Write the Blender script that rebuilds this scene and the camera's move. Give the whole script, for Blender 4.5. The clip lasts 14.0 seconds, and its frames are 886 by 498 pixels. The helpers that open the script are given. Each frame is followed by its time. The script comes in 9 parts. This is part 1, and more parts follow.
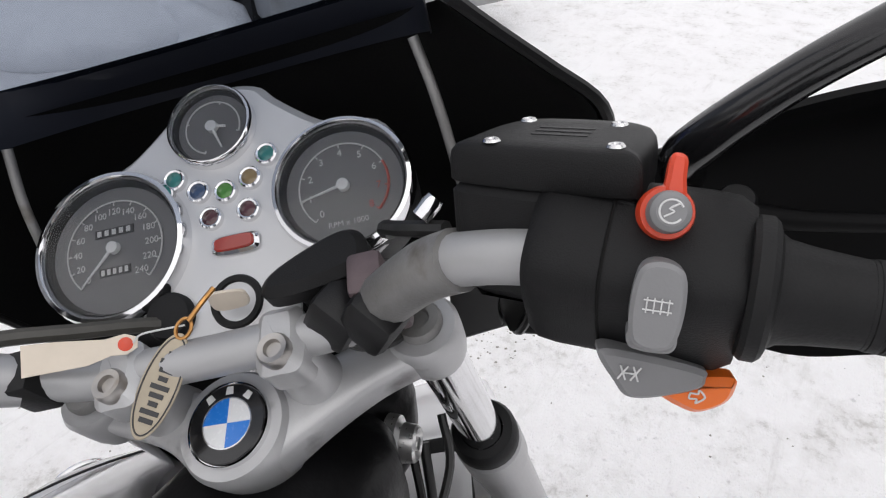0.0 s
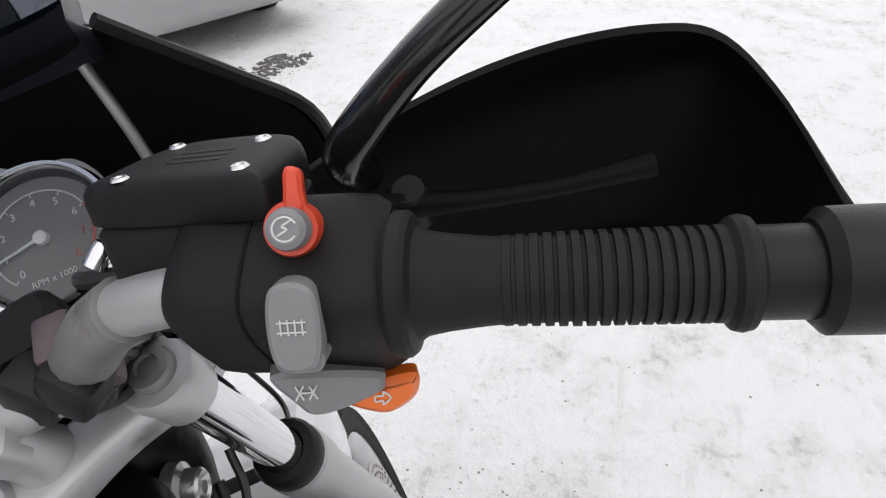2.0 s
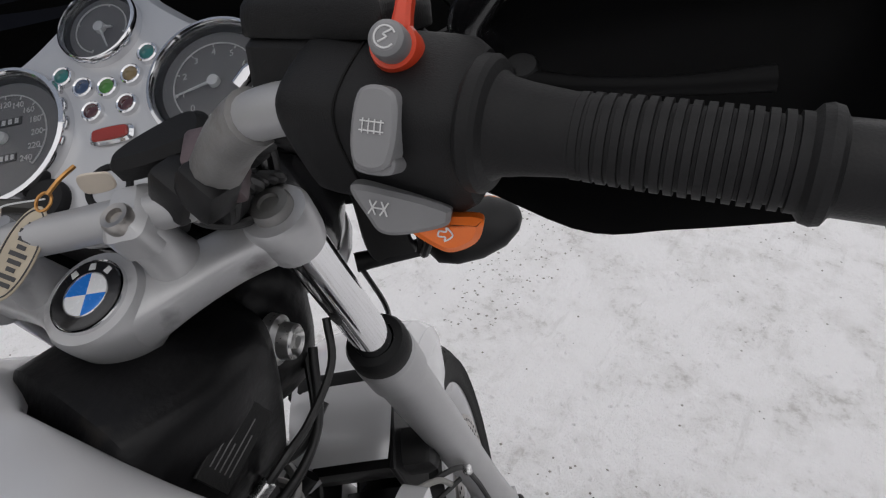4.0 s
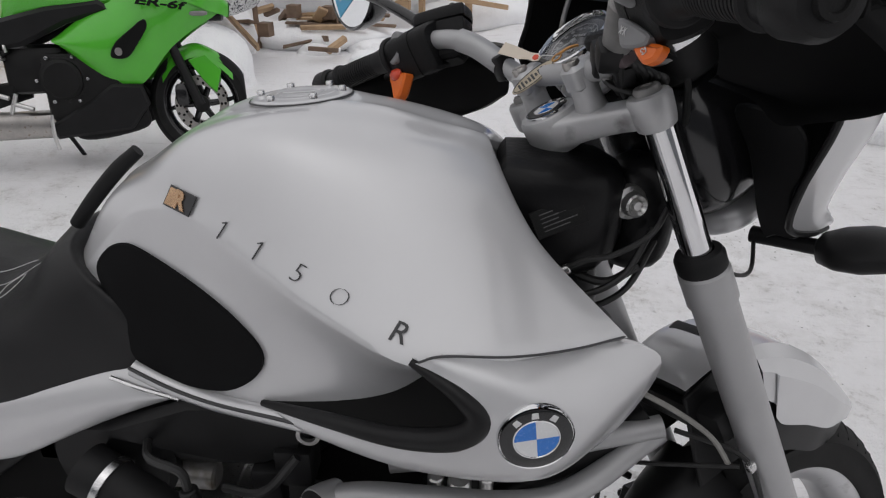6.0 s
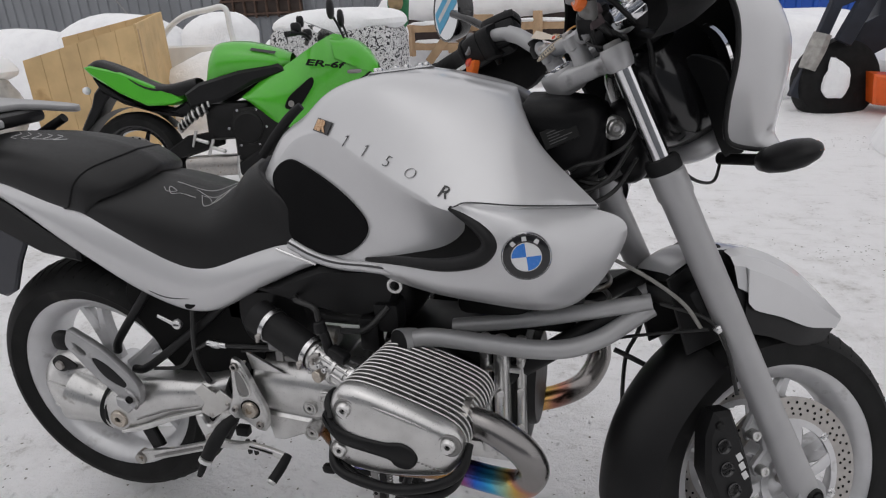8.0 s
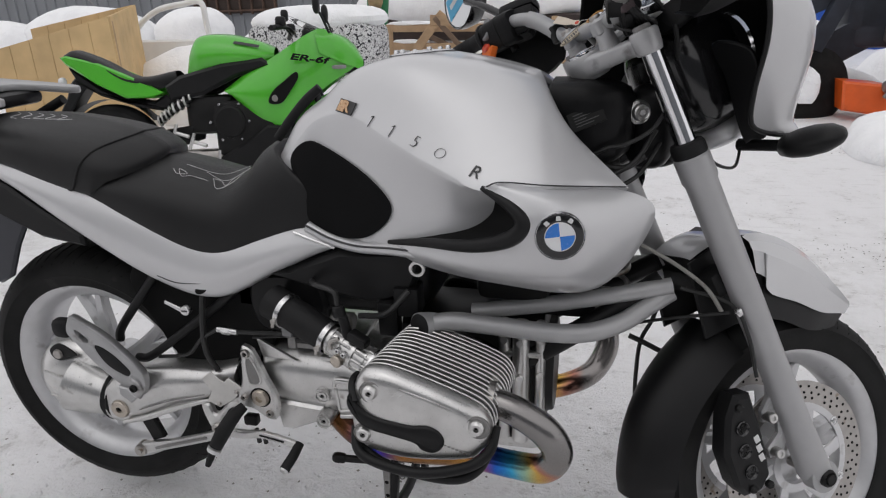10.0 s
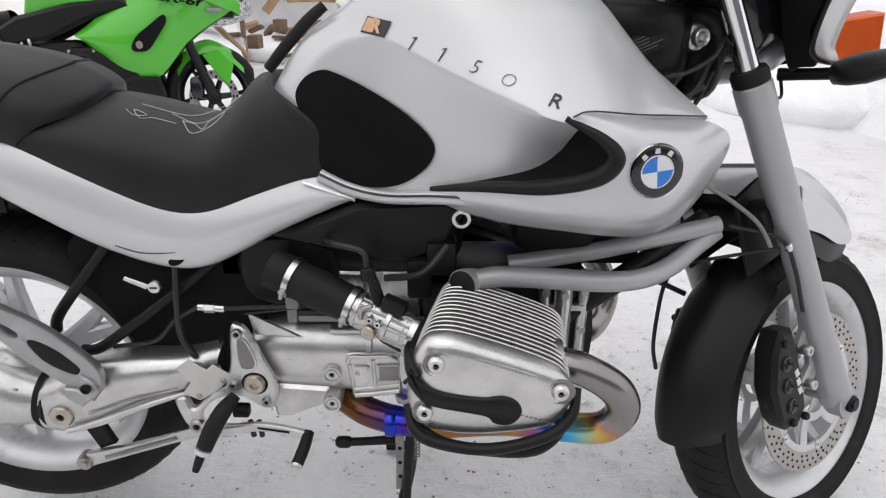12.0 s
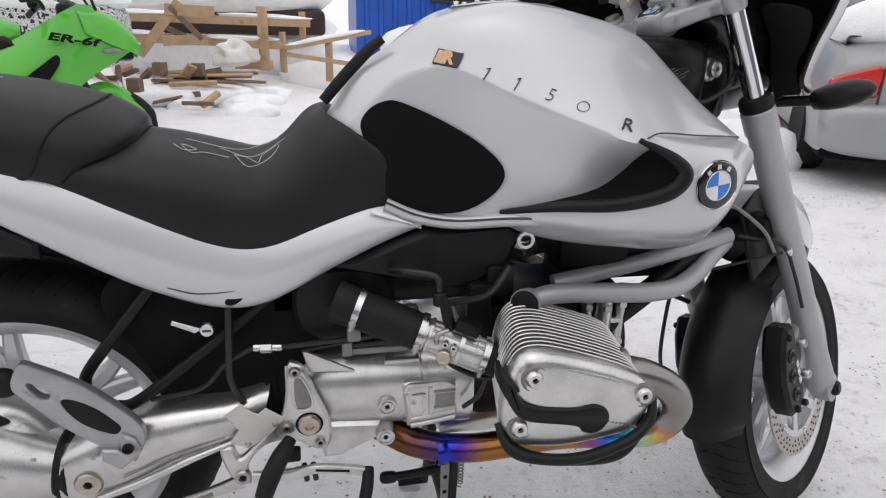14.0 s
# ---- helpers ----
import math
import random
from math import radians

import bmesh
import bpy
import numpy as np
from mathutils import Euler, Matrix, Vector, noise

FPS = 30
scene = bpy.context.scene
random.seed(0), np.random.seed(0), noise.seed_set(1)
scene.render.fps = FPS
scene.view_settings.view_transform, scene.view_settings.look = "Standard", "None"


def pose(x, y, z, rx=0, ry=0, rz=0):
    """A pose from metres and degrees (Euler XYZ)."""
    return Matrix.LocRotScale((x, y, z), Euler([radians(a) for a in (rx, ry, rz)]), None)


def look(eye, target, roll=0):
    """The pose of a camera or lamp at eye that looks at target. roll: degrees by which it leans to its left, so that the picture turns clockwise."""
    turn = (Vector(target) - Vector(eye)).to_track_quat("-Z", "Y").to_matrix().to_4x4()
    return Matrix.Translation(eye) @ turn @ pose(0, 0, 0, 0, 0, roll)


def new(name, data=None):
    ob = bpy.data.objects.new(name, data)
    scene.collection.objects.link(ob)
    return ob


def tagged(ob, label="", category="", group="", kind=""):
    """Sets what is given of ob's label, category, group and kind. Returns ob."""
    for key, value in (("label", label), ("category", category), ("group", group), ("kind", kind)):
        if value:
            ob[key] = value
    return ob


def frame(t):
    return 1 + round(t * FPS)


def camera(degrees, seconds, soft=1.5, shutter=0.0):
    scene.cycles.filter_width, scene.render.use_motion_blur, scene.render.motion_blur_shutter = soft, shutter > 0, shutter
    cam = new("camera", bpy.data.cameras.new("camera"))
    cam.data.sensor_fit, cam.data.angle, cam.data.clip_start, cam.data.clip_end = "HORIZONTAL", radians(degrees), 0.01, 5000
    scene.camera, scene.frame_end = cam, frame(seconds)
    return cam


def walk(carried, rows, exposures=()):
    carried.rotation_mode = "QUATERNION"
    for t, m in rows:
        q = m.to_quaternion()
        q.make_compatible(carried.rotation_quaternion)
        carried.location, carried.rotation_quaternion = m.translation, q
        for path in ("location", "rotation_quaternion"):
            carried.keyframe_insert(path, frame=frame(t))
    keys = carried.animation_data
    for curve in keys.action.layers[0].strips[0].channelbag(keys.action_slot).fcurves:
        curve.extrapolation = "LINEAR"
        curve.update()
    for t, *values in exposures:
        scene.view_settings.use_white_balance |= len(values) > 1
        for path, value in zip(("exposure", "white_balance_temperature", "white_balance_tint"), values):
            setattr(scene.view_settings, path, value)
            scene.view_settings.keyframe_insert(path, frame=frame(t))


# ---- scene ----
cam = camera(67.9, 14.0, 1.2)
PATH = [
    (0, (0.929, -0.220, 1.384), (2.052, 0.457, 0.467), 0.0),
    (0.5, (0.961, -0.268, 1.389), (2.154, 0.297, 0.485), -2.7),
    (1, (0.982, -0.293, 1.389), (2.207, 0.134, 0.453), -4.3),
    (1.5, (0.978, -0.291, 1.389), (2.210, 0.087, 0.440), -3.6),
    (2, (0.974, -0.288, 1.387), (2.211, 0.079, 0.441), -2.8),
    (2.2, (0.974, -0.290, 1.387), (2.212, 0.070, 0.439), -2.9),
    (4.3, (0.930, -0.362, 1.330), (1.901, 0.514, 0.408), 1.9),
    (4.5, (0.919, -0.387, 1.319), (1.762, 0.647, 0.435), 1.6),
    (5, (0.893, -0.487, 1.306), (1.427, 0.772, 0.476), 1.8),
    (5.5, (0.903, -0.632, 1.275), (1.222, 0.720, 0.481), 4.0),
    (6, (1.016, -0.740, 1.283), (0.923, 0.678, 0.550), 0.7),
    (6.5, (1.076, -0.866, 1.281), (0.812, 0.536, 0.556), -2.8),
    (7, (1.119, -1.016, 1.271), (0.845, 0.422, 0.624), -5.6),
    (7.5, (1.180, -1.124, 1.244), (0.871, 0.335, 0.666), -3.8),
    (8, (1.225, -1.161, 1.209), (0.783, 0.264, 0.632), -3.4),
    (8.2, (1.236, -1.159, 1.193), (0.757, 0.270, 0.657), -3.7),
    (10.3, (1.098, -1.194, 1.171), (0.750, 0.251, 0.579), -1.4),
    (10.5, (1.071, -1.189, 1.155), (0.733, 0.248, 0.538), -0.8),
    (11, (0.984, -1.131, 1.127), (0.769, 0.318, 0.482), -2.0),
    (11.5, (0.890, -1.083, 1.115), (0.767, 0.367, 0.451), -2.0),
    (12, (0.797, -1.101, 1.106), (0.791, 0.355, 0.443), 0.5),
    (12.5, (0.684, -1.149, 1.113), (0.806, 0.318, 0.486), 1.4),
    (13, (0.607, -1.186, 1.118), (0.802, 0.298, 0.555), 0.9),
    (13.5, (0.549, -1.160, 1.098), (0.775, 0.323, 0.540), 2.0),
    (14, (0.487, -1.108, 1.085), (0.795, 0.357, 0.520), 1.7),
]
walk(cam, [(t, look(eye, target, roll)) for t, eye, target, roll in PATH], [(0, 0.76), (1.0, 0.90), (2.0, 0.78), (2.2, 0.75), (4.4, 0.20), (5, 0.32), (5.5, 0.12), (6, 0.08), (6.8, 0.04), (8, 0.14), (10.5, 0.26), (11.5, 0.56), (12.3, 0.71), (13, 0.66), (13.5, 0.58), (14, 0.55)])

# ---- light ----
world = bpy.data.worlds.new("sky")
scene.world = world
world.use_nodes = True
wn = world.node_tree.nodes
wl = world.node_tree.links
sky = wn.new("ShaderNodeTexSky")
sky.sky_type = "NISHITA"
sky.sun_disc = False
sky.sun_elevation, sky.sun_rotation = radians(70), radians(200)
sky.air_density, sky.dust_density, sky.ozone_density = 1.0, 6.0, 1.0
hue = wn.new("ShaderNodeHueSaturation")
hue.inputs["Saturation"].default_value = 0.10
wl.new(sky.outputs[0], hue.inputs["Color"])
veil = wn.new("ShaderNodeMix")
veil.data_type = "RGBA"
veil.inputs[0].default_value = 0.85
veil.inputs[7].default_value = (4.76, 4.68, 4.86, 1)
wl.new(hue.outputs[0], veil.inputs[6])
wl.new(veil.outputs[2], wn["Background"].inputs["Color"])
wn["Background"].inputs["Strength"].default_value = 0.12
sun = new("sun", bpy.data.lights.new("sun", "SUN"))
sun.data.energy, sun.data.angle, sun.data.color = 0.5, radians(160), (1.0, 0.99, 0.98)
sun.matrix_world = look((2.0, -5.0, 14.0), (0, 0, 0))

# ---- materials ----
def principled(name):
    m = bpy.data.materials.new(name)
    m.use_nodes = True
    return m, m.node_tree.nodes, m.node_tree.links, m.node_tree.nodes["Principled BSDF"]


def surface(name, colour, rough=0.5, metal=0.0, coat=0.0, fine=300.0, broad=9.0, vary=0.10, bump=0.05, rvary=0.12, dirt=None, spec=0.5, dirty=0.0):
    """A surface with fine grain and broad stains; dirt is a second colour for the stains."""
    m, n, l, b = principled(name)
    co = n.new("ShaderNodeTexCoord")
    a = n.new("ShaderNodeTexNoise")
    a.inputs["Scale"].default_value, a.inputs["Detail"].default_value = fine, 3
    c = n.new("ShaderNodeTexNoise")
    c.inputs["Scale"].default_value, c.inputs["Detail"].default_value = broad, 5
    for q in (a, c):
        l.new(co.outputs["Object"], q.inputs["Vector"])
    r = n.new("ShaderNodeMapRange")
    r.inputs[1].default_value, r.inputs[2].default_value = 0.3, 0.7
    r.inputs[3].default_value, r.inputs[4].default_value = 1 - vary, 1 + vary
    l.new(c.outputs[0], r.inputs[0])
    mul = n.new("ShaderNodeVectorMath")
    mul.operation = "SCALE"
    mul.inputs[0].default_value = colour
    l.new(r.outputs[0], mul.inputs["Scale"])
    last = mul.outputs[0]
    if dirt:
        ramp = n.new("ShaderNodeMapRange")
        ramp.inputs[1].default_value, ramp.inputs[2].default_value = 0.62 - dirty, 0.75
        l.new(c.outputs[0], ramp.inputs[0])
        mix = n.new("ShaderNodeMix")
        mix.data_type = "RGBA"
        l.new(ramp.outputs[0], mix.inputs[0])
        l.new(last, mix.inputs[6])
        mix.inputs[7].default_value = (*dirt, 1)
        last = mix.outputs[2]
    l.new(last, b.inputs["Base Color"])
    rr = n.new("ShaderNodeMapRange")
    rr.inputs[3].default_value, rr.inputs[4].default_value = max(0.02, rough - rvary), min(1.0, rough + rvary)
    l.new(a.outputs[0], rr.inputs[0])
    l.new(rr.outputs[0], b.inputs["Roughness"])
    b.inputs["Metallic"].default_value = metal
    b.inputs["Coat Weight"].default_value = coat
    b.inputs["Coat Roughness"].default_value = 0.06
    b.inputs["Specular IOR Level"].default_value = spec
    if bump:
        bu = n.new("ShaderNodeBump")
        bu.inputs["Strength"].default_value, bu.inputs["Distance"].default_value = bump, 0.002
        l.new(a.outputs[0], bu.inputs["Height"])
        l.new(bu.outputs[0], b.inputs["Normal"])
    return m


SILVER = surface("silver_paint", (0.60, 0.60, 0.61), 0.40, 0.38, 0.85, 900, 6, 0.03, 0.010, 0.04)
SILVER_FORK = surface("silver_fork_paint", (0.40, 0.40, 0.405), 0.45, 0.4, 0.15, 700, 14, 0.05, 0.02)
CONSOLE = surface("satin_silver_panel", (0.58, 0.58, 0.585), 0.36, 0.35, 0.3, 900, 14, 0.03, 0.02, 0.05)
CAST = surface("cast_aluminium", (0.63, 0.625, 0.615), 0.30, 0.92, 0, 420, 22, 0.12, 0.035, 0.08, (0.25, 0.23, 0.21), dirty=-0.04)
MACHINED = surface("machined_aluminium", (0.66, 0.66, 0.66), 0.25, 1.0, 0, 800, 30, 0.06, 0.03)
CHROME = surface("chrome", (0.78, 0.78, 0.79), 0.08, 1.0, 0, 400, 20, 0.03, 0.0, 0.04)
STEEL = surface("brushed_steel", (0.44, 0.42, 0.40), 0.34, 1.0, 0, 500, 40, 0.10, 0.05, dirt=(0.22, 0.17, 0.12))
BLACK = surface("black_plastic", (0.0065, 0.0065, 0.007), 0.44, 0, 0, 900, 14, 0.25, 0.10, 0.10, spec=0.28)
GRAIN = surface("grained_black_plastic", (0.008, 0.008, 0.0085), 0.50, 0, 0, 1400, 18, 0.15, 0.25, 0.08, spec=0.22)
GLOSSBLACK = surface("gloss_black", (0.010, 0.010, 0.011), 0.18, 0, 0.3, 500, 10, 0.2, 0.01, 0.05)
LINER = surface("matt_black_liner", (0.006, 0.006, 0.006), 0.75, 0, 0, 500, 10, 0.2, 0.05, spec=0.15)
HEADBLACK = surface("dull_black_casting", (0.0045, 0.0045, 0.005), 0.38, 0, 0, 120, 18, 0.4, 0.30, 0.12, (0.02, 0.018, 0.016), spec=0.20, dirty=-0.05)
RUBBER = surface("black_rubber", (0.010, 0.010, 0.0105), 0.6, 0, 0, 700, 25, 0.2, 0.12, 0.08, spec=0.25)
TYRE = surface("tyre_rubber", (0.012, 0.012, 0.012), 0.7, 0, 0, 500, 16, 0.3, 0.25, 0.08, (0.03, 0.029, 0.028), dirty=-0.05, spec=0.2)
VINYL = surface("seat_vinyl", (0.009, 0.009, 0.0095), 0.42, 0, 0, 1300, 8, 0.2, 0.24, 0.07, spec=0.33)
PAD = surface("knee_pad_rubber", (0.005, 0.005, 0.0055), 0.85, 0, 0, 1500, 10, 0.15, 0.3, 0.05, spec=0.15)
GREYKNOB = surface("grey_switch_plastic", (0.20, 0.20, 0.205), 0.45, 0, 0, 900, 20, 0.06, 0.05)
RED = surface("red_switch_plastic", (0.62, 0.055, 0.018), 0.38, 0, 0.2, 600, 20, 0.06, 0.02)
ORANGE = surface("orange_switch_plastic", (0.78, 0.155, 0.014), 0.38, 0, 0.2, 600, 20, 0.05, 0.02)
PRINT = surface("white_print", (0.62, 0.62, 0.62), 0.6, 0, 0, 500, 30, 0.08, 0)
INK = surface("black_print", (0.03, 0.03, 0.032), 0.4, 0, 0, 500, 30, 0.08, 0)
GOLD = surface("copper_emblem", (0.55, 0.36, 0.22), 0.28, 0.9, 0, 500, 60, 0.12, 0)
BADGEBLUE = surface("enamel_blue", (0.015, 0.17, 0.60), 0.25, 0, 0.5, 400, 30, 0.04, 0)
BADGEWHITE = surface("enamel_white", (0.70, 0.71, 0.72), 0.25, 0, 0.5, 400, 30, 0.03, 0)
DIALFACE = surface("dial_face", (0.17, 0.17, 0.175), 0.55, 0, 0, 800, 20, 0.06, 0.03)
DIALRED = surface("dial_red", (0.42, 0.10, 0.08), 0.5, 0, 0, 800, 20, 0.05, 0)
LENSES = {k: surface("lens_" + k, c, 0.12, 0, 0.5, 300, 60, 0.1, 0) for k, c in dict(teal=(0.02, 0.16, 0.15), blue=(0.03, 0.06, 0.13), green=(0.06, 0.22, 0.03), amber=(0.20, 0.14, 0.06), plum=(0.07, 0.02, 0.025), red=(0.30, 0.03, 0.02)).items()}
TAGWHITE = surface("paper_tag", (0.68, 0.60, 0.50), 0.8, 0, 0, 300, 40, 0.06, 0.05)
TAGWOOD = surface("laminated_tag", (0.42, 0.36, 0.27), 0.55, 0, 0.1, 500, 50, 0.12, 0.05)
BRASS = surface("worn_brass", (0.50, 0.26, 0.09), 0.35, 0.9, 0, 500, 90, 0.25, 0.05)
CABLE = surface("black_cable", (0.012, 0.012, 0.012), 0.45, 0, 0, 600, 40, 0.2, 0.05)
HOSE = surface("grey_hose", (0.06, 0.057, 0.05), 0.55, 0, 0, 900, 60, 0.15, 0.1)
GREYHOSE = surface("pale_grey_cable", (0.22, 0.215, 0.20), 0.5, 0, 0, 900, 60, 0.15, 0.1)
PLATEPRINT = surface("dim_plate_print", (0.11, 0.11, 0.11), 0.6, 0, 0, 500, 30, 0.2, 0)
DARKMETAL = surface("black_engine_paint", (0.008, 0.008, 0.008), 0.45, 0.1, 0, 500, 14, 0.3, 0.2, 0.1, (0.05, 0.047, 0.045), dirty=-0.06, spec=0.25)
FOOTCAST = surface("dull_cast_aluminium", (0.42, 0.42, 0.425), 0.42, 0.8, 0, 420, 22, 0.1, 0.04, 0.08, (0.2, 0.19, 0.18))
YOKEPAINT = surface("grey_cast_paint", (0.46, 0.46, 0.465), 0.42, 0.4, 0.15, 600, 20, 0.10, 0.05, 0.08, (0.16, 0.15, 0.15))
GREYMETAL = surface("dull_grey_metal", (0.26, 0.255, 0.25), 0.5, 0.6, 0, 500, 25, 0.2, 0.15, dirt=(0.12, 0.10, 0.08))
CLUTCHRED = surface("stained_bracket", (0.10, 0.075, 0.08), 0.45, 0.3, 0, 500, 40, 0.3, 0.1)
BRASS_STEEL = surface("warm_steel", (0.50, 0.45, 0.39), 0.30, 1.0, 0, 500, 60, 0.12, 0.04)
GUARDPLATE = surface("bare_pale_metal", (0.60, 0.59, 0.57), 0.42, 0.5, 0, 500, 40, 0.06, 0.05, dirt=(0.35, 0.32, 0.28))
NAVYTRIM = surface("dark_navy_plastic", (0.017, 0.019, 0.027), 0.38, 0, 0.2, 700, 12, 0.15, 0.05, 0.08, spec=0.4)
GUARD = surface("matt_guard_plastic", (0.0035, 0.0035, 0.0038), 0.55, 0, 0, 900, 14, 0.2, 0.06, 0.08, spec=0.12)
AMBER = surface("amber_lens", (0.75, 0.22, 0.02), 0.2, 0, 0.4, 300, 30, 0.05, 0)


def heat_tinted():
    """Titanium pipe with bands of heat colours along its run."""
    m, n, l, b = principled("heat_tinted_pipe")
    co = n.new("ShaderNodeTexCoord")
    sep = n.new("ShaderNodeSeparateXYZ")
    l.new(co.outputs["Object"], sep.inputs[0])
    no = n.new("ShaderNodeTexNoise")
    no.inputs["Scale"].default_value = 14
    l.new(co.outputs["Object"], no.inputs["Vector"])
    lift = n.new("ShaderNodeMapRange")
    lift.inputs[1].default_value, lift.inputs[2].default_value, lift.inputs[3].default_value, lift.inputs[4].default_value = 0.40, 0.54, 0.0, 0.42
    l.new(sep.outputs["Z"], lift.inputs[0])
    along = n.new("ShaderNodeMath")
    l.new(lift.outputs[0], along.inputs[0])
    l.new(sep.outputs["X"], along.inputs[1])
    ad = n.new("ShaderNodeMath")
    ad.operation = "MULTIPLY_ADD"
    l.new(no.outputs[0], ad.inputs[0])
    ad.inputs[1].default_value = 0.05
    l.new(along.outputs[0], ad.inputs[2])
    mr = n.new("ShaderNodeMapRange")
    mr.inputs[1].default_value, mr.inputs[2].default_value = 0.50, 1.30
    l.new(ad.outputs[0], mr.inputs[0])
    ramp = n.new("ShaderNodeValToRGB")
    e = ramp.color_ramp.elements
    stops = [(0.0, (0.06, 0.035, 0.015)), (0.20, (0.16, 0.07, 0.025)), (0.26, (0.10, 0.05, 0.14)), (0.295, (0.02, 0.06, 0.60)), (0.33, (0.07, 0.03, 0.26)), (0.37, (0.34, 0.15, 0.04)), (0.50, (0.30, 0.15, 0.05)), (0.555, (0.42, 0.22, 0.06)), (0.585, (0.30, 0.08, 0.22)), (0.615, (0.03, 0.14, 0.62)), (0.655, (0.06, 0.42, 0.68)), (0.69, (0.40, 0.55, 0.34)), (0.72, (0.66, 0.42, 0.10)), (0.755, (0.50, 0.22, 0.16)), (0.80, (0.30, 0.28, 0.27)), (1.0, (0.27, 0.26, 0.255))]
    e[0].position, e[0].color = stops[0][0], (*stops[0][1], 1)
    e[1].position, e[1].color = stops[-1][0], (*stops[-1][1], 1)
    for p, c in stops[1:-1]:
        q = e.new(p)
        q.color = (*c, 1)
    l.new(mr.outputs[0], ramp.inputs[0])
    l.new(ramp.outputs[0], b.inputs["Base Color"])
    b.inputs["Metallic"].default_value, b.inputs["Roughness"].default_value = 1.0, 0.26
    return m


HEAT = heat_tinted()


def clear_glass():
    m, n, l, b = principled("dial_glass")
    b.inputs["Transmission Weight"].default_value, b.inputs["Roughness"].default_value, b.inputs["IOR"].default_value = 1.0, 0.03, 1.25
    return m


GLASS = clear_glass()


def smoked():
    """Thin tinted acrylic: part of the light goes straight through."""
    m, n, l, b = principled("smoked_screen")
    b.inputs["Base Color"].default_value = (0.02, 0.025, 0.035, 1)
    b.inputs["Roughness"].default_value = 0.08
    t = n.new("ShaderNodeBsdfTransparent")
    t.inputs[0].default_value = (0.36, 0.40, 0.47, 1)
    x = n.new("ShaderNodeMixShader")
    x.inputs[0].default_value = 0.78
    l.new(b.outputs[0], x.inputs[1])
    l.new(t.outputs[0], x.inputs[2])
    l.new(x.outputs[0], n["Material Output"].inputs[0])
    return m


WSCREEN = smoked()
MIRROR = surface("mirror_glass", (0.85, 0.87, 0.88), 0.02, 1.0, 0, 300, 5, 0.01, 0, 0.01)

# ---- geometry helpers: a shape is (verts, faces) ----
def V(*p):
    return Vector(p)


def spline(ctrl, n, closed=False):
    """n points along a Catmull-Rom curve through the control points."""
    p = [np.array(q, float) for q in ctrl]
    k = len(p)
    out = []
    for i in range(n):
        s = i / n * k if closed else i / (n - 1) * (k - 1)
        j = int(s) if closed else min(int(s), k - 2)
        f = s - j
        g = (lambda q: p[q % k]) if closed else (lambda q: p[min(max(q, 0), k - 1)] if 0 <= q < k else (2 * p[0] - p[1] if q < 0 else 2 * p[-1] - p[-2]))
        a, b, c, d = g(j - 1), g(j), g(j + 1), g(j + 2)
        out.append(0.5 * (2 * b + (c - a) * f + (2 * a - 5 * b + 4 * c - d) * f * f + (3 * b - a - 3 * c + d) * f ** 3))
    return out


def join(*shapes):
    v, f = [], []
    for a, b in shapes:
        o = len(v)
        v += [tuple(q) for q in a]
        f += [tuple(i + o for i in q) for q in b]
    return v, f


def moved(shape, m):
    flip = m.determinant() < 0
    return [tuple(m @ Vector(q)) for q in shape[0]], [tuple(reversed(q)) if flip else q for q in shape[1]]


def mirrored(shape):
    return moved(shape, Matrix.Diagonal((1, -1, 1, 1)))


def grid(rows, close_u=False, close_v=False, cap=False):
    """A sheet over rows of points of equal length."""
    nr, nc = len(rows), len(rows[0])
    v = [tuple(p) for r in rows for p in r]
    f = []
    for i in range(nr if close_v else nr - 1):
        for j in range(nc if close_u else nc - 1):
            a, b = i, (i + 1) % nr
            c, d = j, (j + 1) % nc
            f.append((a * nc + c, a * nc + d, b * nc + d, b * nc + c))
    if cap:
        f.append(tuple(range(nc - 1, -1, -1)))
        f.append(tuple((nr - 1) * nc + j for j in range(nc)))
    return v, f


def tube(ctrl, r, n=12, steps=None, cap=True, closed=False):
    """A round rod along a smooth line; r a number or one radius for each control point."""
    steps = steps or max(2, (len(ctrl) - 1) * 6 + 1)
    if len(ctrl) == 2:
        steps = 2
    pts = spline(ctrl, steps, closed)
    if isinstance(r, (int, float)):
        rad = [r] * steps
    else:
        rad = [float(np.interp(i / (steps - 1) * (len(r) - 1), range(len(r)), r)) for i in range(steps)]
    rows = []
    side = None
    for i, p in enumerate(pts):
        t = pts[(i + 1) % steps] - pts[i - 1] if closed else pts[min(i + 1, steps - 1)] - pts[max(i - 1, 0)]
        t = Vector(t).normalized()
        if side is None:
            side = t.orthogonal().normalized()
        side = (side - t * side.dot(t)).normalized()
        up = t.cross(side)
        rows.append([Vector(p) + (side * math.cos(2 * math.pi * k / n) + up * math.sin(2 * math.pi * k / n)) * rad[i] for k in range(n)])
    return grid(rows, True, closed, cap and not closed)


def lathe(profile, origin=(0, 0, 0), axis=(0, 0, 1), n=32, cap=True):
    """Profile of (radius, height) turned about an axis."""
    q = Vector(axis).normalized().to_track_quat("Z", "Y").to_matrix().to_4x4()
    m = Matrix.Translation(origin) @ q
    rows = [[m @ Vector((r * math.cos(2 * math.pi * k / n), r * math.sin(2 * math.pi * k / n), h)) for k in range(n)] for r, h in profile]
    return grid(rows, True, False, cap)


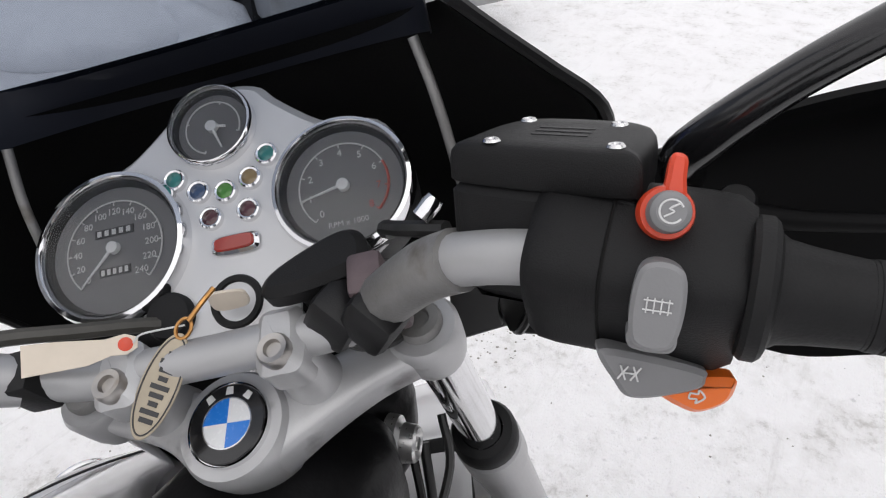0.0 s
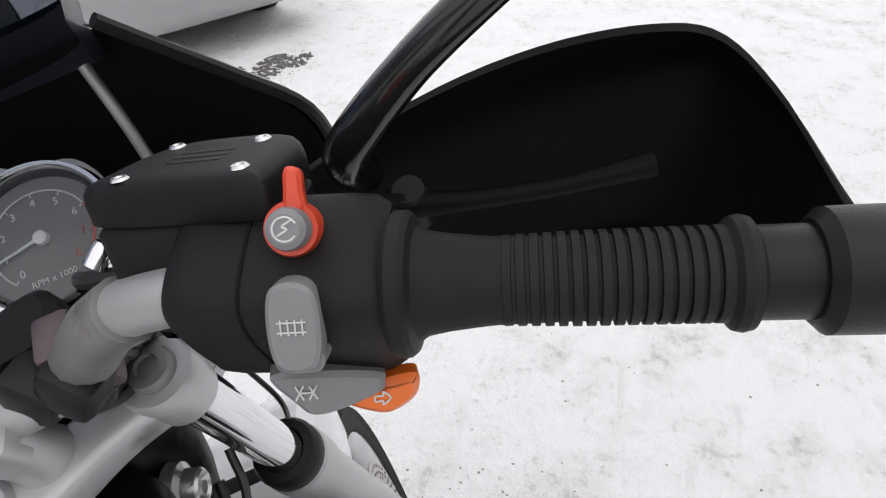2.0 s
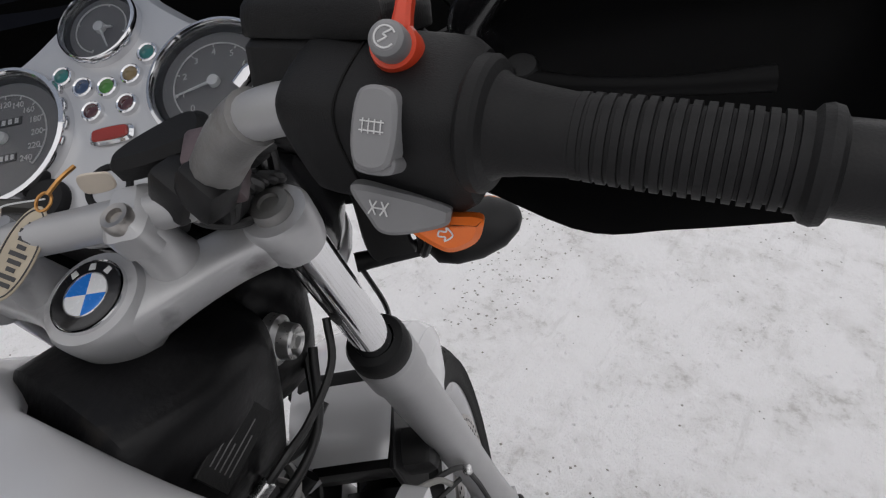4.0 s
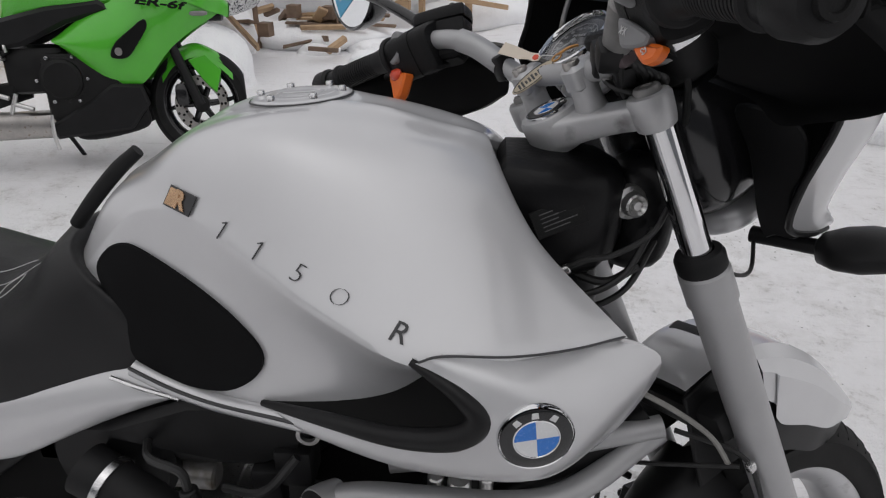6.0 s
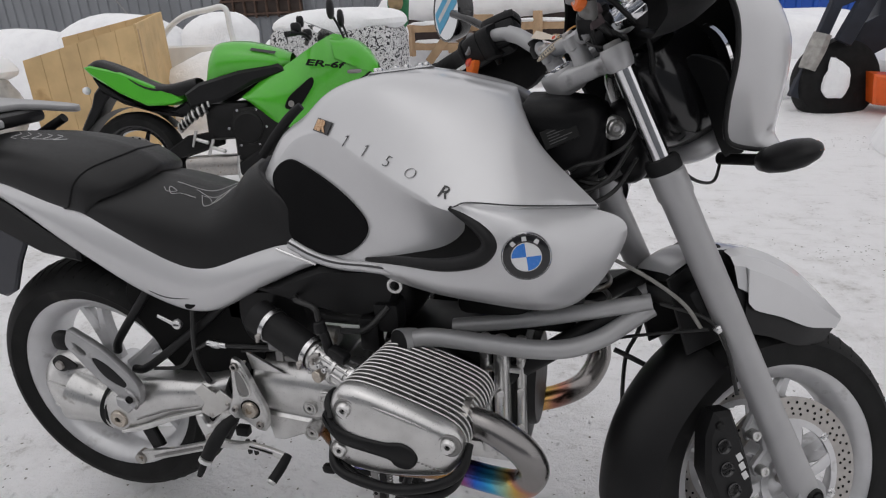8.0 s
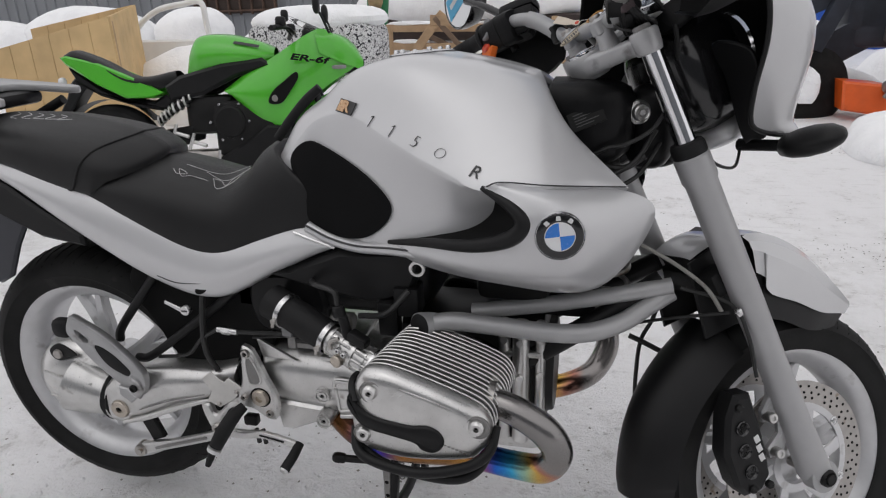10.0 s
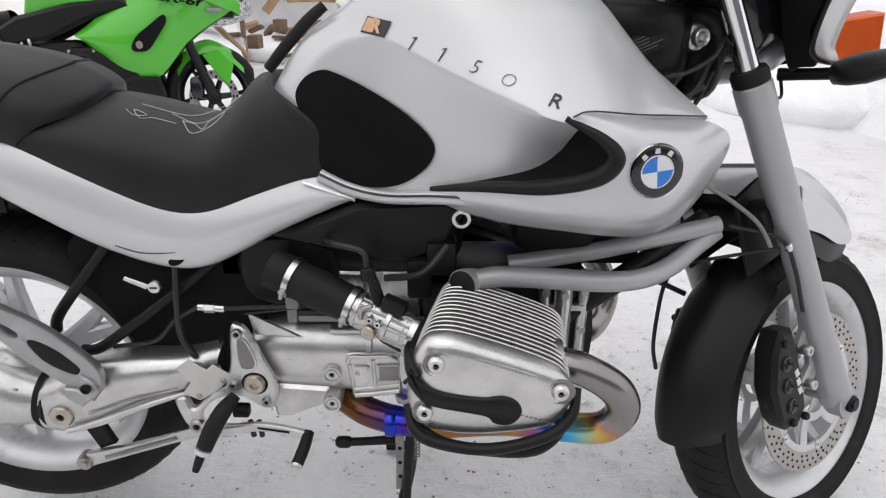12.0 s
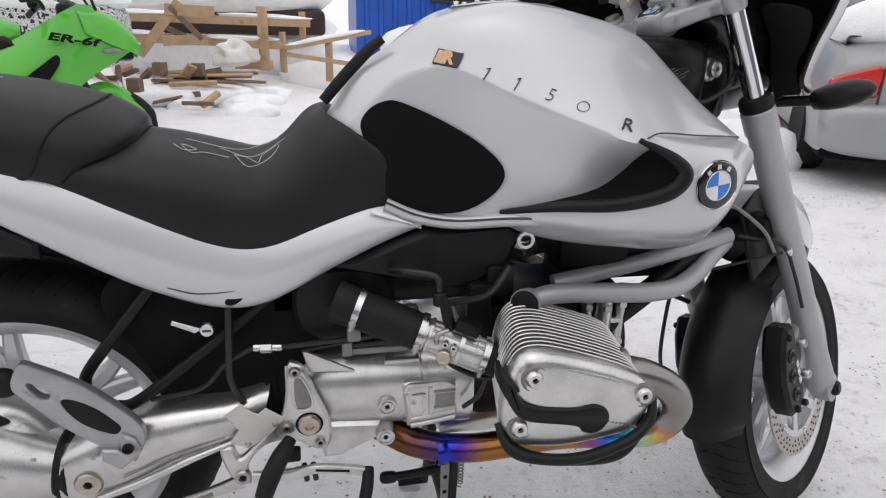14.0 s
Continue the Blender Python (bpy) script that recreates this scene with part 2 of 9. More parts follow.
def rod(a, b, r, r2=None, n=20):
    a, b = Vector(a), Vector(b)
    L = (b - a).length
    r2 = r if r2 is None else r2
    c = min(r, r2, L * 0.5) * 0.18
    return lathe([(r - c, 0), (r, c), (r2, L - c), (r2 - c, L)], a, b - a, n)


def slab(outline, h0, h1, bevel=0.002, smooth=0):
    """An outline of (a, b) points raised from h0 to h1, with chamfered rims."""
    o = [np.array(p, float) for p in outline]
    area = sum(o[i][0] * o[(i + 1) % len(o)][1] - o[(i + 1) % len(o)][0] * o[i][1] for i in range(len(o)))
    if area < 0:
        o = o[::-1]
    if smooth:
        o = spline(o, smooth, True)
    k = len(o)

    def inset(d):
        out = []
        for i in range(k):
            a, b = o[i] - o[i - 1], o[(i + 1) % k] - o[i]
            na, nb = np.array([-a[1], a[0]]) / (np.hypot(*a) + 1e-9), np.array([-b[1], b[0]]) / (np.hypot(*b) + 1e-9)
            s = na + nb
            out.append(o[i] + d * s / max(0.5, 0.5 * (s @ s)))
        return out
    bevel = min(bevel, abs(h1 - h0) * 0.45)
    rows = [[(*p, h) for p in inset(d)] for d, h in ((bevel, h0), (0, h0 + bevel), (0, h1 - bevel), (bevel, h1))]
    return grid(rows, True, False, True)


def block(size, centre=(0, 0, 0), bevel=0.003, segs=2):
    bm = bmesh.new()
    bmesh.ops.create_cube(bm, size=1.0)
    bmesh.ops.scale(bm, vec=size, verts=bm.verts)
    if bevel:
        bmesh.ops.bevel(bm, geom=bm.edges[:], offset=min(bevel, min(size) * 0.45), segments=segs, affect="EDGES", profile=0.5)
    bmesh.ops.translate(bm, vec=centre, verts=bm.verts)
    bm.verts.index_update()
    s = [tuple(v.co) for v in bm.verts], [tuple(v.index for v in f.verts) for f in bm.faces]
    bm.free()
    return s


def blob(size, centre=(0, 0, 0), n=20, power=2.0):
    """A rounded body; power above 2 makes it boxier."""
    e = 2.0 / power
    g = lambda c: math.copysign(abs(c) ** e, c)
    rows = []
    for i in range(n // 2 + 1):
        a = -math.pi / 2 + math.pi * i / (n // 2)
        rows.append([(centre[0] + size[0] / 2 * g(math.cos(a)) * g(math.cos(b)), centre[1] + size[1] / 2 * g(math.cos(a)) * g(math.sin(b)), centre[2] + size[2] / 2 * g(math.sin(a))) for b in [2 * math.pi * k / n for k in range(n)]])
    return grid(rows, True)


def axes(o, x, y, z):
    m = Matrix.Identity(4)
    for i, c in enumerate((x, y, z, o)):
        for j in range(3):
            m[j][i] = c[j]
    return m


def part(name, shape, material, parent=None, label="", sharp=38, m=None):
    """One mesh object under a thing or a part."""
    me = bpy.data.meshes.new(name)
    me.from_pydata([tuple(v) for v in shape[0]], [], shape[1])
    bm = bmesh.new()
    bm.from_mesh(me)
    bmesh.ops.remove_doubles(bm, verts=bm.verts, dist=1e-6)
    bmesh.ops.recalc_face_normals(bm, faces=bm.faces)
    bm.to_mesh(me)
    bm.free()
    me.shade_smooth()
    me.set_sharp_from_angle(angle=radians(sharp))
    me.materials.append(material)
    ob = new(name, me)
    ob.parent = parent
    if m is not None:
        ob.matrix_basis = m
    if label:
        tagged(ob, label)
    return ob


def same(ob, m, parent):
    """Another object on the same mesh."""
    o = new(ob.name.split(".")[0], ob.data)
    o.parent = parent
    o.matrix_basis = m
    return o


def lettering(body, size, m, material, parent, name="letter", depth=0.0006, shear=0.0, bold=0.0):
    c = bpy.data.curves.new("text", "FONT")
    c.body, c.size, c.extrude, c.align_x, c.align_y, c.shear, c.offset = body, size, depth, "CENTER", "CENTER", shear, bold
    c.resolution_u = 3
    o = bpy.data.objects.new("text", c)
    scene.collection.objects.link(o)
    me = bpy.data.meshes.new_from_object(o.evaluated_get(bpy.context.evaluated_depsgraph_get()))
    bpy.data.objects.remove(o)
    me.materials.clear()
    me.materials.append(material)
    t = new(name, me)
    t.parent = parent
    t.matrix_basis = m
    return t


def plate(outline, holes, depth, bevel):
    """A flat casting with real holes through it: outlines of (a, b), thickness to both sides of zero."""
    c = bpy.data.curves.new("plate", "CURVE")
    c.dimensions, c.fill_mode, c.extrude, c.bevel_depth, c.bevel_resolution = "2D", "BOTH", depth - bevel, bevel, 1
    for line in [outline] + list(holes):
        sp = c.splines.new("POLY")
        sp.points.add(len(line) - 1)
        for q, (a, b) in zip(sp.points, line):
            q.co = (a, b, 0, 1)
        sp.use_cyclic_u = True
    o = bpy.data.objects.new("plate", c)
    scene.collection.objects.link(o)
    me = bpy.data.meshes.new_from_object(o.evaluated_get(bpy.context.evaluated_depsgraph_get()))
    bpy.data.objects.remove(o)
    shape = [tuple(v.co) for v in me.vertices], [tuple(f.vertices) for f in me.polygons]
    bpy.data.meshes.remove(me)
    return shape


def thing(name, label, category, group="", kind=""):
    return tagged(new(name), label, category, group, kind)


def rightside(y):
    """Plan (x, z, outwards) on the machine's right flank at y."""
    return axes((0, y, 0), (1, 0, 0), (0, 0, 1), (0, -1, 0))


def rounded(o, n=40):
    return spline(o, n, True)

# ---- ground ----
GROUND_Z = 0.0
def snow_material():
    """Packed snow: soft grey trodden patches, scraped streaks, fine dirt flecks and a crumbly relief."""
    m, n, l, b = principled("packed_snow")
    co = n.new("ShaderNodeTexCoord")

    def noise_tex(scale, detail=5.0, rough=0.6, stretch=None, turn=0.0):
        q = n.new("ShaderNodeTexNoise")
        q.inputs["Scale"].default_value, q.inputs["Detail"].default_value, q.inputs["Roughness"].default_value = scale, detail, rough
        if stretch:
            mp = n.new("ShaderNodeMapping")
            mp.inputs["Scale"].default_value, mp.inputs["Rotation"].default_value = stretch, (0, 0, turn)
            l.new(co.outputs["Object"], mp.inputs["Vector"])
            l.new(mp.outputs[0], q.inputs["Vector"])
        else:
            l.new(co.outputs["Object"], q.inputs["Vector"])
        return q

    def ranged(src, a, c, lo=0.0, hi=1.0):
        r = n.new("ShaderNodeMapRange")
        for k, v in enumerate((a, c, lo, hi)):
            r.inputs[k + 1].default_value = v
        l.new(src, r.inputs[0])
        return r.outputs[0]

    def mathed(op, x, y):
        q = n.new("ShaderNodeMath")
        q.operation = op
        for k, v in enumerate((x, y)):
            if isinstance(v, float):
                q.inputs[k].default_value = v
            else:
                l.new(v, q.inputs[k])
        return q.outputs[0]

    def blend(fac, x, colour):
        q = n.new("ShaderNodeMix")
        q.data_type = "RGBA"
        l.new(fac, q.inputs[0])
        if isinstance(x, tuple):
            q.inputs[6].default_value = x
        else:
            l.new(x, q.inputs[6])
        q.inputs[7].default_value = colour
        return q.outputs[2]

    big, mid, fine, grain = noise_tex(0.45, 5), noise_tex(4.5, 7, 0.72), noise_tex(24.0, 7, 0.78), noise_tex(150.0, 4, 0.7)
    streak = noise_tex(3.0, 6, 0.7, (1.0, 5.5, 1.0), radians(20))
    sep = n.new("ShaderNodeSeparateXYZ")
    l.new(co.outputs["Object"], sep.inputs[0])
    walked = ranged(mathed("ADD", sep.outputs["Y"], mathed("MULTIPLY", big.outputs[0], 1.5)), 2.8, 5.2, 1.0, 0.25)
    trodden = mathed("MULTIPLY", ranged(mid.outputs[0], 0.46, 0.68), ranged(big.outputs[0], 0.36, 0.62, 0.25, 1.0))
    trodden = mathed("MULTIPLY", trodden, walked)
    colour = blend(trodden, (0.95, 0.945, 0.955, 1), (0.78, 0.77, 0.765, 1))
    colour = blend(mathed("MULTIPLY", ranged(streak.outputs[0], 0.58, 0.74), 0.55), colour, (0.66, 0.65, 0.64, 1))
    flecks = mathed("ADD", mathed("MULTIPLY", fine.outputs[0], 0.62), mathed("MULTIPLY", mid.outputs[0], 0.52))
    colour = blend(mathed("MULTIPLY", mathed("MULTIPLY", ranged(flecks, 0.620, 0.78), 0.75), walked), colour, (0.42, 0.40, 0.375, 1))
    l.new(colour, b.inputs["Base Color"])
    b.inputs["Roughness"].default_value = 0.72
    b.inputs["Specular IOR Level"].default_value = 0.25
    height = mathed("ADD", mathed("MULTIPLY", mid.outputs[0], 2.2), mathed("ADD", fine.outputs[0], mathed("MULTIPLY", grain.outputs[0], 0.35)))
    height = mathed("ADD", height, mathed("MULTIPLY", streak.outputs[0], 0.9))
    bu = n.new("ShaderNodeBump")
    bu.inputs["Strength"].default_value, bu.inputs["Distance"].default_value = 0.75, 0.022
    l.new(height, bu.inputs["Height"])
    l.new(bu.outputs[0], b.inputs["Normal"])
    return m


SNOW = snow_material()


def fresh_snow():
    """Clean settled snow with a soft clumpy relief."""
    m, n, l, b = principled("fresh_snow")
    co = n.new("ShaderNodeTexCoord")
    a, c = n.new("ShaderNodeTexNoise"), n.new("ShaderNodeTexNoise")
    a.inputs["Scale"].default_value, a.inputs["Detail"].default_value = 60, 6
    c.inputs["Scale"].default_value, c.inputs["Detail"].default_value, c.inputs["Roughness"].default_value = 5, 6, 0.62
    mix, r, add, bu = n.new("ShaderNodeMix"), n.new("ShaderNodeMapRange"), n.new("ShaderNodeMath"), n.new("ShaderNodeBump")
    mix.data_type = "RGBA"
    mix.inputs[6].default_value, mix.inputs[7].default_value = (0.95, 0.955, 0.965, 1), (0.88, 0.885, 0.90, 1)
    r.inputs[1].default_value, r.inputs[2].default_value = 0.45, 0.70
    for q in (a, c):
        l.new(co.outputs["Object"], q.inputs["Vector"])
    l.new(c.outputs[0], r.inputs[0])
    l.new(r.outputs[0], mix.inputs[0])
    l.new(mix.outputs[2], b.inputs["Base Color"])
    b.inputs["Roughness"].default_value, b.inputs["Specular IOR Level"].default_value = 0.8, 0.2
    add.operation = "MULTIPLY_ADD"
    l.new(c.outputs[0], add.inputs[0])
    add.inputs[1].default_value = 4.0
    l.new(a.outputs[0], add.inputs[2])
    bu.inputs["Strength"].default_value, bu.inputs["Distance"].default_value = 0.45, 0.02
    l.new(add.outputs[0], bu.inputs["Height"])
    l.new(bu.outputs[0], b.inputs["Normal"])
    return m


FRESH = fresh_snow()


def ground_height(x, y):
    """Nearly level round the machine, rising to a bank of heaped snow behind the yard."""
    z = 0.010 * noise.noise(Vector((x * 1.3, y * 1.3, 0))) + 0.006 * noise.noise(Vector((x * 4.1, y * 4.1, 3)))
    d = max(0.0, y - 4.3 - 0.25 * (x + 1))
    k = min(1.0, d / 2.5)
    z += k * (0.10 + 0.16 * noise.noise(Vector((x * 0.7, y * 0.7, 7))) + 0.06 * noise.noise(Vector((x * 2.3, y * 2.3, 9))))
    return z - 0.004


def ground_sheet():
    def coords(lo, hi, dense_lo, dense_hi, step):
        a = list(np.arange(dense_lo, dense_hi + 1e-6, step))
        k = step
        x = dense_hi
        while x < hi:
            k *= 1.25
            x += k
            a.append(min(x, hi))
        k, x = step, dense_lo
        while x > lo:
            k *= 1.25
            x -= k
            a.insert(0, max(x, lo))
        return a
    xs = coords(-600, 600, -9, 9, 0.09)
    ys = coords(-600, 600, -3, 12, 0.09)
    return grid([[(x, y, ground_height(x, y) if abs(x) < 60 and abs(y) < 60 else 0.0) for x in xs] for y in ys])


ground = part("ground", ground_sheet(), SNOW, sharp=180)
tagged(ground, "trodden grey-white packed snow with scuffed patches", "ground", kind="structure")

# ---- the silver motorcycle: x ahead, y to its left, z up ----
bike = thing("motorcycle", "silver naked motorcycle with black seat on its centre stand", "motorcycle")


def both(name, shape, material, parent=None, label="", sharp=38):
    """A part of the right flank and its mirror image on the left."""
    a = part(name, shape, material, parent or bike, label, sharp)
    b = part(name, mirrored(shape), material, parent or bike, label, sharp)
    return a, b


# tank: half sections from the spine down, each point (x, outwards, z)
def half_loft(sections, nu, nv):
    cols = []
    for s in sections:
        if len(s) == 5:
            k = nv * 11 // 20
            a, b = [np.array(q, float) for q in s[:3]], [np.array(q, float) for q in s[2:]]
            cols.append(spline(a, k)[:-1] + [b[0] * 0.975 + a[1] * 0.025] + spline([b[0] * 0.985 + b[1] * 0.015] + b[1:], nv - k))
        else:
            cols.append(spline(s, nv))
    rows = [spline([c[j] for c in cols], nu) for j in range(nv)]
    return [[rows[j][i] for j in range(nv)] for i in range(nu)]


def whole_loft(sections, nu, nv, cap=False):
    h = half_loft(sections, nu, nv)
    full = [[(p[0], p[1], p[2]) for p in reversed(r)] + [(p[0], -p[1], p[2]) for p in r[1:]] for r in h]
    return grid(full, False, False, False) if not cap else grid(full, False, False, True)


TANK = [
    [(0.515, 0.0, 0.903), (0.520, 0.040, 0.902), (0.530, 0.075, 0.883), (0.540, 0.095, 0.845), (0.560, 0.108, 0.795)],
    [(0.565, 0.0, 0.976), (0.568, 0.050, 0.968), (0.580, 0.086, 0.938), (0.590, 0.105, 0.870), (0.600, 0.118, 0.772)],
    [(0.614, 0.0, 1.012), (0.622, 0.055, 1.006), (0.630, 0.096, 0.980), (0.640, 0.112, 0.880), (0.650, 0.126, 0.752)],
    [(0.690, 0.0, 1.060), (0.698, 0.084, 1.056), (0.702, 0.124, 0.992), (0.705, 0.130, 0.875), (0.708, 0.142, 0.746)],
    [(0.790, 0.0, 1.083), (0.790, 0.102, 1.074), (0.790, 0.170, 0.957), (0.788, 0.160, 0.855), (0.785, 0.170, 0.756)],
    [(0.880, 0.0, 1.084), (0.878, 0.108, 1.060), (0.875, 0.214, 0.925), (0.875, 0.186, 0.840), (0.875, 0.190, 0.758)],
    [(0.956, 0.0, 1.066), (0.960, 0.103, 1.045), (0.955, 0.243, 0.900), (0.960, 0.186, 0.840), (0.960, 0.180, 0.755)],
    [(1.004, 0.0, 1.055), (1.021, 0.097, 1.027), (1.040, 0.234, 0.904), (1.040, 0.170, 0.830), (1.040, 0.160, 0.750)],
    [(1.018, 0.0, 1.050), (1.052, 0.100, 1.003), (1.112, 0.203, 0.902), (1.110, 0.150, 0.830), (1.100, 0.140, 0.750)],
    [(1.018, 0.0, 1.040), (1.072, 0.105, 0.975), (1.172, 0.162, 0.890), (1.150, 0.120, 0.840), (1.120, 0.110, 0.760)],
]
tank = part("fuel_tank", whole_loft(TANK, 60, 41), SILVER, bike, "silver metallic fuel tank with an angled shoulder", 60)
tank_front = part("tank_front", whole_loft([TANK[-1], [(0.99, 0.0, 0.99), (1.03, 0.08, 0.94), (1.09, 0.12, 0.87), (1.09, 0.09, 0.83), (1.08, 0.08, 0.76)]], 8, 41), SILVER, bike, "", 60)

# fuel cap with its ring of screws
CAPM = Matrix.Translation((0.790, 0.045, 1.0795)) @ Euler((radians(-4), radians(-5), 0)).to_matrix().to_4x4()
cap = part("fuel_cap", moved(lathe([(0.0, 0.0042), (0.0255, 0.0050), (0.0285, 0.0046), (0.0290, 0.0036), (0.0300, 0.0036), (0.0305, 0.0044), (0.041, 0.0042), (0.0425, 0.0032), (0.0435, 0.0032), (0.0445, 0.0038), (0.058, 0.0028), (0.061, 0.0010), (0.062, -0.006)], n=64, cap=False), CAPM), SILVER, bike, "round silver fuel filler cap", 25)
cap_ring = part("cap_seam", moved(lathe([(0.0615, 0.0), (0.0625, 0.0006), (0.0638, -0.001)], n=64, cap=False), CAPM), INK, cap)
for k in range(6):
    a = 2 * math.pi * k / 6 + 0.02
    part("screw", moved(lathe([(0.0, 0.0065), (0.0024, 0.0065), (0.0026, 0.0085), (0.004, 0.0085), (0.0048, 0.0075), (0.005, 0.0)], n=14, cap=False), CAPM @ Matrix.Translation((0.0505 * math.cos(a), 0.0505 * math.sin(a), 0.001))), MACHINED, cap)
part("lock_flap", moved(slab([(-0.022, -0.006), (0.012, -0.009), (0.024, 0.0), (0.012, 0.009), (-0.022, 0.006)], 0.0040, 0.0062, 0.0008), CAPM), SILVER, cap)

# shell below the tank: lower lip, then the knee pads
for s in (1, -1):
    lip = [(p[-1][0], -s * (p[-1][1] + 0.004), p[-1][2] + 0.012) for p in TANK[1:7]]
    part("tank_lip", tube(lip, 0.011, 10, 40), SILVER, bike, "silver lower tank edge")
    seam = [(p[0], p[1] - s * 0.010, p[2] + 0.006) for p in lip]
    part("lip_seam", tube(seam, 0.0022, 6, 40), INK, bike)

PADO = [(0.565, 0.900), (0.578, 0.926), (0.603, 0.940), (0.630, 0.938), (0.690, 0.913), (0.745, 0.881), (0.779, 0.845), (0.768, 0.810), (0.722, 0.777), (0.664, 0.771), (0.612, 0.788), (0.596, 0.815), (0.580, 0.860)]


def tank_side(x, z):
    """Distance of the tank's flank from the middle plane at x and height z."""
    best = []
    for s in TANK:
        c = spline(s[2:], 30)
        zz = np.array([q[2] for q in c])[::-1]
        best.append((np.interp(z, zz, np.array([q[0] for q in c])[::-1]), np.interp(z, zz, np.array([q[1] for q in c])[::-1])))
    xs = np.array([b[0] for b in best])
    return float(np.interp(x, xs, [b[1] for b in best]))


def draped(outline, raise_by, n=56, rings=8, rim=0.006):
    """A cushion-edged patch that lies on the tank's flank."""
    o = spline(outline, n, True)
    c = sum(o) / n
    rows = []
    for k in range(rings + 1):
        f = 1 - k / rings
        h = raise_by * (1 if k > 0 else 0.0)
        if k == 0:
            rows.append([(p[0], -(tank_side(p[0], p[1]) - 0.004), p[1]) for p in o])
            f = 0.992
            rows.append([(q[0], -(tank_side(q[0], q[1]) + raise_by * 0.75), q[1]) for q in [c + (p - c) * f for p in o]])
        else:
            rows.append([(q[0], -(tank_side(q[0], q[1]) + h), q[1]) for q in [c + (p - c) * f * 0.965 for p in o]])
    return grid(rows, True)


both("knee_pad", draped(PADO, 0.007), PAD, label="matt black rubber knee pad", sharp=50)

# side fairing of the tank with the air scoop: a ribbon from the rear point round the scoop
INNER = [(0.778, -0.171, 0.780), (0.851, -0.208, 0.797), (0.939, -0.243, 0.809), (1.002, -0.264, 0.831), (1.024, -0.268, 0.858), (1.005, -0.262, 0.882), (0.958, -0.246, 0.906)]
OUTER = [(0.776, -0.168, 0.774), (0.830, -0.180, 0.747), (0.960, -0.188, 0.724), (1.128, -0.165, 0.714), (1.214, -0.147, 0.830), (1.172, -0.166, 0.885), (0.985, -0.243, 0.914)]
MIDDLE = [(0.777, -0.172, 0.777), (0.842, -0.206, 0.772), (0.955, -0.240, 0.764), (1.078, -0.250, 0.772), (1.115, -0.254, 0.843), (1.075, -0.247, 0.890), (0.971, -0.247, 0.911)]


def ribbon(nu=54, nv=14):
    a, b, c = spline(INNER, nu), spline(MIDDLE, nu), spline(OUTER, nu)
    rows = []
    for i in range(nu):
        lipped = a[i] + np.array([0, 0.020, 0])
        curve = spline([a[i], b[i], c[i]], nv)
        tuck = c[i] + np.array([-0.004, 0.024, -0.010])
        rows.append([lipped, a[i] + np.array([0, 0.006, 0])] + curve + [tuck])
    return grid(rows)


tank_panels = both("tank_side_panel", ribbon(), SILVER, label="silver tank side panel round a dark air scoop", sharp=50)
rim_line = [np.array(p) + np.array([-0.004, 0.004, -0.001]) for p in INNER]
# rim thickened so its black also stands for shade in the hollow
both("scoop_rim", tube(rim_line, [0.004, 0.008, 0.011, 0.013, 0.013, 0.009, 0.004], 10, 44), BLACK, label="black rubber scoop edge")

LINE_B = [(0.787, 0.782), (0.858, 0.803), (0.925, 0.822), (0.956, 0.846), (0.963, 0.868), (0.962, 0.888), (0.959, 0.904)]


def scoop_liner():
    """Black insert lying on the tank in the scoop's hollow; stands for its shade."""
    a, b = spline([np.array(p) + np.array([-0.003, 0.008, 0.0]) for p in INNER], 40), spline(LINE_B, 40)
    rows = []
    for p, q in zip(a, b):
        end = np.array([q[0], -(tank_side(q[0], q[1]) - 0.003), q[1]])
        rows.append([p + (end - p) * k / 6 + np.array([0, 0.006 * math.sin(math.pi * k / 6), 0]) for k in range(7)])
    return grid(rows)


both("scoop_liner", scoop_liner(), LINER, label="matt black scoop liner with the hollow's shade in its colour", sharp=60)
# dark line drawn for the thin shading along the panel's top edge
seam_line = [(0.962, -0.2475, 0.9085), (0.985, -0.2455, 0.9155), (1.050, -0.232, 0.909), (1.110, -0.205, 0.902), (1.168, -0.164, 0.892)]
both("panel_seam", tube(seam_line, 0.0013, 6, 30), INK)

# model lettering along the shoulder
def on_shoulder(x):
    z = float(np.interp(x, [0.69, 0.745, 0.80, 0.94], [1.006, 0.986, 0.970, 0.929]))
    y = float(np.interp(x, [0.69, 0.745, 0.94, 1.0], [-0.112, -0.141, -0.229, -0.24]))
    return V(x, y, z)


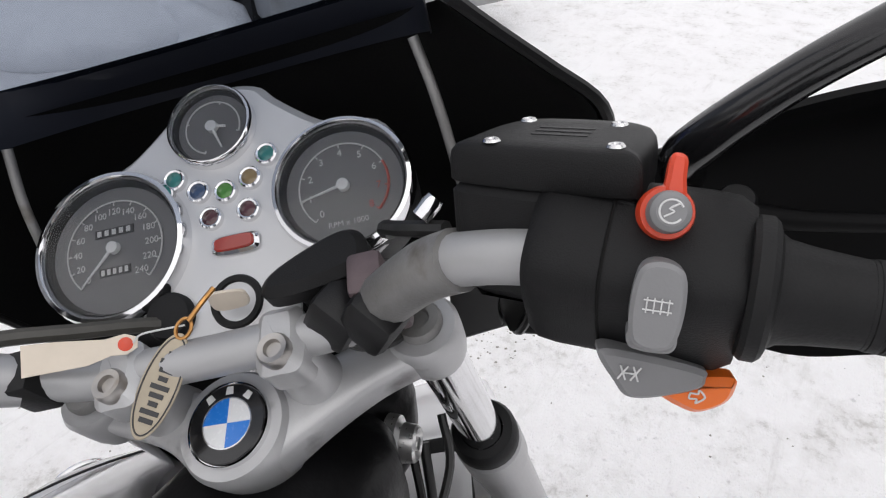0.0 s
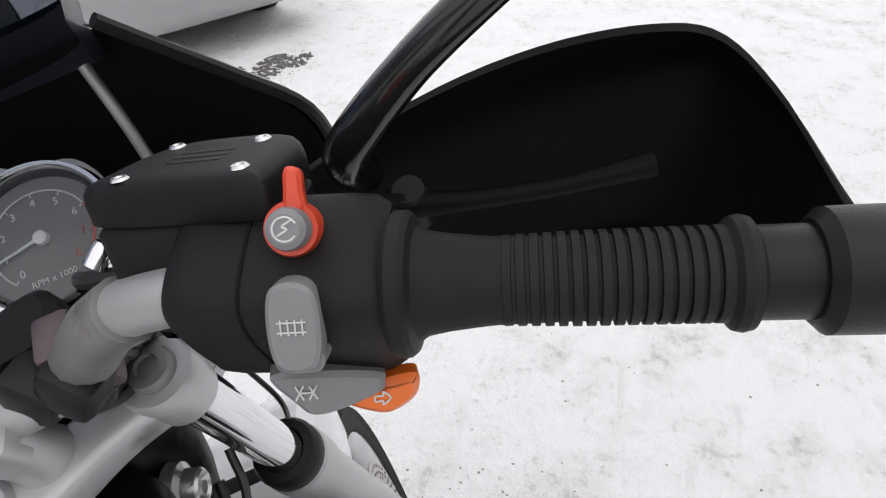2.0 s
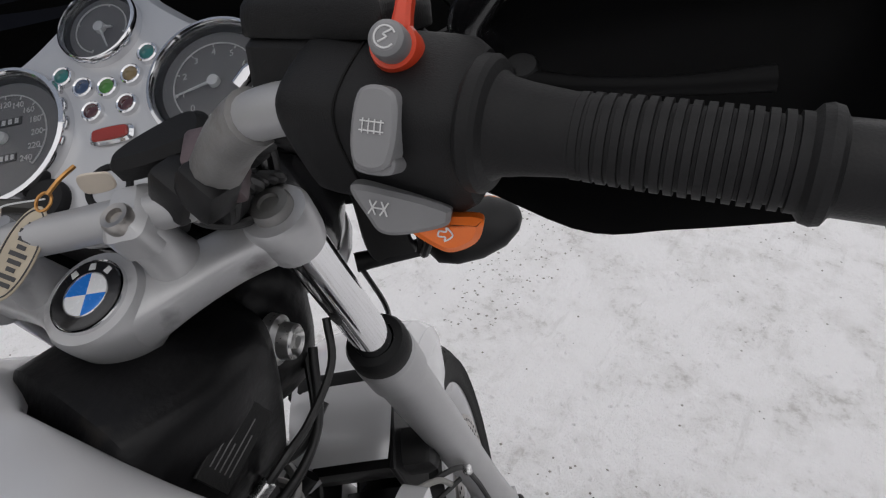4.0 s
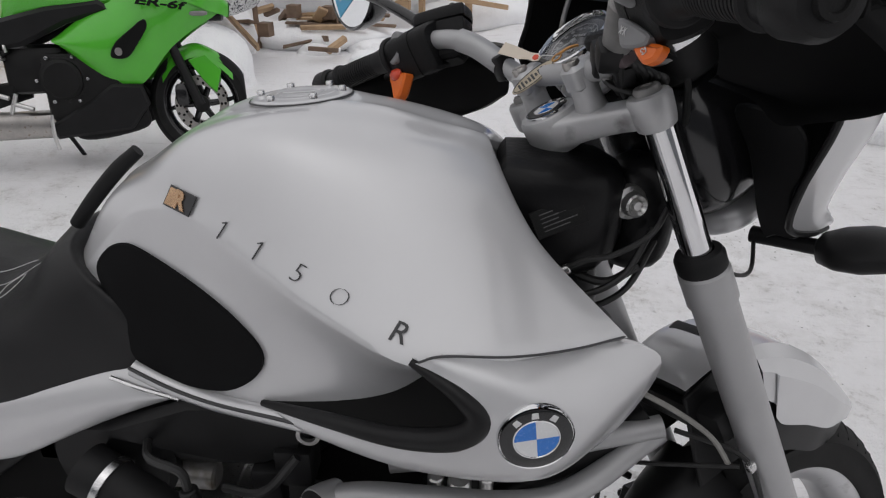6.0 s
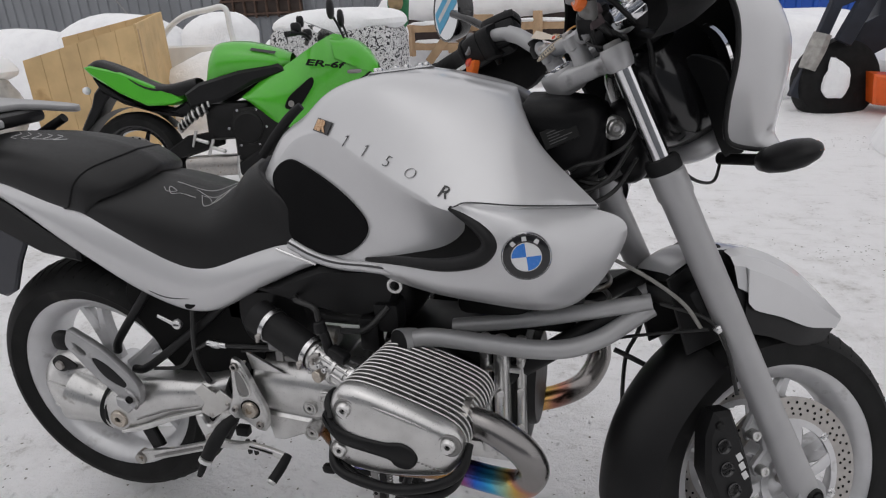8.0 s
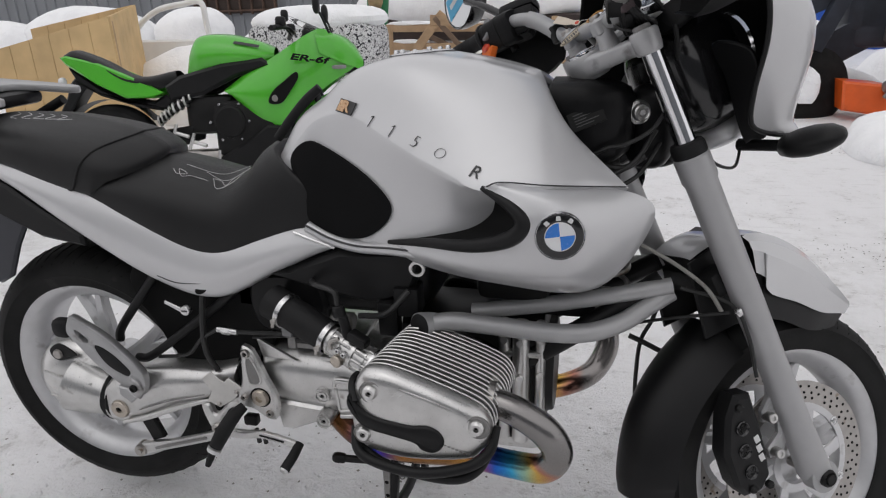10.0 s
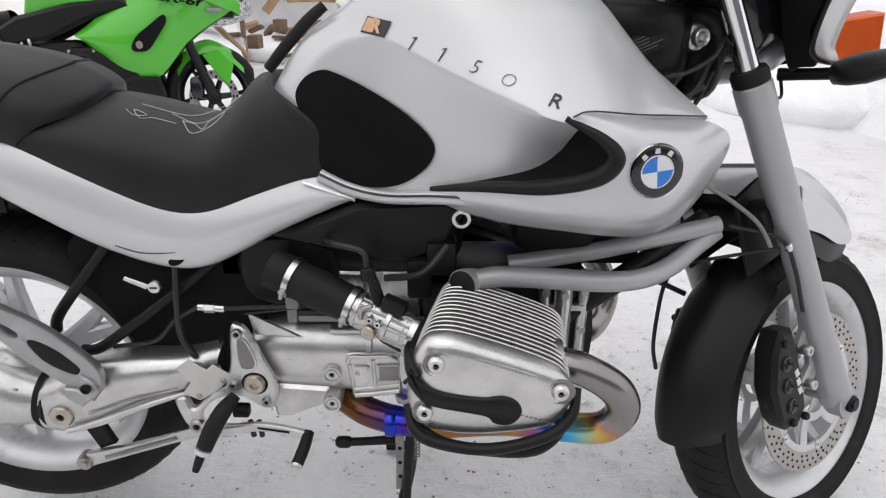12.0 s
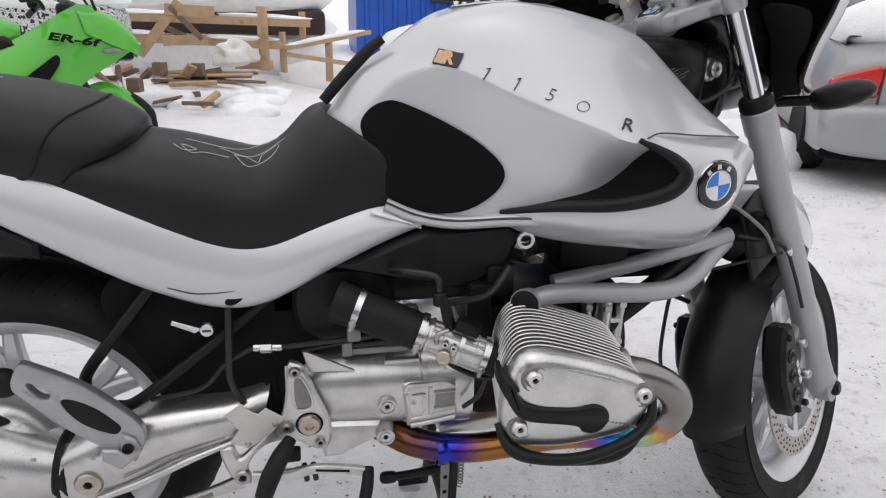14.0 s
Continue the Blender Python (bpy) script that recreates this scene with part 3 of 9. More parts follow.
def tank_frame(x, lift=0.0015):
    """A frame that lies on the tank above its shoulder, by casting on the section."""
    p = on_shoulder(x)
    a, b = on_shoulder(x - 0.02), on_shoulder(x + 0.02)
    along = (b - a).normalized()
    rows = half_loft(TANK, 60, 41)
    best, nrm = None, None
    for i in range(5, 50):
        for j in range(6, 28):
            q = Vector((rows[i][j][0], -rows[i][j][1], rows[i][j][2]))
            d = (q - p).length
            if best is None or d < best[0]:
                e1 = Vector((rows[i + 1][j][0] - rows[i - 1][j][0], -(rows[i + 1][j][1] - rows[i - 1][j][1]), rows[i + 1][j][2] - rows[i - 1][j][2]))
                e2 = Vector((rows[i][j + 1][0] - rows[i][j - 1][0], -(rows[i][j + 1][1] - rows[i][j - 1][1]), rows[i][j + 1][2] - rows[i][j - 1][2]))
                nn = e1.cross(e2).normalized()
                if nn.y > 0:
                    nn = -nn
                best, nrm = (d, q), nn
    off = (p - best[1]).dot(nrm)
    p = p - nrm * (off - lift)
    along = (along - nrm * along.dot(nrm)).normalized()
    return axes(p, along, nrm.cross(along), nrm)


for body, x, size, bold in (("1", 0.747, 0.030, -0.0006), ("1", 0.789, 0.030, -0.0008), ("5", 0.834, 0.030, -0.0008), ("O", 0.878, 0.028, -0.0010), ("R", 0.940, 0.030, 0.0001)):
    if body == "1":
        part("letter", join(slab([(-0.0012, -0.0105), (0.0006, -0.0105), (0.0042, 0.0105), (0.0026, 0.0105)], 0, 0.0008, 0.0002), slab([(0.0026, 0.0105), (0.0040, 0.0105), (0.0034, 0.0085), (-0.0022, 0.0062), (-0.0020, 0.0074)], 0, 0.0008, 0.0002)), INK, tank, m=tank_frame(x))
    else:
        lettering(body, size, tank_frame(x), INK, tank, shear=0.18, bold=bold)
f = tank_frame(0.695, 0.001)
emblem = part("emblem", slab([(-0.022, -0.012), (0.018, -0.012), (0.022, 0.012), (-0.018, 0.012)], 0, 0.002, 0.0006), INK, tank, "copper and grey letter emblem", m=f)
part("emblem_plate", slab([(-0.020, -0.010), (-0.002, -0.010), (0.004, 0.010), (-0.016, 0.010)], 0.002, 0.0026, 0.0003), GOLD, emblem)
lettering("R", 0.026, Matrix.Translation((0.001, 0, 0.003)), GOLD, emblem, bold=0.0012)


def roundel(parent, m, r, tilt=0.0, name="roundel"):
    """A round enamel badge: black ring, four quarters of blue and white, pale bars where the ring is lettered."""
    base = part(name, lathe([(0.0, 0.001), (r * 0.97, 0.001), (r, 0.0022), (r * 1.02, 0.0005), (r * 1.02, -0.004)], n=56, cap=False), CHROME, parent, "round enamel badge with blue and white quarters", m=m)
    part("ring", lathe([(r * 0.60, 0.0026), (r * 0.62, 0.0032), (r * 0.92, 0.0032), (r * 0.95, 0.0024)], n=56, cap=False), GLOSSBLACK, base)
    part("inner_rim", lathe([(r * 0.575, 0.0024), (r * 0.59, 0.0036), (r * 0.615, 0.0036), (r * 0.63, 0.0028)], n=56, cap=False), CHROME, base)
    for k in range(4):
        pts = [(0, 0)] + [(r * 0.58 * math.cos(a), r * 0.58 * math.sin(a)) for a in [tilt + math.pi / 2 * (k + i / 10) for i in range(11)]]
        part("quarter", slab(pts, 0.0015, 0.0030, 0.0002), BADGEBLUE if k % 2 == 1 else BADGEWHITE, base)
    for a in (-38, 0, 38):
        q = Matrix.Rotation(radians(a) + tilt, 4, "Z")
        part("letter_bar", moved(slab([(-r * 0.10, r * 0.68), (r * 0.10, r * 0.68), (r * 0.08, r * 0.87), (-r * 0.08, r * 0.87)], 0.0032, 0.0037, 0.0002), q), PRINT, base)
    return base


bn = V(0.16, -0.975, 0.02).normalized()
bx = V(0.975, 0.16, -0.02).normalized()
roundel(tank_panels[0], axes(V(1.075, -0.264, 0.841), bx, bn.cross(bx), bn), 0.037, radians(8))
roundel(tank_panels[1], axes(V(1.075, 0.264, 0.841), -V(bx.x, -bx.y, bx.z), V(0, 0, 1), V(bn.x, -bn.y, bn.z)), 0.037)

# seat
def seat_section(x, zt, zl, w, dx=0.0, crown=0.012):
    h = zt - zl
    return [(x, 0.0, zt), (x + 0.10 * dx, 0.50 * w, zt - crown), (x + 0.35 * dx, 0.84 * w, zt - crown - 0.16 * h), (x + 0.70 * dx, 1.0 * w, zt - 0.55 * h), (x + dx, 1.02 * w, zl + 0.02 * h), (x + dx, 0.93 * w, zl - 0.004)]


seat = part("rider_seat", whole_loft([
    seat_section(0.12, 0.880, 0.830, 0.128), seat_section(0.20, 0.889, 0.795, 0.134), seat_section(0.28, 0.879, 0.760, 0.137), seat_section(0.355, 0.862, 0.727, 0.136),
    seat_section(0.405, 0.853, 0.719, 0.133, 0.01), seat_section(0.445, 0.874, 0.728, 0.128, 0.03), seat_section(0.480, 0.910, 0.752, 0.122, 0.06, 0.008), seat_section(0.500, 0.921, 0.785, 0.117, 0.10, 0.006), seat_section(0.508, 0.917, 0.832, 0.112, 0.115, 0.004), seat_section(0.515, 0.900, 0.838, 0.09, 0.10, 0.003)], 60, 29), VINYL, bike, "black vinyl rider seat with a scratched doodle", 60)
pillion = part("pillion_seat", whole_loft([
    seat_section(-0.245, 0.935, 0.925, 0.090), seat_section(-0.22, 0.955, 0.915, 0.105), seat_section(-0.14, 0.972, 0.905, 0.122), seat_section(-0.04, 0.974, 0.885, 0.130), seat_section(0.05, 0.966, 0.855, 0.134),
    seat_section(0.13, 0.952, 0.838, 0.136, -0.005), seat_section(0.19, 0.934, 0.835, 0.136, -0.045), seat_section(0.235, 0.908, 0.832, 0.134, -0.088), seat_section(0.242, 0.888, 0.828, 0.128, -0.094)], 56, 29), VINYL, bike, "black vinyl pillion seat with scratch marks", 60)
crease_rows = half_loft([
    seat_section(-0.245, 0.935, 0.925, 0.090), seat_section(-0.22, 0.955, 0.915, 0.105), seat_section(-0.14, 0.972, 0.905, 0.122), seat_section(-0.04, 0.974, 0.885, 0.130), seat_section(0.05, 0.966, 0.855, 0.134),
    seat_section(0.13, 0.952, 0.838, 0.136, -0.005), seat_section(0.19, 0.934, 0.835, 0.136, -0.045), seat_section(0.235, 0.908, 0.832, 0.134, -0.088), seat_section(0.242, 0.888, 0.828, 0.128, -0.094)], 56, 29)
crease = []
for j in range(0, 27):
    fr = 41 - 10.5 * (j / 26) ** 1.3
    lo = int(fr)
    crease.append(Vector(crease_rows[lo][j]).lerp(Vector(crease_rows[lo + 1][j]), fr - lo))
part("seat_piping", tube([(q[0], -q[1], q[2]) for q in reversed(crease)] + [(q[0], q[1], q[2]) for q in crease[1:]], 0.0026, 8, 160), RUBBER, pillion)


def scratch(ctrl, r=0.0008):
    return tube(ctrl, r, 5, max(4, len(ctrl) * 5))


def seat_z(x, y):
    zt = float(np.interp(x, [0.20, 0.28, 0.355, 0.405, 0.445], [0.889, 0.879, 0.862, 0.853, 0.874]))
    return zt - 0.012 * (abs(y) / 0.067) ** 1.6 + 0.0016


def doodle(pts):
    return scratch([(x, y, seat_z(x, y)) for x, y in pts], 0.0005)


for pts in ([(0.285, -0.056), (0.300, -0.068), (0.318, -0.060), (0.296, -0.052), (0.312, -0.072), (0.330, -0.064), (0.365, -0.066)],
            [(0.372, -0.055), (0.395, -0.084), (0.425, -0.078), (0.440, -0.050), (0.415, -0.055), (0.408, -0.072), (0.392, -0.058), (0.372, -0.055)],
            [(0.35, -0.040), (0.40, -0.052), (0.45, -0.030)], [(0.30, -0.030), (0.38, -0.033), (0.44, -0.022)]):
    part("scratch", doodle(pts), PRINT, seat, "pale scratched line")
for k in range(5):
    x0 = -0.10 + 0.035 * k
    pts = [(x0, -0.02 - 0.008 * k, 0.9755), (x0 + 0.020, -0.035 - 0.006 * k, 0.9735), (x0 + 0.008, -0.05 - 0.006 * k, 0.9700), (x0 + 0.03, -0.058, 0.9680)]
    part("scratch", scratch(pts, 0.0006), PRINT, pillion)

# strap of black rubber at the tank's rear edge
part("tank_rubber", tube([(0.512, -0.030, 0.930), (0.545, -0.030, 0.968), (0.580, -0.028, 1.004), (0.606, -0.022, 1.026)], [0.009, 0.0095, 0.0095, 0.008], 10, 26), RUBBER, bike, "black ribbed rubber edging")

# silver frame covers beneath the seats
COVX = [-0.30, -0.22, -0.12, -0.03, 0.05, 0.15, 0.23, 0.31, 0.37, 0.42, 0.52, 0.60, 0.655]
COVU = [0.945, 0.922, 0.905, 0.880, 0.860, 0.818, 0.786, 0.750, 0.728, 0.724, 0.755, 0.780, 0.757]
COVL = [0.930, 0.900, 0.870, 0.830, 0.775, 0.712, 0.664, 0.630, 0.618, 0.628, 0.684, 0.722, 0.746]
COVY = [0.085, 0.105, 0.125, 0.138, 0.144, 0.147, 0.148, 0.147, 0.146, 0.145, 0.141, 0.136, 0.131]


def cover():
    rows = []
    n = 60
    for i in range(n):
        x = COVX[0] + (COVX[-1] - COVX[0]) * i / (n - 1)
        u, lo, y = (float(np.interp(x, COVX, c)) for c in (COVU, COVL, COVY))
        h = u - lo
        rows.append(spline([(x, -(y - 0.030), u + 0.012), (x, -(y - 0.012), u + 0.004), (x, -(y + 0.004), lo + 0.62 * h), (x, -(y + 0.003), lo + 0.34 * h), (x, -(y - 0.004), lo + 0.10 * h), (x, -(y - 0.020), lo)], 16))
    return rows


def smooth_rows(rows, times=2):
    a = np.array(rows)
    for _ in range(times):
        b = a.copy()
        b[1:-1] = 0.25 * a[:-2] + 0.5 * a[1:-1] + 0.25 * a[2:]
        a = b
    return [list(r) for r in a]


covers = both("frame_cover", grid(smooth_rows(cover(), 4)), SILVER, label="silver side cover below the seat", sharp=60)
for s, c in ((-1, covers[0]), (1, covers[1])):
    part("cover_hole", moved(slab(rounded([(0.350, 0.645), (0.362, 0.657), (0.380, 0.659), (0.378, 0.648), (0.364, 0.637), (0.352, 0.637)], 20), 0, 0.004, 0.001), axes((0, s * 0.143, 0), (1, 0, 0), (0, 0, 1), (0, s, 0))), LINER, c)
    part("crease", tube([(0.270, s * 0.1475, 0.672), (0.31, s * 0.1485, 0.660), (0.36, s * 0.1485, 0.661), (0.40, s * 0.147, 0.668)], 0.0012, 6, 20), INK, c)
bracket_tip = [(0.575, -0.134, 0.776), (0.61, -0.137, 0.765), (0.655, -0.134, 0.748)]
both("cover_edge", tube(bracket_tip, 0.0028, 6, 14), MACHINED)

# black air box, wheel arch and frame tubes behind the engine
part("airbox", blob((0.34, 0.22, 0.17), (0.66, 0.0, 0.675), 28, 4.0), BLACK, bike, "black plastic air box")
both("airbox_cover", moved(slab([(0.50, 0.690), (0.555, 0.700), (0.66, 0.742), (0.80, 0.750), (0.828, 0.735), (0.80, 0.665), (0.745, 0.640), (0.70, 0.640), (0.62, 0.655)], 0, 0.03, 0.010), rightside(-0.105)), BLACK)
both("frame_ring", moved(lathe([(0.0095, 0), (0.0095, 0.006), (0.0145, 0.006), (0.0145, 0)], n=24, cap=False), axes((0.821, -0.158, 0.729), (1, 0, 0), (0, 0, 1), (0, -1, 0))), CAST)
part("inner_frame", join(block((0.30, 0.16, 0.22), (0.36, 0, 0.70), 0.03), block((0.22, 0.20, 0.12), (0.50, 0, 0.63), 0.03)), BLACK, bike, "black plastic inner fender and frame")
part("rear_inner_fender", tube([(0.31, 0.0, 0.50), (0.30, 0.0, 0.60), (0.22, 0.0, 0.72), (0.05, 0, 0.78), (-0.12, 0, 0.80), (-0.30, 0, 0.84), (-0.42, 0, 0.80)], [0.06, 0.08, 0.09, 0.09, 0.085, 0.07, 0.05], 14, 40), BLACK, bike, "black plastic rear fender", 50)
both("rear_frame_tube", tube([(0.124, -0.125, 0.500), (0.135, -0.125, 0.53), (0.19, -0.118, 0.60), (0.26, -0.110, 0.685)], 0.0095, 12, 26), BLACK, label="black painted frame tube")
both("rear_frame_tube", tube([(0.165, -0.130, 0.463), (0.20, -0.130, 0.47), (0.29, -0.122, 0.535), (0.40, -0.112, 0.62), (0.46, -0.10, 0.68)], 0.0095, 12, 26), BLACK)
part("lock_plate", moved(slab([(0.268, 0.612), (0.31, 0.595), (0.30, 0.588), (0.265, 0.605)], 0, 0.004, 0.001), rightside(-0.135)), MACHINED, bike)
part("lock_cap", moved(lathe([(0.0, 0.010), (0.0095, 0.010), (0.011, 0.008), (0.011, 0.0)], n=24, cap=False), axes((0.319, -0.140, 0.597), (1, 0, 0), (0, 0, 1), (0, -1, 0))), MACHINED, bike, "round steel lock cap")
part("lock_slot", moved(block((0.013, 0.0035, 0.001), (0.319, 0.597, 0.1505), 0.0003, 1), rightside(0)), INK, bike)

# tail: fender, plate holder, grab rail
part("tail_fender", tube([(-0.22, 0, 0.88), (-0.36, 0, 0.84), (-0.46, 0, 0.76), (-0.52, 0, 0.66)], [0.075, 0.07, 0.06, 0.05], 12, 24), BLACK, bike, "black rear mudguard")
both("tail_side", moved(slab([(-0.30, 0.93), (-0.20, 0.905), (-0.06, 0.845), (0.02, 0.79), (0.10, 0.745), (0.10, 0.72), (0.0, 0.735), (-0.12, 0.79), (-0.26, 0.86)], 0, 0.02, 0.006), rightside(-0.118)), BLACK, label="black plastic tail side trim")
part("plate_holder", moved(slab([(-0.12, -0.09), (0.12, -0.09), (0.12, 0.09), (-0.12, 0.09)], 0, 0.008, 0.003), axes((-0.52, 0, 0.70), (0, 1, 0), (-0.35, 0, 0.93), (0.93, 0, 0.35))), GLOSSBLACK, bike)
rail = part("luggage_rail", moved(plate(rounded([(-0.46, -0.10), (-0.44, -0.125), (-0.30, -0.130), (-0.14, -0.125), (-0.055, -0.112), (-0.060, -0.094), (-0.150, -0.088), (-0.20, -0.06), (-0.20, 0.06), (-0.150, 0.088), (-0.060, 0.094), (-0.055, 0.112), (-0.14, 0.125), (-0.30, 0.130), (-0.44, 0.125), (-0.46, 0.10)], 90), [], 0.008, 0.004), Matrix.Translation((0, 0, 1.004)) @ Matrix.Rotation(radians(3.5), 4, "Y")), SILVER_FORK, bike, "silver luggage carrier behind the seat", 40)
part("rail_bridge", block((0.30, 0.22, 0.030), (-0.30, 0, 0.992), 0.012), BLACK, rail)
for s in (-1, 1):
    part("carrier_strut", tube([(-0.09, s * 0.100, 0.985), (-0.13, s * 0.095, 0.965), (-0.20, s * 0.085, 0.930)], 0.011, 10, 12), BLACK, rail)
part("tail_guard", moved(slab([(-0.34, 0.90), (-0.12, 0.835), (-0.050, 0.795), (-0.043, 0.765), (-0.085, 0.705), (-0.125, 0.630), (-0.160, 0.612), (-0.34, 0.66)], 0, 0.016, 0.005), rightside(-0.108)), NAVYTRIM, bike, "dark navy plate holder flank")
part("tail_lamp", blob((0.06, 0.14, 0.06), (-0.40, 0, 0.90), 18, 3.5), LENSES["red"], bike, "red tail lamp")

# wheels
def wheel_shapes(R, width, rim_w, grow=1.0):
    """Tyre, rim and five split spokes about the y axis, centred on the origin; the right face looks to -y."""
    h = width / 2
    prof = [(0.218, -rim_w / 2 - 0.004), (0.228, -rim_w / 2 - 0.009), (0.245, -h * 0.90), (0.262, -h), (R - 0.042, -h * 0.97), (R - 0.022, -h * 0.80), (R - 0.008, -h * 0.50), (R, -h * 0.15), (R, h * 0.15), (R - 0.008, h * 0.50), (R - 0.022, h * 0.80), (R - 0.042, h * 0.97), (0.262, h), (0.245, h * 0.90), (0.228, rim_w / 2 + 0.009), (0.218, rim_w / 2 + 0.004)]
    prof = [(r if r > 0.27 else 0.27 - (0.27 - r) * (0.27 - 0.218 * grow) / 0.052, y) for r, y in prof] if grow > 1 else prof
    tyre = lathe(prof, axis=(0, 1, 0), n=96, cap=False)
    k = rim_w / 2
    rim = lathe([(r * grow, y) for r, y in [(0.232, -k - 0.006), (0.234, -k), (0.224, -k + 0.004), (0.212, -k + 0.010), (0.196, -k + 0.022), (0.192, -k + 0.036), (0.192, k - 0.036), (0.196, k - 0.022), (0.212, k - 0.010), (0.224, k - 0.004), (0.234, k), (0.232, k + 0.006), (0.222, k + 0.006), (0.206, k - 0.006), (0.186, k - 0.024), (0.182, 0), (0.186, -k + 0.024), (0.206, -k + 0.006), (0.222, -k - 0.006), (0.232, -k - 0.006)]], axis=(0, 1, 0), n=96, cap=False)
    return tyre, rim


def spoke(r0, r1, w0, w1, thick, sweep):
    """One curved spoke in the wheel's plane."""
    rows = []
    for i in range(9):
        f = i / 8
        r, w = r0 + (r1 - r0) * f, w0 + (w1 - w0) * f ** 1.5
        a = sweep * f
        c, s = math.cos(a), math.sin(a)
        t = thick * (1 - 0.25 * f)
        sec = [(-w, -t * 0.6), (-w * 0.6, -t), (w * 0.6, -t), (w, -t * 0.6), (w, t * 0.6), (w * 0.6, t), (-w * 0.6, t), (-w, t * 0.6)]
        rows.append([(c * r - s * q, y, s * r + c * q) for q, y in sec])
    return grid(rows, True, False, True)


WHEEL_SILVER = surface("wheel_silver", (0.62, 0.62, 0.63), 0.36, 0.55, 0.2, 500, 16, 0.08, 0.02, 0.06, (0.30, 0.29, 0.28))


def disc_shape(r_out, r_in, y, t, n=48):
    """A brake disc with two rows of drilled holes standing as dark studs elsewhere."""
    return lathe([(r_in, y - t), (r_out - 0.001, y - t), (r_out, y - t + 0.001), (r_out, y + t - 0.001), (r_out - 0.001, y + t), (r_in, y + t), (r_in, y - t)], axis=(0, 1, 0), n=96, cap=False)


def wheel(name, m, R, width, rim_w, label, discs=(), tread=0, grow=1.0):
    tyre_s, rim_s = wheel_shapes(R, width, rim_w, grow)
    w = part(name, moved(lathe([(0.030, -0.05), (0.040, -0.045), (0.044, -0.02), (0.044, 0.02), (0.040, 0.045), (0.030, 0.05)], axis=(0, 1, 0), n=32), m), WHEEL_SILVER, bike, label)
    part("tyre", moved(tyre_s, m), TYRE, w, "black road tyre")
    part("rim", moved(rim_s, m), WHEEL_SILVER, w, "silver cast rim", 50)
    for k in range(5):
        q = m @ Matrix.Rotation(2 * math.pi * k / 5 + 0.3, 4, "Y")
        part("spoke", moved(join(spoke(0.036, 0.192 * grow, 0.020, 0.010, 0.016, 0.16), spoke(0.036, 0.192 * grow, 0.020, 0.010, 0.016, -0.16)), q), WHEEL_SILVER, w)
    # tread grooves as raised dark bars between blocks
    for s in (-1, 1):
        g = []
        for k in range(tread):
            a = 2 * math.pi * k / tread
            line = []
            for f in (0.0, 0.33, 0.66, 1.0):
                yy = s * width / 2 * (0.12 + 0.74 * f)
                rr = float(np.interp(abs(yy), [0, width * 0.075, width * 0.25, width * 0.40, width * 0.485], [R, R, R - 0.008, R - 0.022, R - 0.042])) + 0.0004
                line.append((rr * math.cos(a + 0.10 * f), yy, rr * math.sin(a + 0.10 * f)))
            g.append(tube(line, 0.0014, 5, 7))
        if g:
            part("tread_groove", moved(join(*g), m), LINER, w)
    for y in discs:
        d = part("brake_disc", moved(disc_shape(0.160, 0.118, y, 0.0025), m), STEEL, w, "drilled steel brake disc", 30)
        holes = []
        for k in range(48):
            for j, r in ((0, 0.150), (0.5, 0.138), (0.25, 0.128)):
                if (k + int(j * 4)) % 3 == 0 and j == 0.25:
                    continue
                a = 2 * math.pi * (k + j) / 48
                holes.append(lathe([(0.0, 0.0031), (0.0028, 0.0031), (0.0028, -0.0031), (0.0, -0.0031)], (r * math.cos(a), y, r * math.sin(a)), (0, 1, 0), 8, False))
        part("drill_hole", moved(join(*holes), m), LINER, d)
        arms = [lathe([(0.106, y - 0.003), (0.119, y - 0.003), (0.119, y + 0.003), (0.106, y + 0.003), (0.106, y - 0.003)], axis=(0, 1, 0), n=64, cap=False), lathe([(0.040, y - 0.005), (0.056, y - 0.006), (0.056, y + 0.006), (0.040, y + 0.005), (0.040, y - 0.005)], axis=(0, 1, 0), n=40, cap=False)]
        for k in range(6):
            arms.append(moved(spoke(0.052, 0.110, 0.010, 0.013, 0.0032, 0.22), Matrix.Translation((0, y, 0)) @ Matrix.Rotation(2 * math.pi * k / 6 + 0.42, 4, "Y")))
        part("disc_carrier", moved(join(*arms), m), WHEEL_SILVER, d)
        for k in range(6):
            a = 2 * math.pi * k / 6 + 0.2
            part("rotor_bolt", moved(lathe([(0, 0.0065), (0.003, 0.0065), (0.0035, 0.0035), (0.007, 0.0055), (0.009, 0.004), (0.009, -0.004)], (0.114 * math.cos(a), y, 0.114 * math.sin(a)), (0, math.copysign(1, y), 0), 14, False), m), MACHINED, d)
    return w


REAR_AXLE = V(0.0, 0.0, 0.360)
rear_wheel = wheel("rear_wheel", Matrix.Translation(REAR_AXLE) @ Matrix.Rotation(0.4, 4, "Y"), 0.318, 0.170, 0.130, "silver cast rear wheel with a wide tyre", (), 60, 1.07)

# steering: its own frame (ahead, left, up along the steering axis), turned to the left
PIVOT = V(1.090, 0.017, 1.083)
RAKE, STEER = radians(27), radians(35)
SA = V(-math.sin(RAKE), 0, math.cos(RAKE))
SU0, SV0 = V(math.cos(RAKE), 0, math.sin(RAKE)), V(0, 1, 0)
SU = SU0 * math.cos(STEER) + SV0 * math.sin(STEER)
SV = SV0 * math.cos(STEER) - SU0 * math.sin(STEER)
S = axes(PIVOT, SU, SV, SA)


def steer(shape):
    return moved(shape, S)


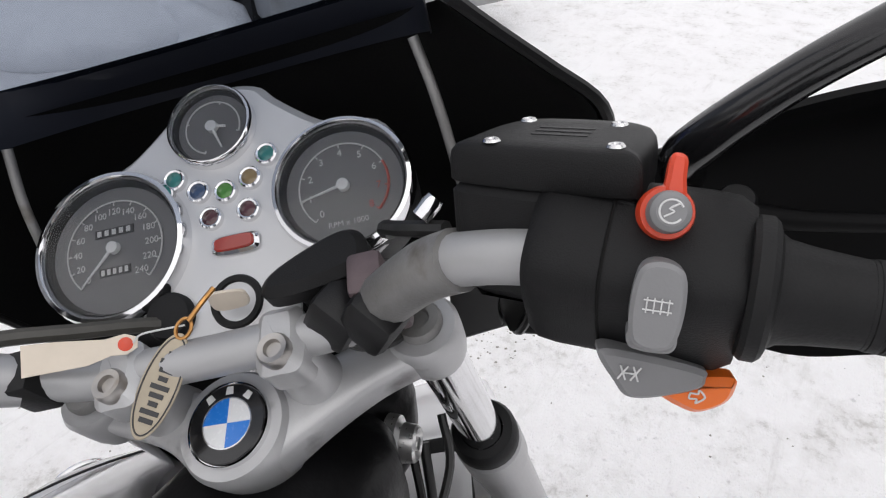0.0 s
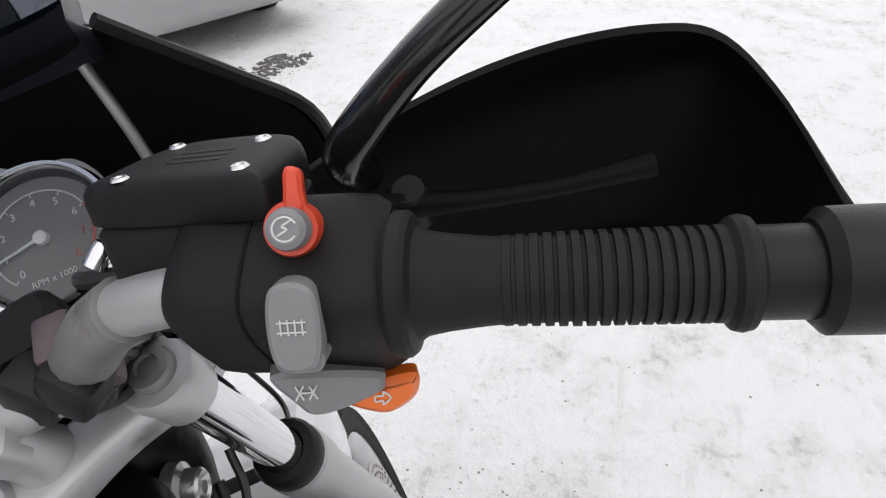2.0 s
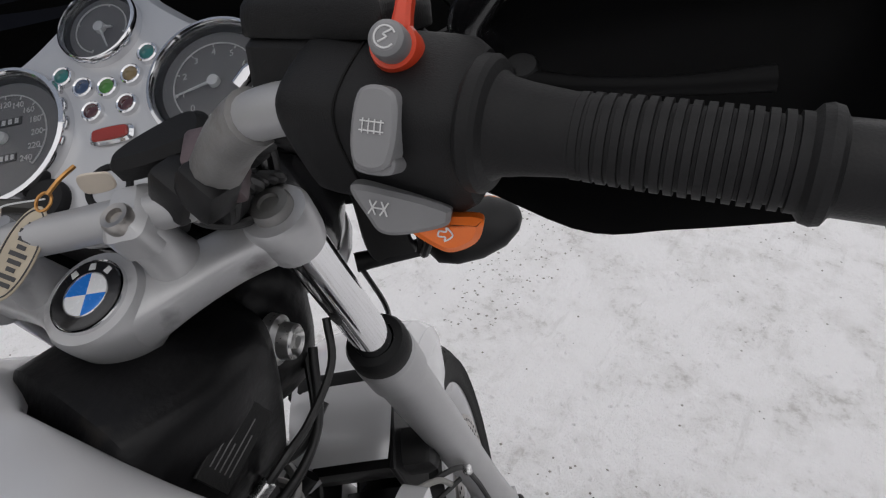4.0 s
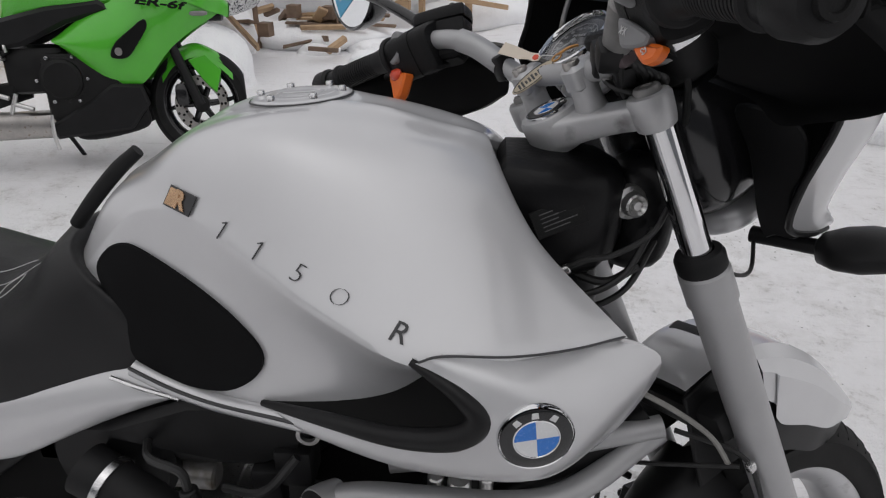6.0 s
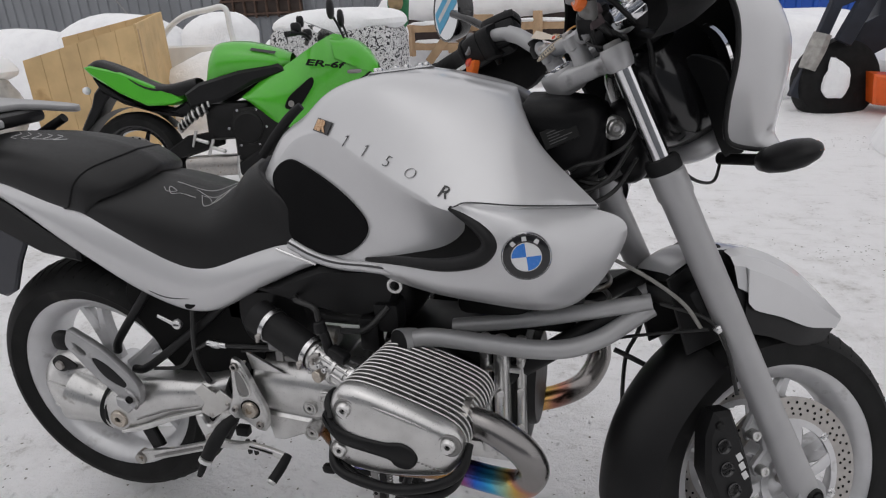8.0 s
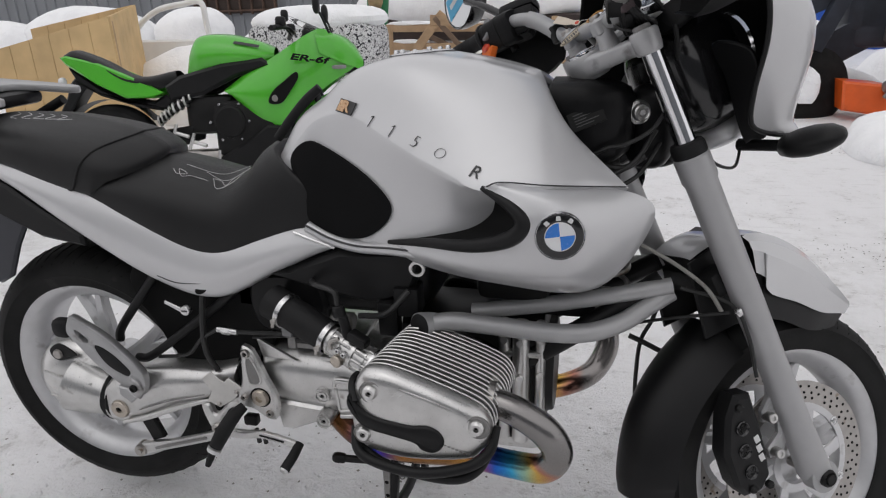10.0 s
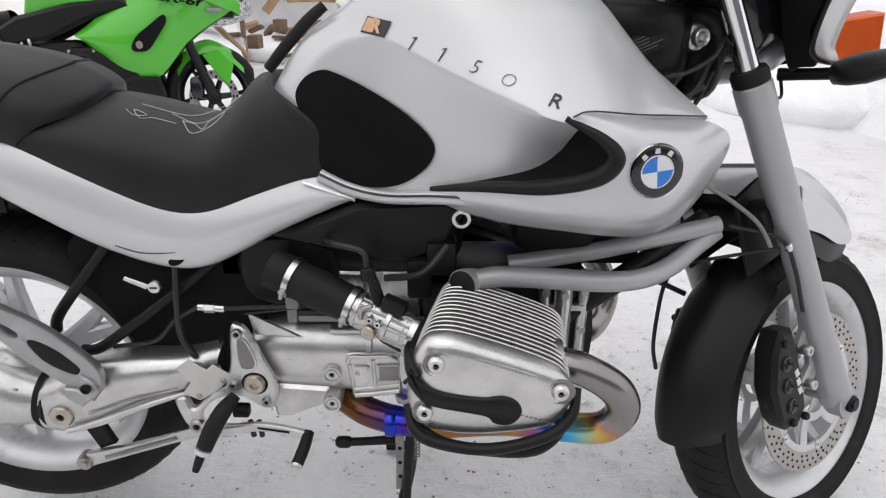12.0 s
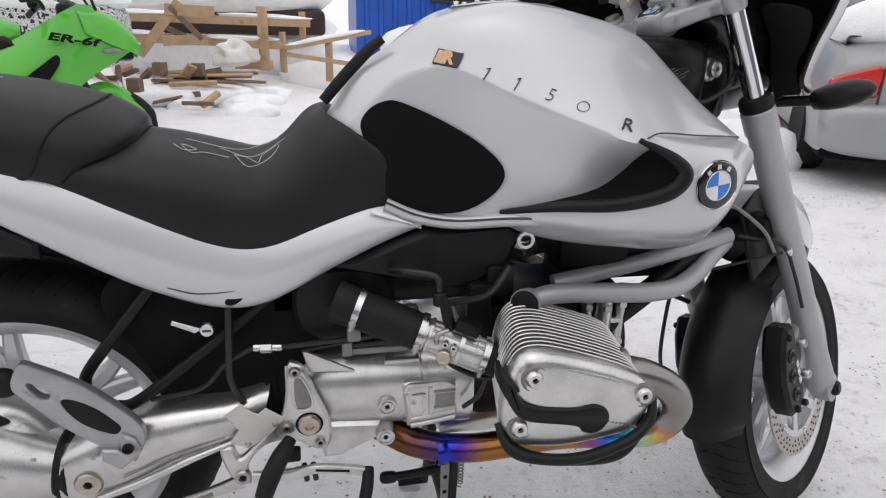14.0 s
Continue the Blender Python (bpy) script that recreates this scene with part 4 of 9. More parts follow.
# the wheel's own plane: local y is the axle
front_wheel = wheel("front_wheel", S @ Matrix.Translation((0.0, -0.004, -0.874)), 0.300, 0.120, 0.096, "silver cast front wheel with twin discs", (-0.062, 0.062), 54)

# ---- front end ----
def leg(s):
    """Fork leg on side s (-1 right, 1 left)."""
    v = s * 0.112
    tube_s = steer(rod((0.0415, v, -0.020), (0.022, v, -0.30), 0.0175, n=28))
    stanchion = part("fork_tube", tube_s, CHROME, bike, "chromed fork tube")
    part("dust_seal", steer(lathe([(0.019, 0.0), (0.026, 0.002), (0.029, 0.008), (0.029, 0.022), (0.026, 0.028), (0.0185, 0.030)], (0.0275, v, -0.232), (0.07, 0, 1), 28, False)), RUBBER, stanchion)
    slider = part("fork_slider", steer(lathe([(0.0265, 0.0), (0.030, -0.004), (0.030, -0.044), (0.027, -0.050), (0.026, -0.40), (0.0265, -0.50), (0.028, -0.58), (0.030, -0.640), (0.024, -0.665), (0.0, -0.670)], (0.028, v, -0.226), (0.045, 0, 1), 32, False)), SILVER_FORK, bike, "silver painted lower fork leg")
    # axle boss and caliper lugs
    part("axle_boss", steer(lathe([(0.0, -0.010), (0.026, -0.010), (0.030, -0.004), (0.030, 0.022), (0.0, 0.026)], (0.0, v, -0.874), (0, s, 0), 28, False)), SILVER_FORK, slider)
    part("axle_bolt", steer(lathe([(0.0, 0.036), (0.009, 0.036), (0.010, 0.032), (0.013, 0.034), (0.0165, 0.030), (0.0165, 0.0)], (0.0, v, -0.874), (0, s, 0), 20, False)), DARKMETAL, slider)
    lug = [(0.010, -0.600), (-0.016, -0.690), (-0.044, -0.708), (-0.050, -0.728), (-0.022, -0.742), (-0.030, -0.765), (-0.064, -0.778), (-0.066, -0.798), (-0.045, -0.802), (-0.020, -0.792), (-0.010, -0.83), (0.012, -0.86)]
    frame_m = axes((0, v - s * 0.010, 0), (1, 0, 0), (0, 0, 1), (0, s, 0))
    part("caliper_lug", steer(moved(slab(lug, -0.012, 0.004, 0.004), frame_m)), SILVER_FORK, slider)
    for a, b in ((-0.038, -0.720), (-0.054, -0.788)):
        part("lug_bolt", steer(lathe([(0, 0.006), (0.004, 0.006), (0.0045, 0.009), (0.0085, 0.009), (0.010, 0.006), (0.010, -0.012)], (a, v, b), (0, s, 0), 16, False)), CAST, slider)
    # caliper
    body = [(-0.055, -0.655), (-0.085, -0.640), (-0.118, -0.668), (-0.150, -0.725), (-0.158, -0.790), (-0.148, -0.820), (-0.115, -0.832), (-0.085, -0.815), (-0.072, -0.770), (-0.062, -0.715)]
    cal = part("brake_caliper", steer(moved(slab(body, -0.016, 0.030, 0.008), axes((0, s * 0.086, 0), (1, 0, 0), (0, 0, 1), (0, s, 0)))), BLACK, bike, "black four-piston brake caliper")
    for k, (a, b) in enumerate(((-0.118, -0.700), (-0.132, -0.740), (-0.138, -0.782))):
        part("piston_bore", steer(lathe([(0.0, 0.0005), (0.009, 0.0005), (0.0105, 0.003), (0.0125, 0.0045), (0.0140, 0.003), (0.0145, -0.004)], (a + 0.018, s * 0.1155, b), (0, s, 0), 22, False)), GLOSSBLACK, cal)
    for a, b in ((-0.090, -0.662), (-0.132, -0.812), (-0.098, -0.826)):
        part("caliper_bolt", steer(lathe([(0, 0.010), (0.005, 0.010), (0.0075, 0.007), (0.0075, 0.0)], (a, s * 0.113, b), (0, s, 0), 12, False)), DARKMETAL, cal)
    for k in range(3):
        part("letter_bar", steer(moved(block((0.011, 0.014, 0.001), (-0.083 - 0.003 * k, -0.735 - 0.018 * k, 0.0305), 0.0003, 1), axes((0, s * 0.086, 0), (1, 0, 0), (0, 0, 1), (0, s, 0)))), PRINT, cal)
    return slider


for side in (-1, 1):
    leg(side)
part("axle", steer(rod((0, -0.12, -0.874), (0, 0.12, -0.874), 0.010)), STEEL, bike)

# top fork bridge: a badge boss with two arms sloping down to the fork clamps
def beam(line, half_w, half_h, up=(0, 0, 1), steps=24):
    """A bar of rounded-rectangle section along a line."""
    p = spline(line, steps)
    hw, hh = spline([(q, 0, 0) for q in half_w], steps), spline([(q, 0, 0) for q in half_h], steps)
    rows = []
    for i in range(steps):
        t = Vector(p[min(i + 1, steps - 1)] - p[max(i - 1, 0)]).normalized()
        side = t.cross(Vector(up)).normalized()
        over = side.cross(t)
        row = []
        for k in range(24):
            a = 2 * math.pi * k / 24
            cx, cy = math.copysign(abs(math.cos(a)) ** 0.45, math.cos(a)), math.copysign(abs(math.sin(a)) ** 0.45, math.sin(a))
            row.append(Vector(p[i]) + side * cx * hw[i][0] + over * cy * hh[i][0])
        rows.append(row)
    return grid(rows, True, False, True)


VC = 0.0076
yoke = part("top_yoke", steer(join(
    lathe([(0.030, -0.050), (0.033, -0.047), (0.0350, -0.020), (0.0350, -0.010), (0.0325, -0.005), (0.0, -0.005)], (-0.003, VC, 0), (0, 0, 1), 48, False),
    beam([(-0.004, VC - 0.014, -0.027), (0.010, -0.040, -0.028), (0.024, -0.074, -0.029), (0.037, -0.108, -0.030)], [0.026, 0.020, 0.017, 0.019], [0.020, 0.016, 0.0145, 0.0155]),
    beam([(-0.004, VC + 0.014, -0.027), (0.010, 0.046, -0.028), (0.024, 0.078, -0.029), (0.037, 0.108, -0.030)], [0.026, 0.020, 0.017, 0.019], [0.020, 0.016, 0.0145, 0.0155]))), YOKEPAINT, bike, "silver cast fork bridge", 50)
for s in (-1, 1):
    part("fork_clamp", steer(lathe([(0.0185, -0.040), (0.0210, -0.038), (0.0226, -0.031), (0.0234, -0.020), (0.0238, -0.006), (0.0215, -0.002), (0.014, -0.001), (0.0, -0.001)], (0.0385, s * 0.112, -0.008), (0.07, 0, 1), 32, False)), YOKEPAINT, yoke)
    part("fork_cap", steer(lathe([(0.0, 0.004), (0.0065, 0.004), (0.0075, 0.0065), (0.013, 0.0060), (0.0145, 0.003), (0.0145, -0.004)], (0.0385, s * 0.112, -0.008), (0.07, 0, 1), 24, False)), GREYMETAL, yoke)
    cv = VC + s * 0.0495
    riser = part("bar_riser", steer(lathe([(0.0200, -0.030), (0.0180, -0.014), (0.0162, 0.0), (0.0158, 0.024)], (0.020, cv, 0.0), (0.02, 0, 1), 26, False)), YOKEPAINT, yoke)
    part("riser_cap", steer(moved(slab(rounded([(-0.018, -0.013), (0.014, -0.013), (0.018, 0.0), (0.014, 0.013), (-0.018, 0.013), (-0.022, 0.0)], 36), -0.016, 0.0165, 0.006), Matrix.Translation((0.026, cv, 0.024)))), YOKEPAINT, riser)
    part("clamp_bolt", steer(lathe([(0.0, 0.001), (0.0045, 0.001), (0.0052, 0.004), (0.0085, 0.0045), (0.0098, 0.002), (0.0098, -0.004)], (0.0155, cv, 0.0405), (0, 0, 1), 20, False)), STEEL, riser)
roundel(yoke, S @ axes(V(-0.003, VC, -0.0035), V(-0.05, -1, 0).normalized(), V(1, -0.05, 0).normalized(), V(0, 0, 1)), 0.0255, radians(0))

# handlebar
BAR = [(0.028, -0.02, 0.026), (0.028, -0.075, 0.028), (0.026, -0.105, 0.048), (0.020, -0.135, 0.078), (0.011, -0.160, 0.096), (-0.006, -0.200, 0.107), (-0.0342, -0.262, 0.1064), (-0.0602, -0.319, 0.1058), (-0.098, -0.402, 0.105)]
bar_line = [(a, -b, c) for a, b, c in reversed(BAR)] + BAR
part("handlebar", steer(tube(bar_line, 0.0125, 18, 110)), SILVER_FORK, bike, "silver tubular handlebar")


def along_bar(f, s=-1):
    """Frame on the outer bar: f 0 at the switch box, 1 at the bar end; z outwards along the bar."""
    a, b = V(-0.006, -0.200, 0.107), V(-0.098, -0.402, 0.105)
    p = a.lerp(b, f)
    z = (b - a).normalized()
    x = V(0, 0, 1).cross(z).normalized()
    if s > 0:
        p, z, x = V(p.x, -p.y, p.z), V(z.x, -z.y, z.z), -V(x.x, -x.y, x.z)
    y = z.cross(x)
    return axes(p, x, y, z)


LB = 0.222
for s in (-1, 1):
    F0 = S @ along_bar(0.0, s)
    prof = [(0.014, 0.066), (0.0255, 0.067), (0.0272, 0.069), (0.0272, 0.0735), (0.0255, 0.0755), (0.0215, 0.0770), (0.0195, 0.0800), (0.0180, 0.088), (0.0168, 0.098), (0.0160, 0.106)]
    z = 0.106
    while z < 0.182:
        g = min(1.0, (z - 0.100) / 0.03)
        r = 0.0163 + 0.0008 * g
        prof += [(r - 0.0017 * g, z), (r - 0.0017 * g, z + 0.0013), (r, z + 0.0016), (r, z + 0.0045)]
        z += 0.0048
    prof += [(0.0172, 0.183), (0.0198, 0.185), (0.0205, 0.188), (0.0198, 0.191), (0.0165, 0.193)]
    grip = part("grip", moved(lathe(prof, n=36, cap=False), F0), RUBBER, bike, "ribbed black rubber handlebar grip", 25)
    part("bar_end", moved(lathe([(0.0, 0.1925), (0.0165, 0.1925), (0.0165, 0.224), (0.015, 0.226), (0.0, 0.227)], n=30, cap=False), F0), BLACK, grip)
    # switch box
    sgn = 1 if s < 0 else -1
    box_o = rounded([(sgn * a, b) for a, b in ((-0.020, -0.036), (0.016, -0.040), (0.030, -0.022), (0.032, 0.012), (0.020, 0.022), (-0.010, 0.024), (-0.022, 0.014), (-0.0245, -0.016))], 40)
    rows = []
    for zz, k in ((-0.012, 0.86), (-0.008, 0.97), (0.000, 1.0), (0.052, 1.0), (0.062, 0.97), (0.068, 0.86)):
        rows.append([(p[0] * k, p[1] * k, zz) for p in box_o])
    box = part("switch_box", moved(grid(rows, True, False, True), F0), GRAIN, bike, "black plastic handlebar switch housing")
    part("box_seam", moved(tube([(p[0] * 1.004, p[1] * 1.004, 0.018) for p in box_o], 0.0007, 5, 80, closed=True), F0), LINER, box)
# brake and clutch reservoirs: wedge bodies with screwed lids, in the steering frame
RES = axes(V(0.0404, -0.2113, 0.1286), V(-0.4523, -0.8853, 0.1084), V(0.7029, -0.4286, -0.5677), V(0.5490, -0.1805, 0.8161))


def reservoir(s):
    """Body ahead of the inner bar with a sloping screwed lid, on side s."""
    place = (lambda q: steer(moved(q, RES))) if s < 0 else (lambda q: steer(mirrored(moved(q, RES))))
    o = rounded([(-0.036, -0.022), (0.030, -0.025), (0.037, -0.018), (0.036, 0.010), (0.030, 0.024), (0.010, 0.028), (-0.020, 0.027), (-0.034, 0.014), (-0.040, -0.010)], 48)
    body = part("fluid_reservoir", place(join(slab([(a, b if b > 0 else b * 1.06) for a, b in o], -0.056, -0.0180, 0.0035), slab([(a * 0.95 + 0.002, b * 0.86 - 0.003) for a, b in o], -0.072, -0.052, 0.006))), GRAIN, bike, "black brake fluid reservoir with screwed lid")
    part("lid", place(grid([[(a * k, b * k, h) for a, b in o] for k, h in ((1.0, -0.0176), (1.02, -0.0168), (1.02, -0.0085), (1.0, -0.0045), (0.95, -0.0018), (0.86, -0.0004), (0.6, 0.0), (0.02, 0.0))], True)), GRAIN, body)
    for a, b in [(-0.0241, -0.0178), (0.0263, -0.0162), (-0.0216, 0.0177), (0.0194, 0.0164)]:
        part("lid_screw", place(lathe([(0.0, 0.0004), (0.0014, 0.0004), (0.0018, 0.0010), (0.0030, 0.0010), (0.0038, 0.0)], (a, b, 0.0), (0, 0, 1), 14, False)), MACHINED, body)
    bars = [block((0.024, 0.0024, 0.0006), (0.0, -0.004 + 0.0055 * k, 0.0), 0.0002, 1) for k in range(3)]
    part("moulded_text_bar", place(join(*bars)), BLACK, body)
    return body


for side in (-1, 1):
    reservoir(side)

# right controls
FR = S @ along_bar(0.0, -1)
def near_box(p):
    """A control placed by its point in the steering frame."""
    return S @ Matrix.Translation(p)


def face_frame(p, normal, up):
    n = Vector(normal).normalized()
    u = (Vector(up) - n * Vector(up).dot(n)).normalized()
    return axes(p, u.cross(n), u, n)


RB = face_frame((-0.0158, -0.2372, 0.1395), (-0.52, 0.05, 0.85), (0.79, -0.41, 0.45))
starter = part("kill_switch", moved(lathe([(0.0100, -0.012), (0.0100, -0.004), (0.0092, -0.001), (0.0, -0.001)], n=30, cap=False), S @ RB), RED, bike, "red engine kill switch")
part("kill_lever", moved(slab(rounded([(-0.0020, 0.006), (0.0048, 0.006), (0.0040, 0.013), (0.0030, 0.0200), (-0.0010, 0.0212), (-0.0026, 0.0190), (-0.0026, 0.013)], 30), -0.008, 0.0, 0.0015), S @ RB), RED, starter)
part("starter_button", moved(lathe([(0.0, 0.0090), (0.0050, 0.0090), (0.0068, 0.0075), (0.0075, 0.004), (0.0075, -0.002)], n=30, cap=False), S @ RB), GREYKNOB, starter, "round grey starter button")
part("button_mark", moved(tube([(0.0040 * math.cos(a), 0.0040 * math.sin(a), 0.0092) for a in [radians(30 + 300 * i / 11) for i in range(12)]], 0.0004, 5, 30), S @ RB), PRINT, starter)
part("button_arrow", moved(tube([(-0.0022, -0.0022, 0.0092), (0.0008, 0.0, 0.0092), (-0.0008, 0.0008, 0.0092), (0.0022, 0.003, 0.0092)], 0.0004, 5, 12), S @ RB), PRINT, starter)


def symbol(lines, m, parent, r=0.0005):
    part("symbol", moved(join(*[tube([(*p, 0.0006) for p in ln], r, 5, max(2, 4 * len(ln))) for ln in lines]), m), PRINT, parent)


ROCK = face_frame((-0.0435, -0.2257, 0.1256), (-0.63, 0.155, 0.76), (0.70, -0.33, 0.63))
rocker = part("rocker_switch", moved(join(slab(rounded([(-0.0072, -0.0120), (0.0072, -0.0120), (0.0076, 0.0130), (-0.0070, 0.0135)], 30), -0.010, 0.0045, 0.0015), slab(rounded([(-0.0066, -0.0160), (0.0068, -0.0160), (0.0072, -0.009), (-0.0070, -0.009)], 26), -0.014, 0.0005, 0.001)), S @ ROCK), GREYKNOB, bike, "grey heated grip rocker switch")
sym = [[(-0.0048, 0.0032), (0.0048, 0.0032)], [(-0.0048, -0.0002), (0.0048, -0.0002)]]
for k in range(4):
    sym.append([(-0.0036 + 0.0024 * k, -0.0012), (-0.0036 + 0.0024 * k, 0.0042)])
symbol(sym, S @ ROCK @ Matrix.Translation((0, 0, 0.0045)), rocker, 0.0003)
GT = face_frame((-0.045, -0.2045, 0.0945), (-0.785, 0.02, 0.62), (0.57, -0.37, 0.73))
grey_tab = part("cancel_button", moved(slab(rounded([(-0.001, 0.003), (0.018, 0.0035), (0.0395, 0.001), (0.042, -0.003), (0.040, -0.008), (0.024, -0.0145), (0.014, -0.0155), (0.008, -0.010)], 36), -0.010, 0.002, 0.002), S @ GT), GREYKNOB, bike, "grey indicator cancel button")
symbol([[(-0.004, -0.003), (-0.001, 0.003)], [(-0.004, 0.003), (-0.001, -0.003)], [(0.001, -0.003), (0.004, 0.003)], [(0.001, 0.003), (0.004, -0.003)], [(-0.002, 0.0), (0.002, 0.0)]], S @ GT @ Matrix.Translation((0.012, -0.004, 0.002)), grey_tab, 0.0004)
orange_r = part("indicator_button", moved(slab(rounded([(0.0185, -0.0105), (0.036, -0.0060), (0.0535, -0.003), (0.0560, -0.008), (0.0535, -0.0150), (0.0443, -0.0205), (0.036, -0.019), (0.026, -0.0145)], 36), -0.014, -0.001, 0.003), S @ GT), ORANGE, bike, "orange indicator button")
symbol([[(-0.003, 0.0012), (0.0, 0.0012), (0.0, 0.003), (0.003, 0.0), (0.0, -0.003), (0.0, -0.0012), (-0.003, -0.0012), (-0.003, 0.0012)]], S @ GT @ Matrix.Translation((0.041, -0.0115, -0.001)), orange_r, 0.0004)

# left controls
LW = face_frame((-0.038, 0.240, 0.118), (-0.80, -0.08, 0.60), (0.6, 0.0, 0.8))
part("light_switch", moved(slab(rounded([(-0.011, -0.018), (0.011, -0.018), (0.011, 0.018), (-0.011, 0.018)], 28), -0.006, 0.004, 0.002), S @ LW), GREYKNOB, bike, "grey light switch")
LO = face_frame((-0.058, 0.243, 0.074), (-0.80, 0.0, 0.60), (0.6, 0.0, 0.8))
orange_l = part("indicator_button", moved(slab(rounded([(-0.026, 0.012), (0.022, 0.014), (0.024, 0.004), (0.012, -0.018), (-0.004, -0.022), (-0.016, -0.006)], 30), -0.012, 0.004, 0.003), S @ LO), ORANGE, bike, "orange indicator button")
part("horn_button", moved(blob((0.034, 0.018, 0.012), (-0.004, 0.013, 0.004), 16), S @ LO), RED, orange_l)

# levers
for s in (-1, 1):
    lev = part("hand_lever", steer(tube([(0.022, s * 0.270, 0.072), (0.014, s * 0.290, 0.071), (0.006, s * 0.312, 0.070), (-0.005, s * 0.348, 0.070), (-0.013, s * 0.386, 0.070)], [0.0075, 0.0058, 0.0046, 0.0044, 0.0060], 12, 34)), GUARD, bike, "black hand lever")
    part("lever_pivot", steer(lathe([(0.0, 0.008), (0.0075, 0.008), (0.009, 0.006), (0.009, -0.016), (0.0, -0.018)], (0.022, s * 0.282, 0.070), (0, 0, 1), 24, False)), BLACK, lev)

# mirrors
for s in (-1, 1):
    stalk = part("mirror", steer(tube([(0.046, s * 0.266, 0.070), (0.037, s * 0.264, 0.100), (0.0295, s * 0.2965, 0.1385), (0.020, s * 0.335, 0.172), (0.016, s * 0.385, 0.200)], [0.0105, 0.0105, 0.0085, 0.0080, 0.0085], 14, 34)), GLOSSBLACK, bike, "black round mirror on a stalk")
    mm = S @ face_frame((0.020, s * 0.425, 0.215), (-0.90, s * -0.18, 0.40), (0, 0, 1))
    part("mirror_shell", moved(lathe([(0.030, -0.055), (0.056, -0.040), (0.066, -0.015), (0.067, 0.0), (0.064, 0.003), (0.062, 0.0)], n=40), mm), GLOSSBLACK, stalk)
    glass = part("mirror_glass", moved(lathe([(0.0, 0.0012), (0.061, 0.0012), (0.0625, 0.0)], n=40, cap=False), mm), MIRROR, stalk, "round mirror glass")
    if s > 0:
        part("sticker", moved(slab([(-0.056, -0.020), (0.056, -0.020), (0.050, 0.030), (-0.050, 0.030)], 0.0016, 0.0020, 0.0001), mm @ Matrix.Rotation(radians(20), 4, "Z")), surface("blue_sticker", (0.05, 0.36, 0.60), 0.35, 0, 0.2, 500, 30, 0.05, 0), stalk, "blue mirror sticker")
        part("sticker_bar", moved(slab([(-0.040, 0.000), (0.040, 0.000), (0.040, 0.012), (-0.040, 0.012)], 0.0021, 0.0024, 0.0001), mm @ Matrix.Rotation(radians(20), 4, "Z")), PRINT, stalk)

# hand guards: shells ahead of the levers, wrapped to the bar ends
GTOP = [(0.060, 0.185, 0.046), (0.054, 0.240, 0.080), (0.049, 0.305, 0.1010), (0.043, 0.360, 0.1066), (0.036, 0.410, 0.0990), (0.026, 0.441, 0.0865), (-0.013, 0.445, 0.084), (-0.069, 0.431, 0.090)]
GMID = [(0.078, 0.185, 0.022), (0.076, 0.240, 0.030), (0.072, 0.305, 0.040), (0.066, 0.360, 0.046), (0.054, 0.415, 0.048), (0.032, 0.450, 0.052), (-0.016, 0.453, 0.066), (-0.078, 0.432, 0.088)]
GLOW = [(0.064, 0.185, -0.006), (0.056, 0.240, -0.018), (0.040, 0.300, -0.018), (0.030, 0.345, -0.014), (0.010, 0.404, -0.002), (-0.016, 0.430, 0.022), (-0.050, 0.436, 0.056), (-0.084, 0.427, 0.096)]
GBOT = [(0.052, 0.185, -0.006), (0.036, 0.240, -0.018), (-0.014, 0.300, -0.014), (-0.030, 0.345, -0.004), (-0.046, 0.396, 0.010), (-0.060, 0.421, 0.030), (-0.076, 0.430, 0.058), (-0.092, 0.425, 0.088)]


def guard(s):
    n = 34
    a, b, e, c = (spline([(p[0], s * p[1], p[2]) for p in q], n) for q in (GTOP, GMID, GLOW, GBOT))
    rows = []
    for i in range(n):
        sec = spline([a[i], b[i], e[i], c[i]], 16)
        inner = [p + np.array([-0.004, -s * 0.003, 0.0]) for p in sec[::-1]]
        rows.append([list(p) for p in sec] + [list(p) for p in inner])
    return grid(rows, True, False, True)


for s in (-1, 1):
    g = part("hand_guard", steer(guard(s)), GUARD, bike, "black plastic hand guard shell", 50)
    part("guard_mount", moved(lathe([(0.0, 0.211), (0.018, 0.211), (0.022, 0.215), (0.022, 0.236), (0.018, 0.244), (0.0, 0.246)], n=30, cap=False), S @ along_bar(0.0, s)), BLACK, g)
    part("guard_bolt", moved(lathe([(0.0, 0.2470), (0.006, 0.2470), (0.0065, 0.2485), (0.010, 0.2485), (0.011, 0.2450)], n=18, cap=False), S @ along_bar(0.0, s)), DARKMETAL, g)

# instruments: plan on a face tilted towards the rider
IF = S @ axes(V(0.1500, 0.0040, 0.0345), V(0.0118, -0.9990, -0.0435), V(0.9649, -0.0000, 0.2625), V(-0.2623, -0.0450, 0.9639))
console_o = [(-0.128, -0.040), (-0.135, 0.0), (-0.118, 0.032), (-0.080, 0.040), (-0.046, 0.066), (-0.030, 0.082), (0.0, 0.088), (0.030, 0.082), (0.046, 0.066), (0.080, 0.040), (0.118, 0.032), (0.135, 0.0), (0.128, -0.040), (0.100, -0.068), (0.052, -0.070), (0.040, -0.110), (0.0, -0.122), (-0.040, -0.110), (-0.052, -0.070), (-0.100, -0.068)]
console_panel = part("instrument_console", moved(slab(rounded([(a * 0.93, b * 0.95 - 0.004) for a, b in console_o], 90), -0.022, -0.006, 0.006), IF), CONSOLE, bike, "silver instrument console with three round dials")

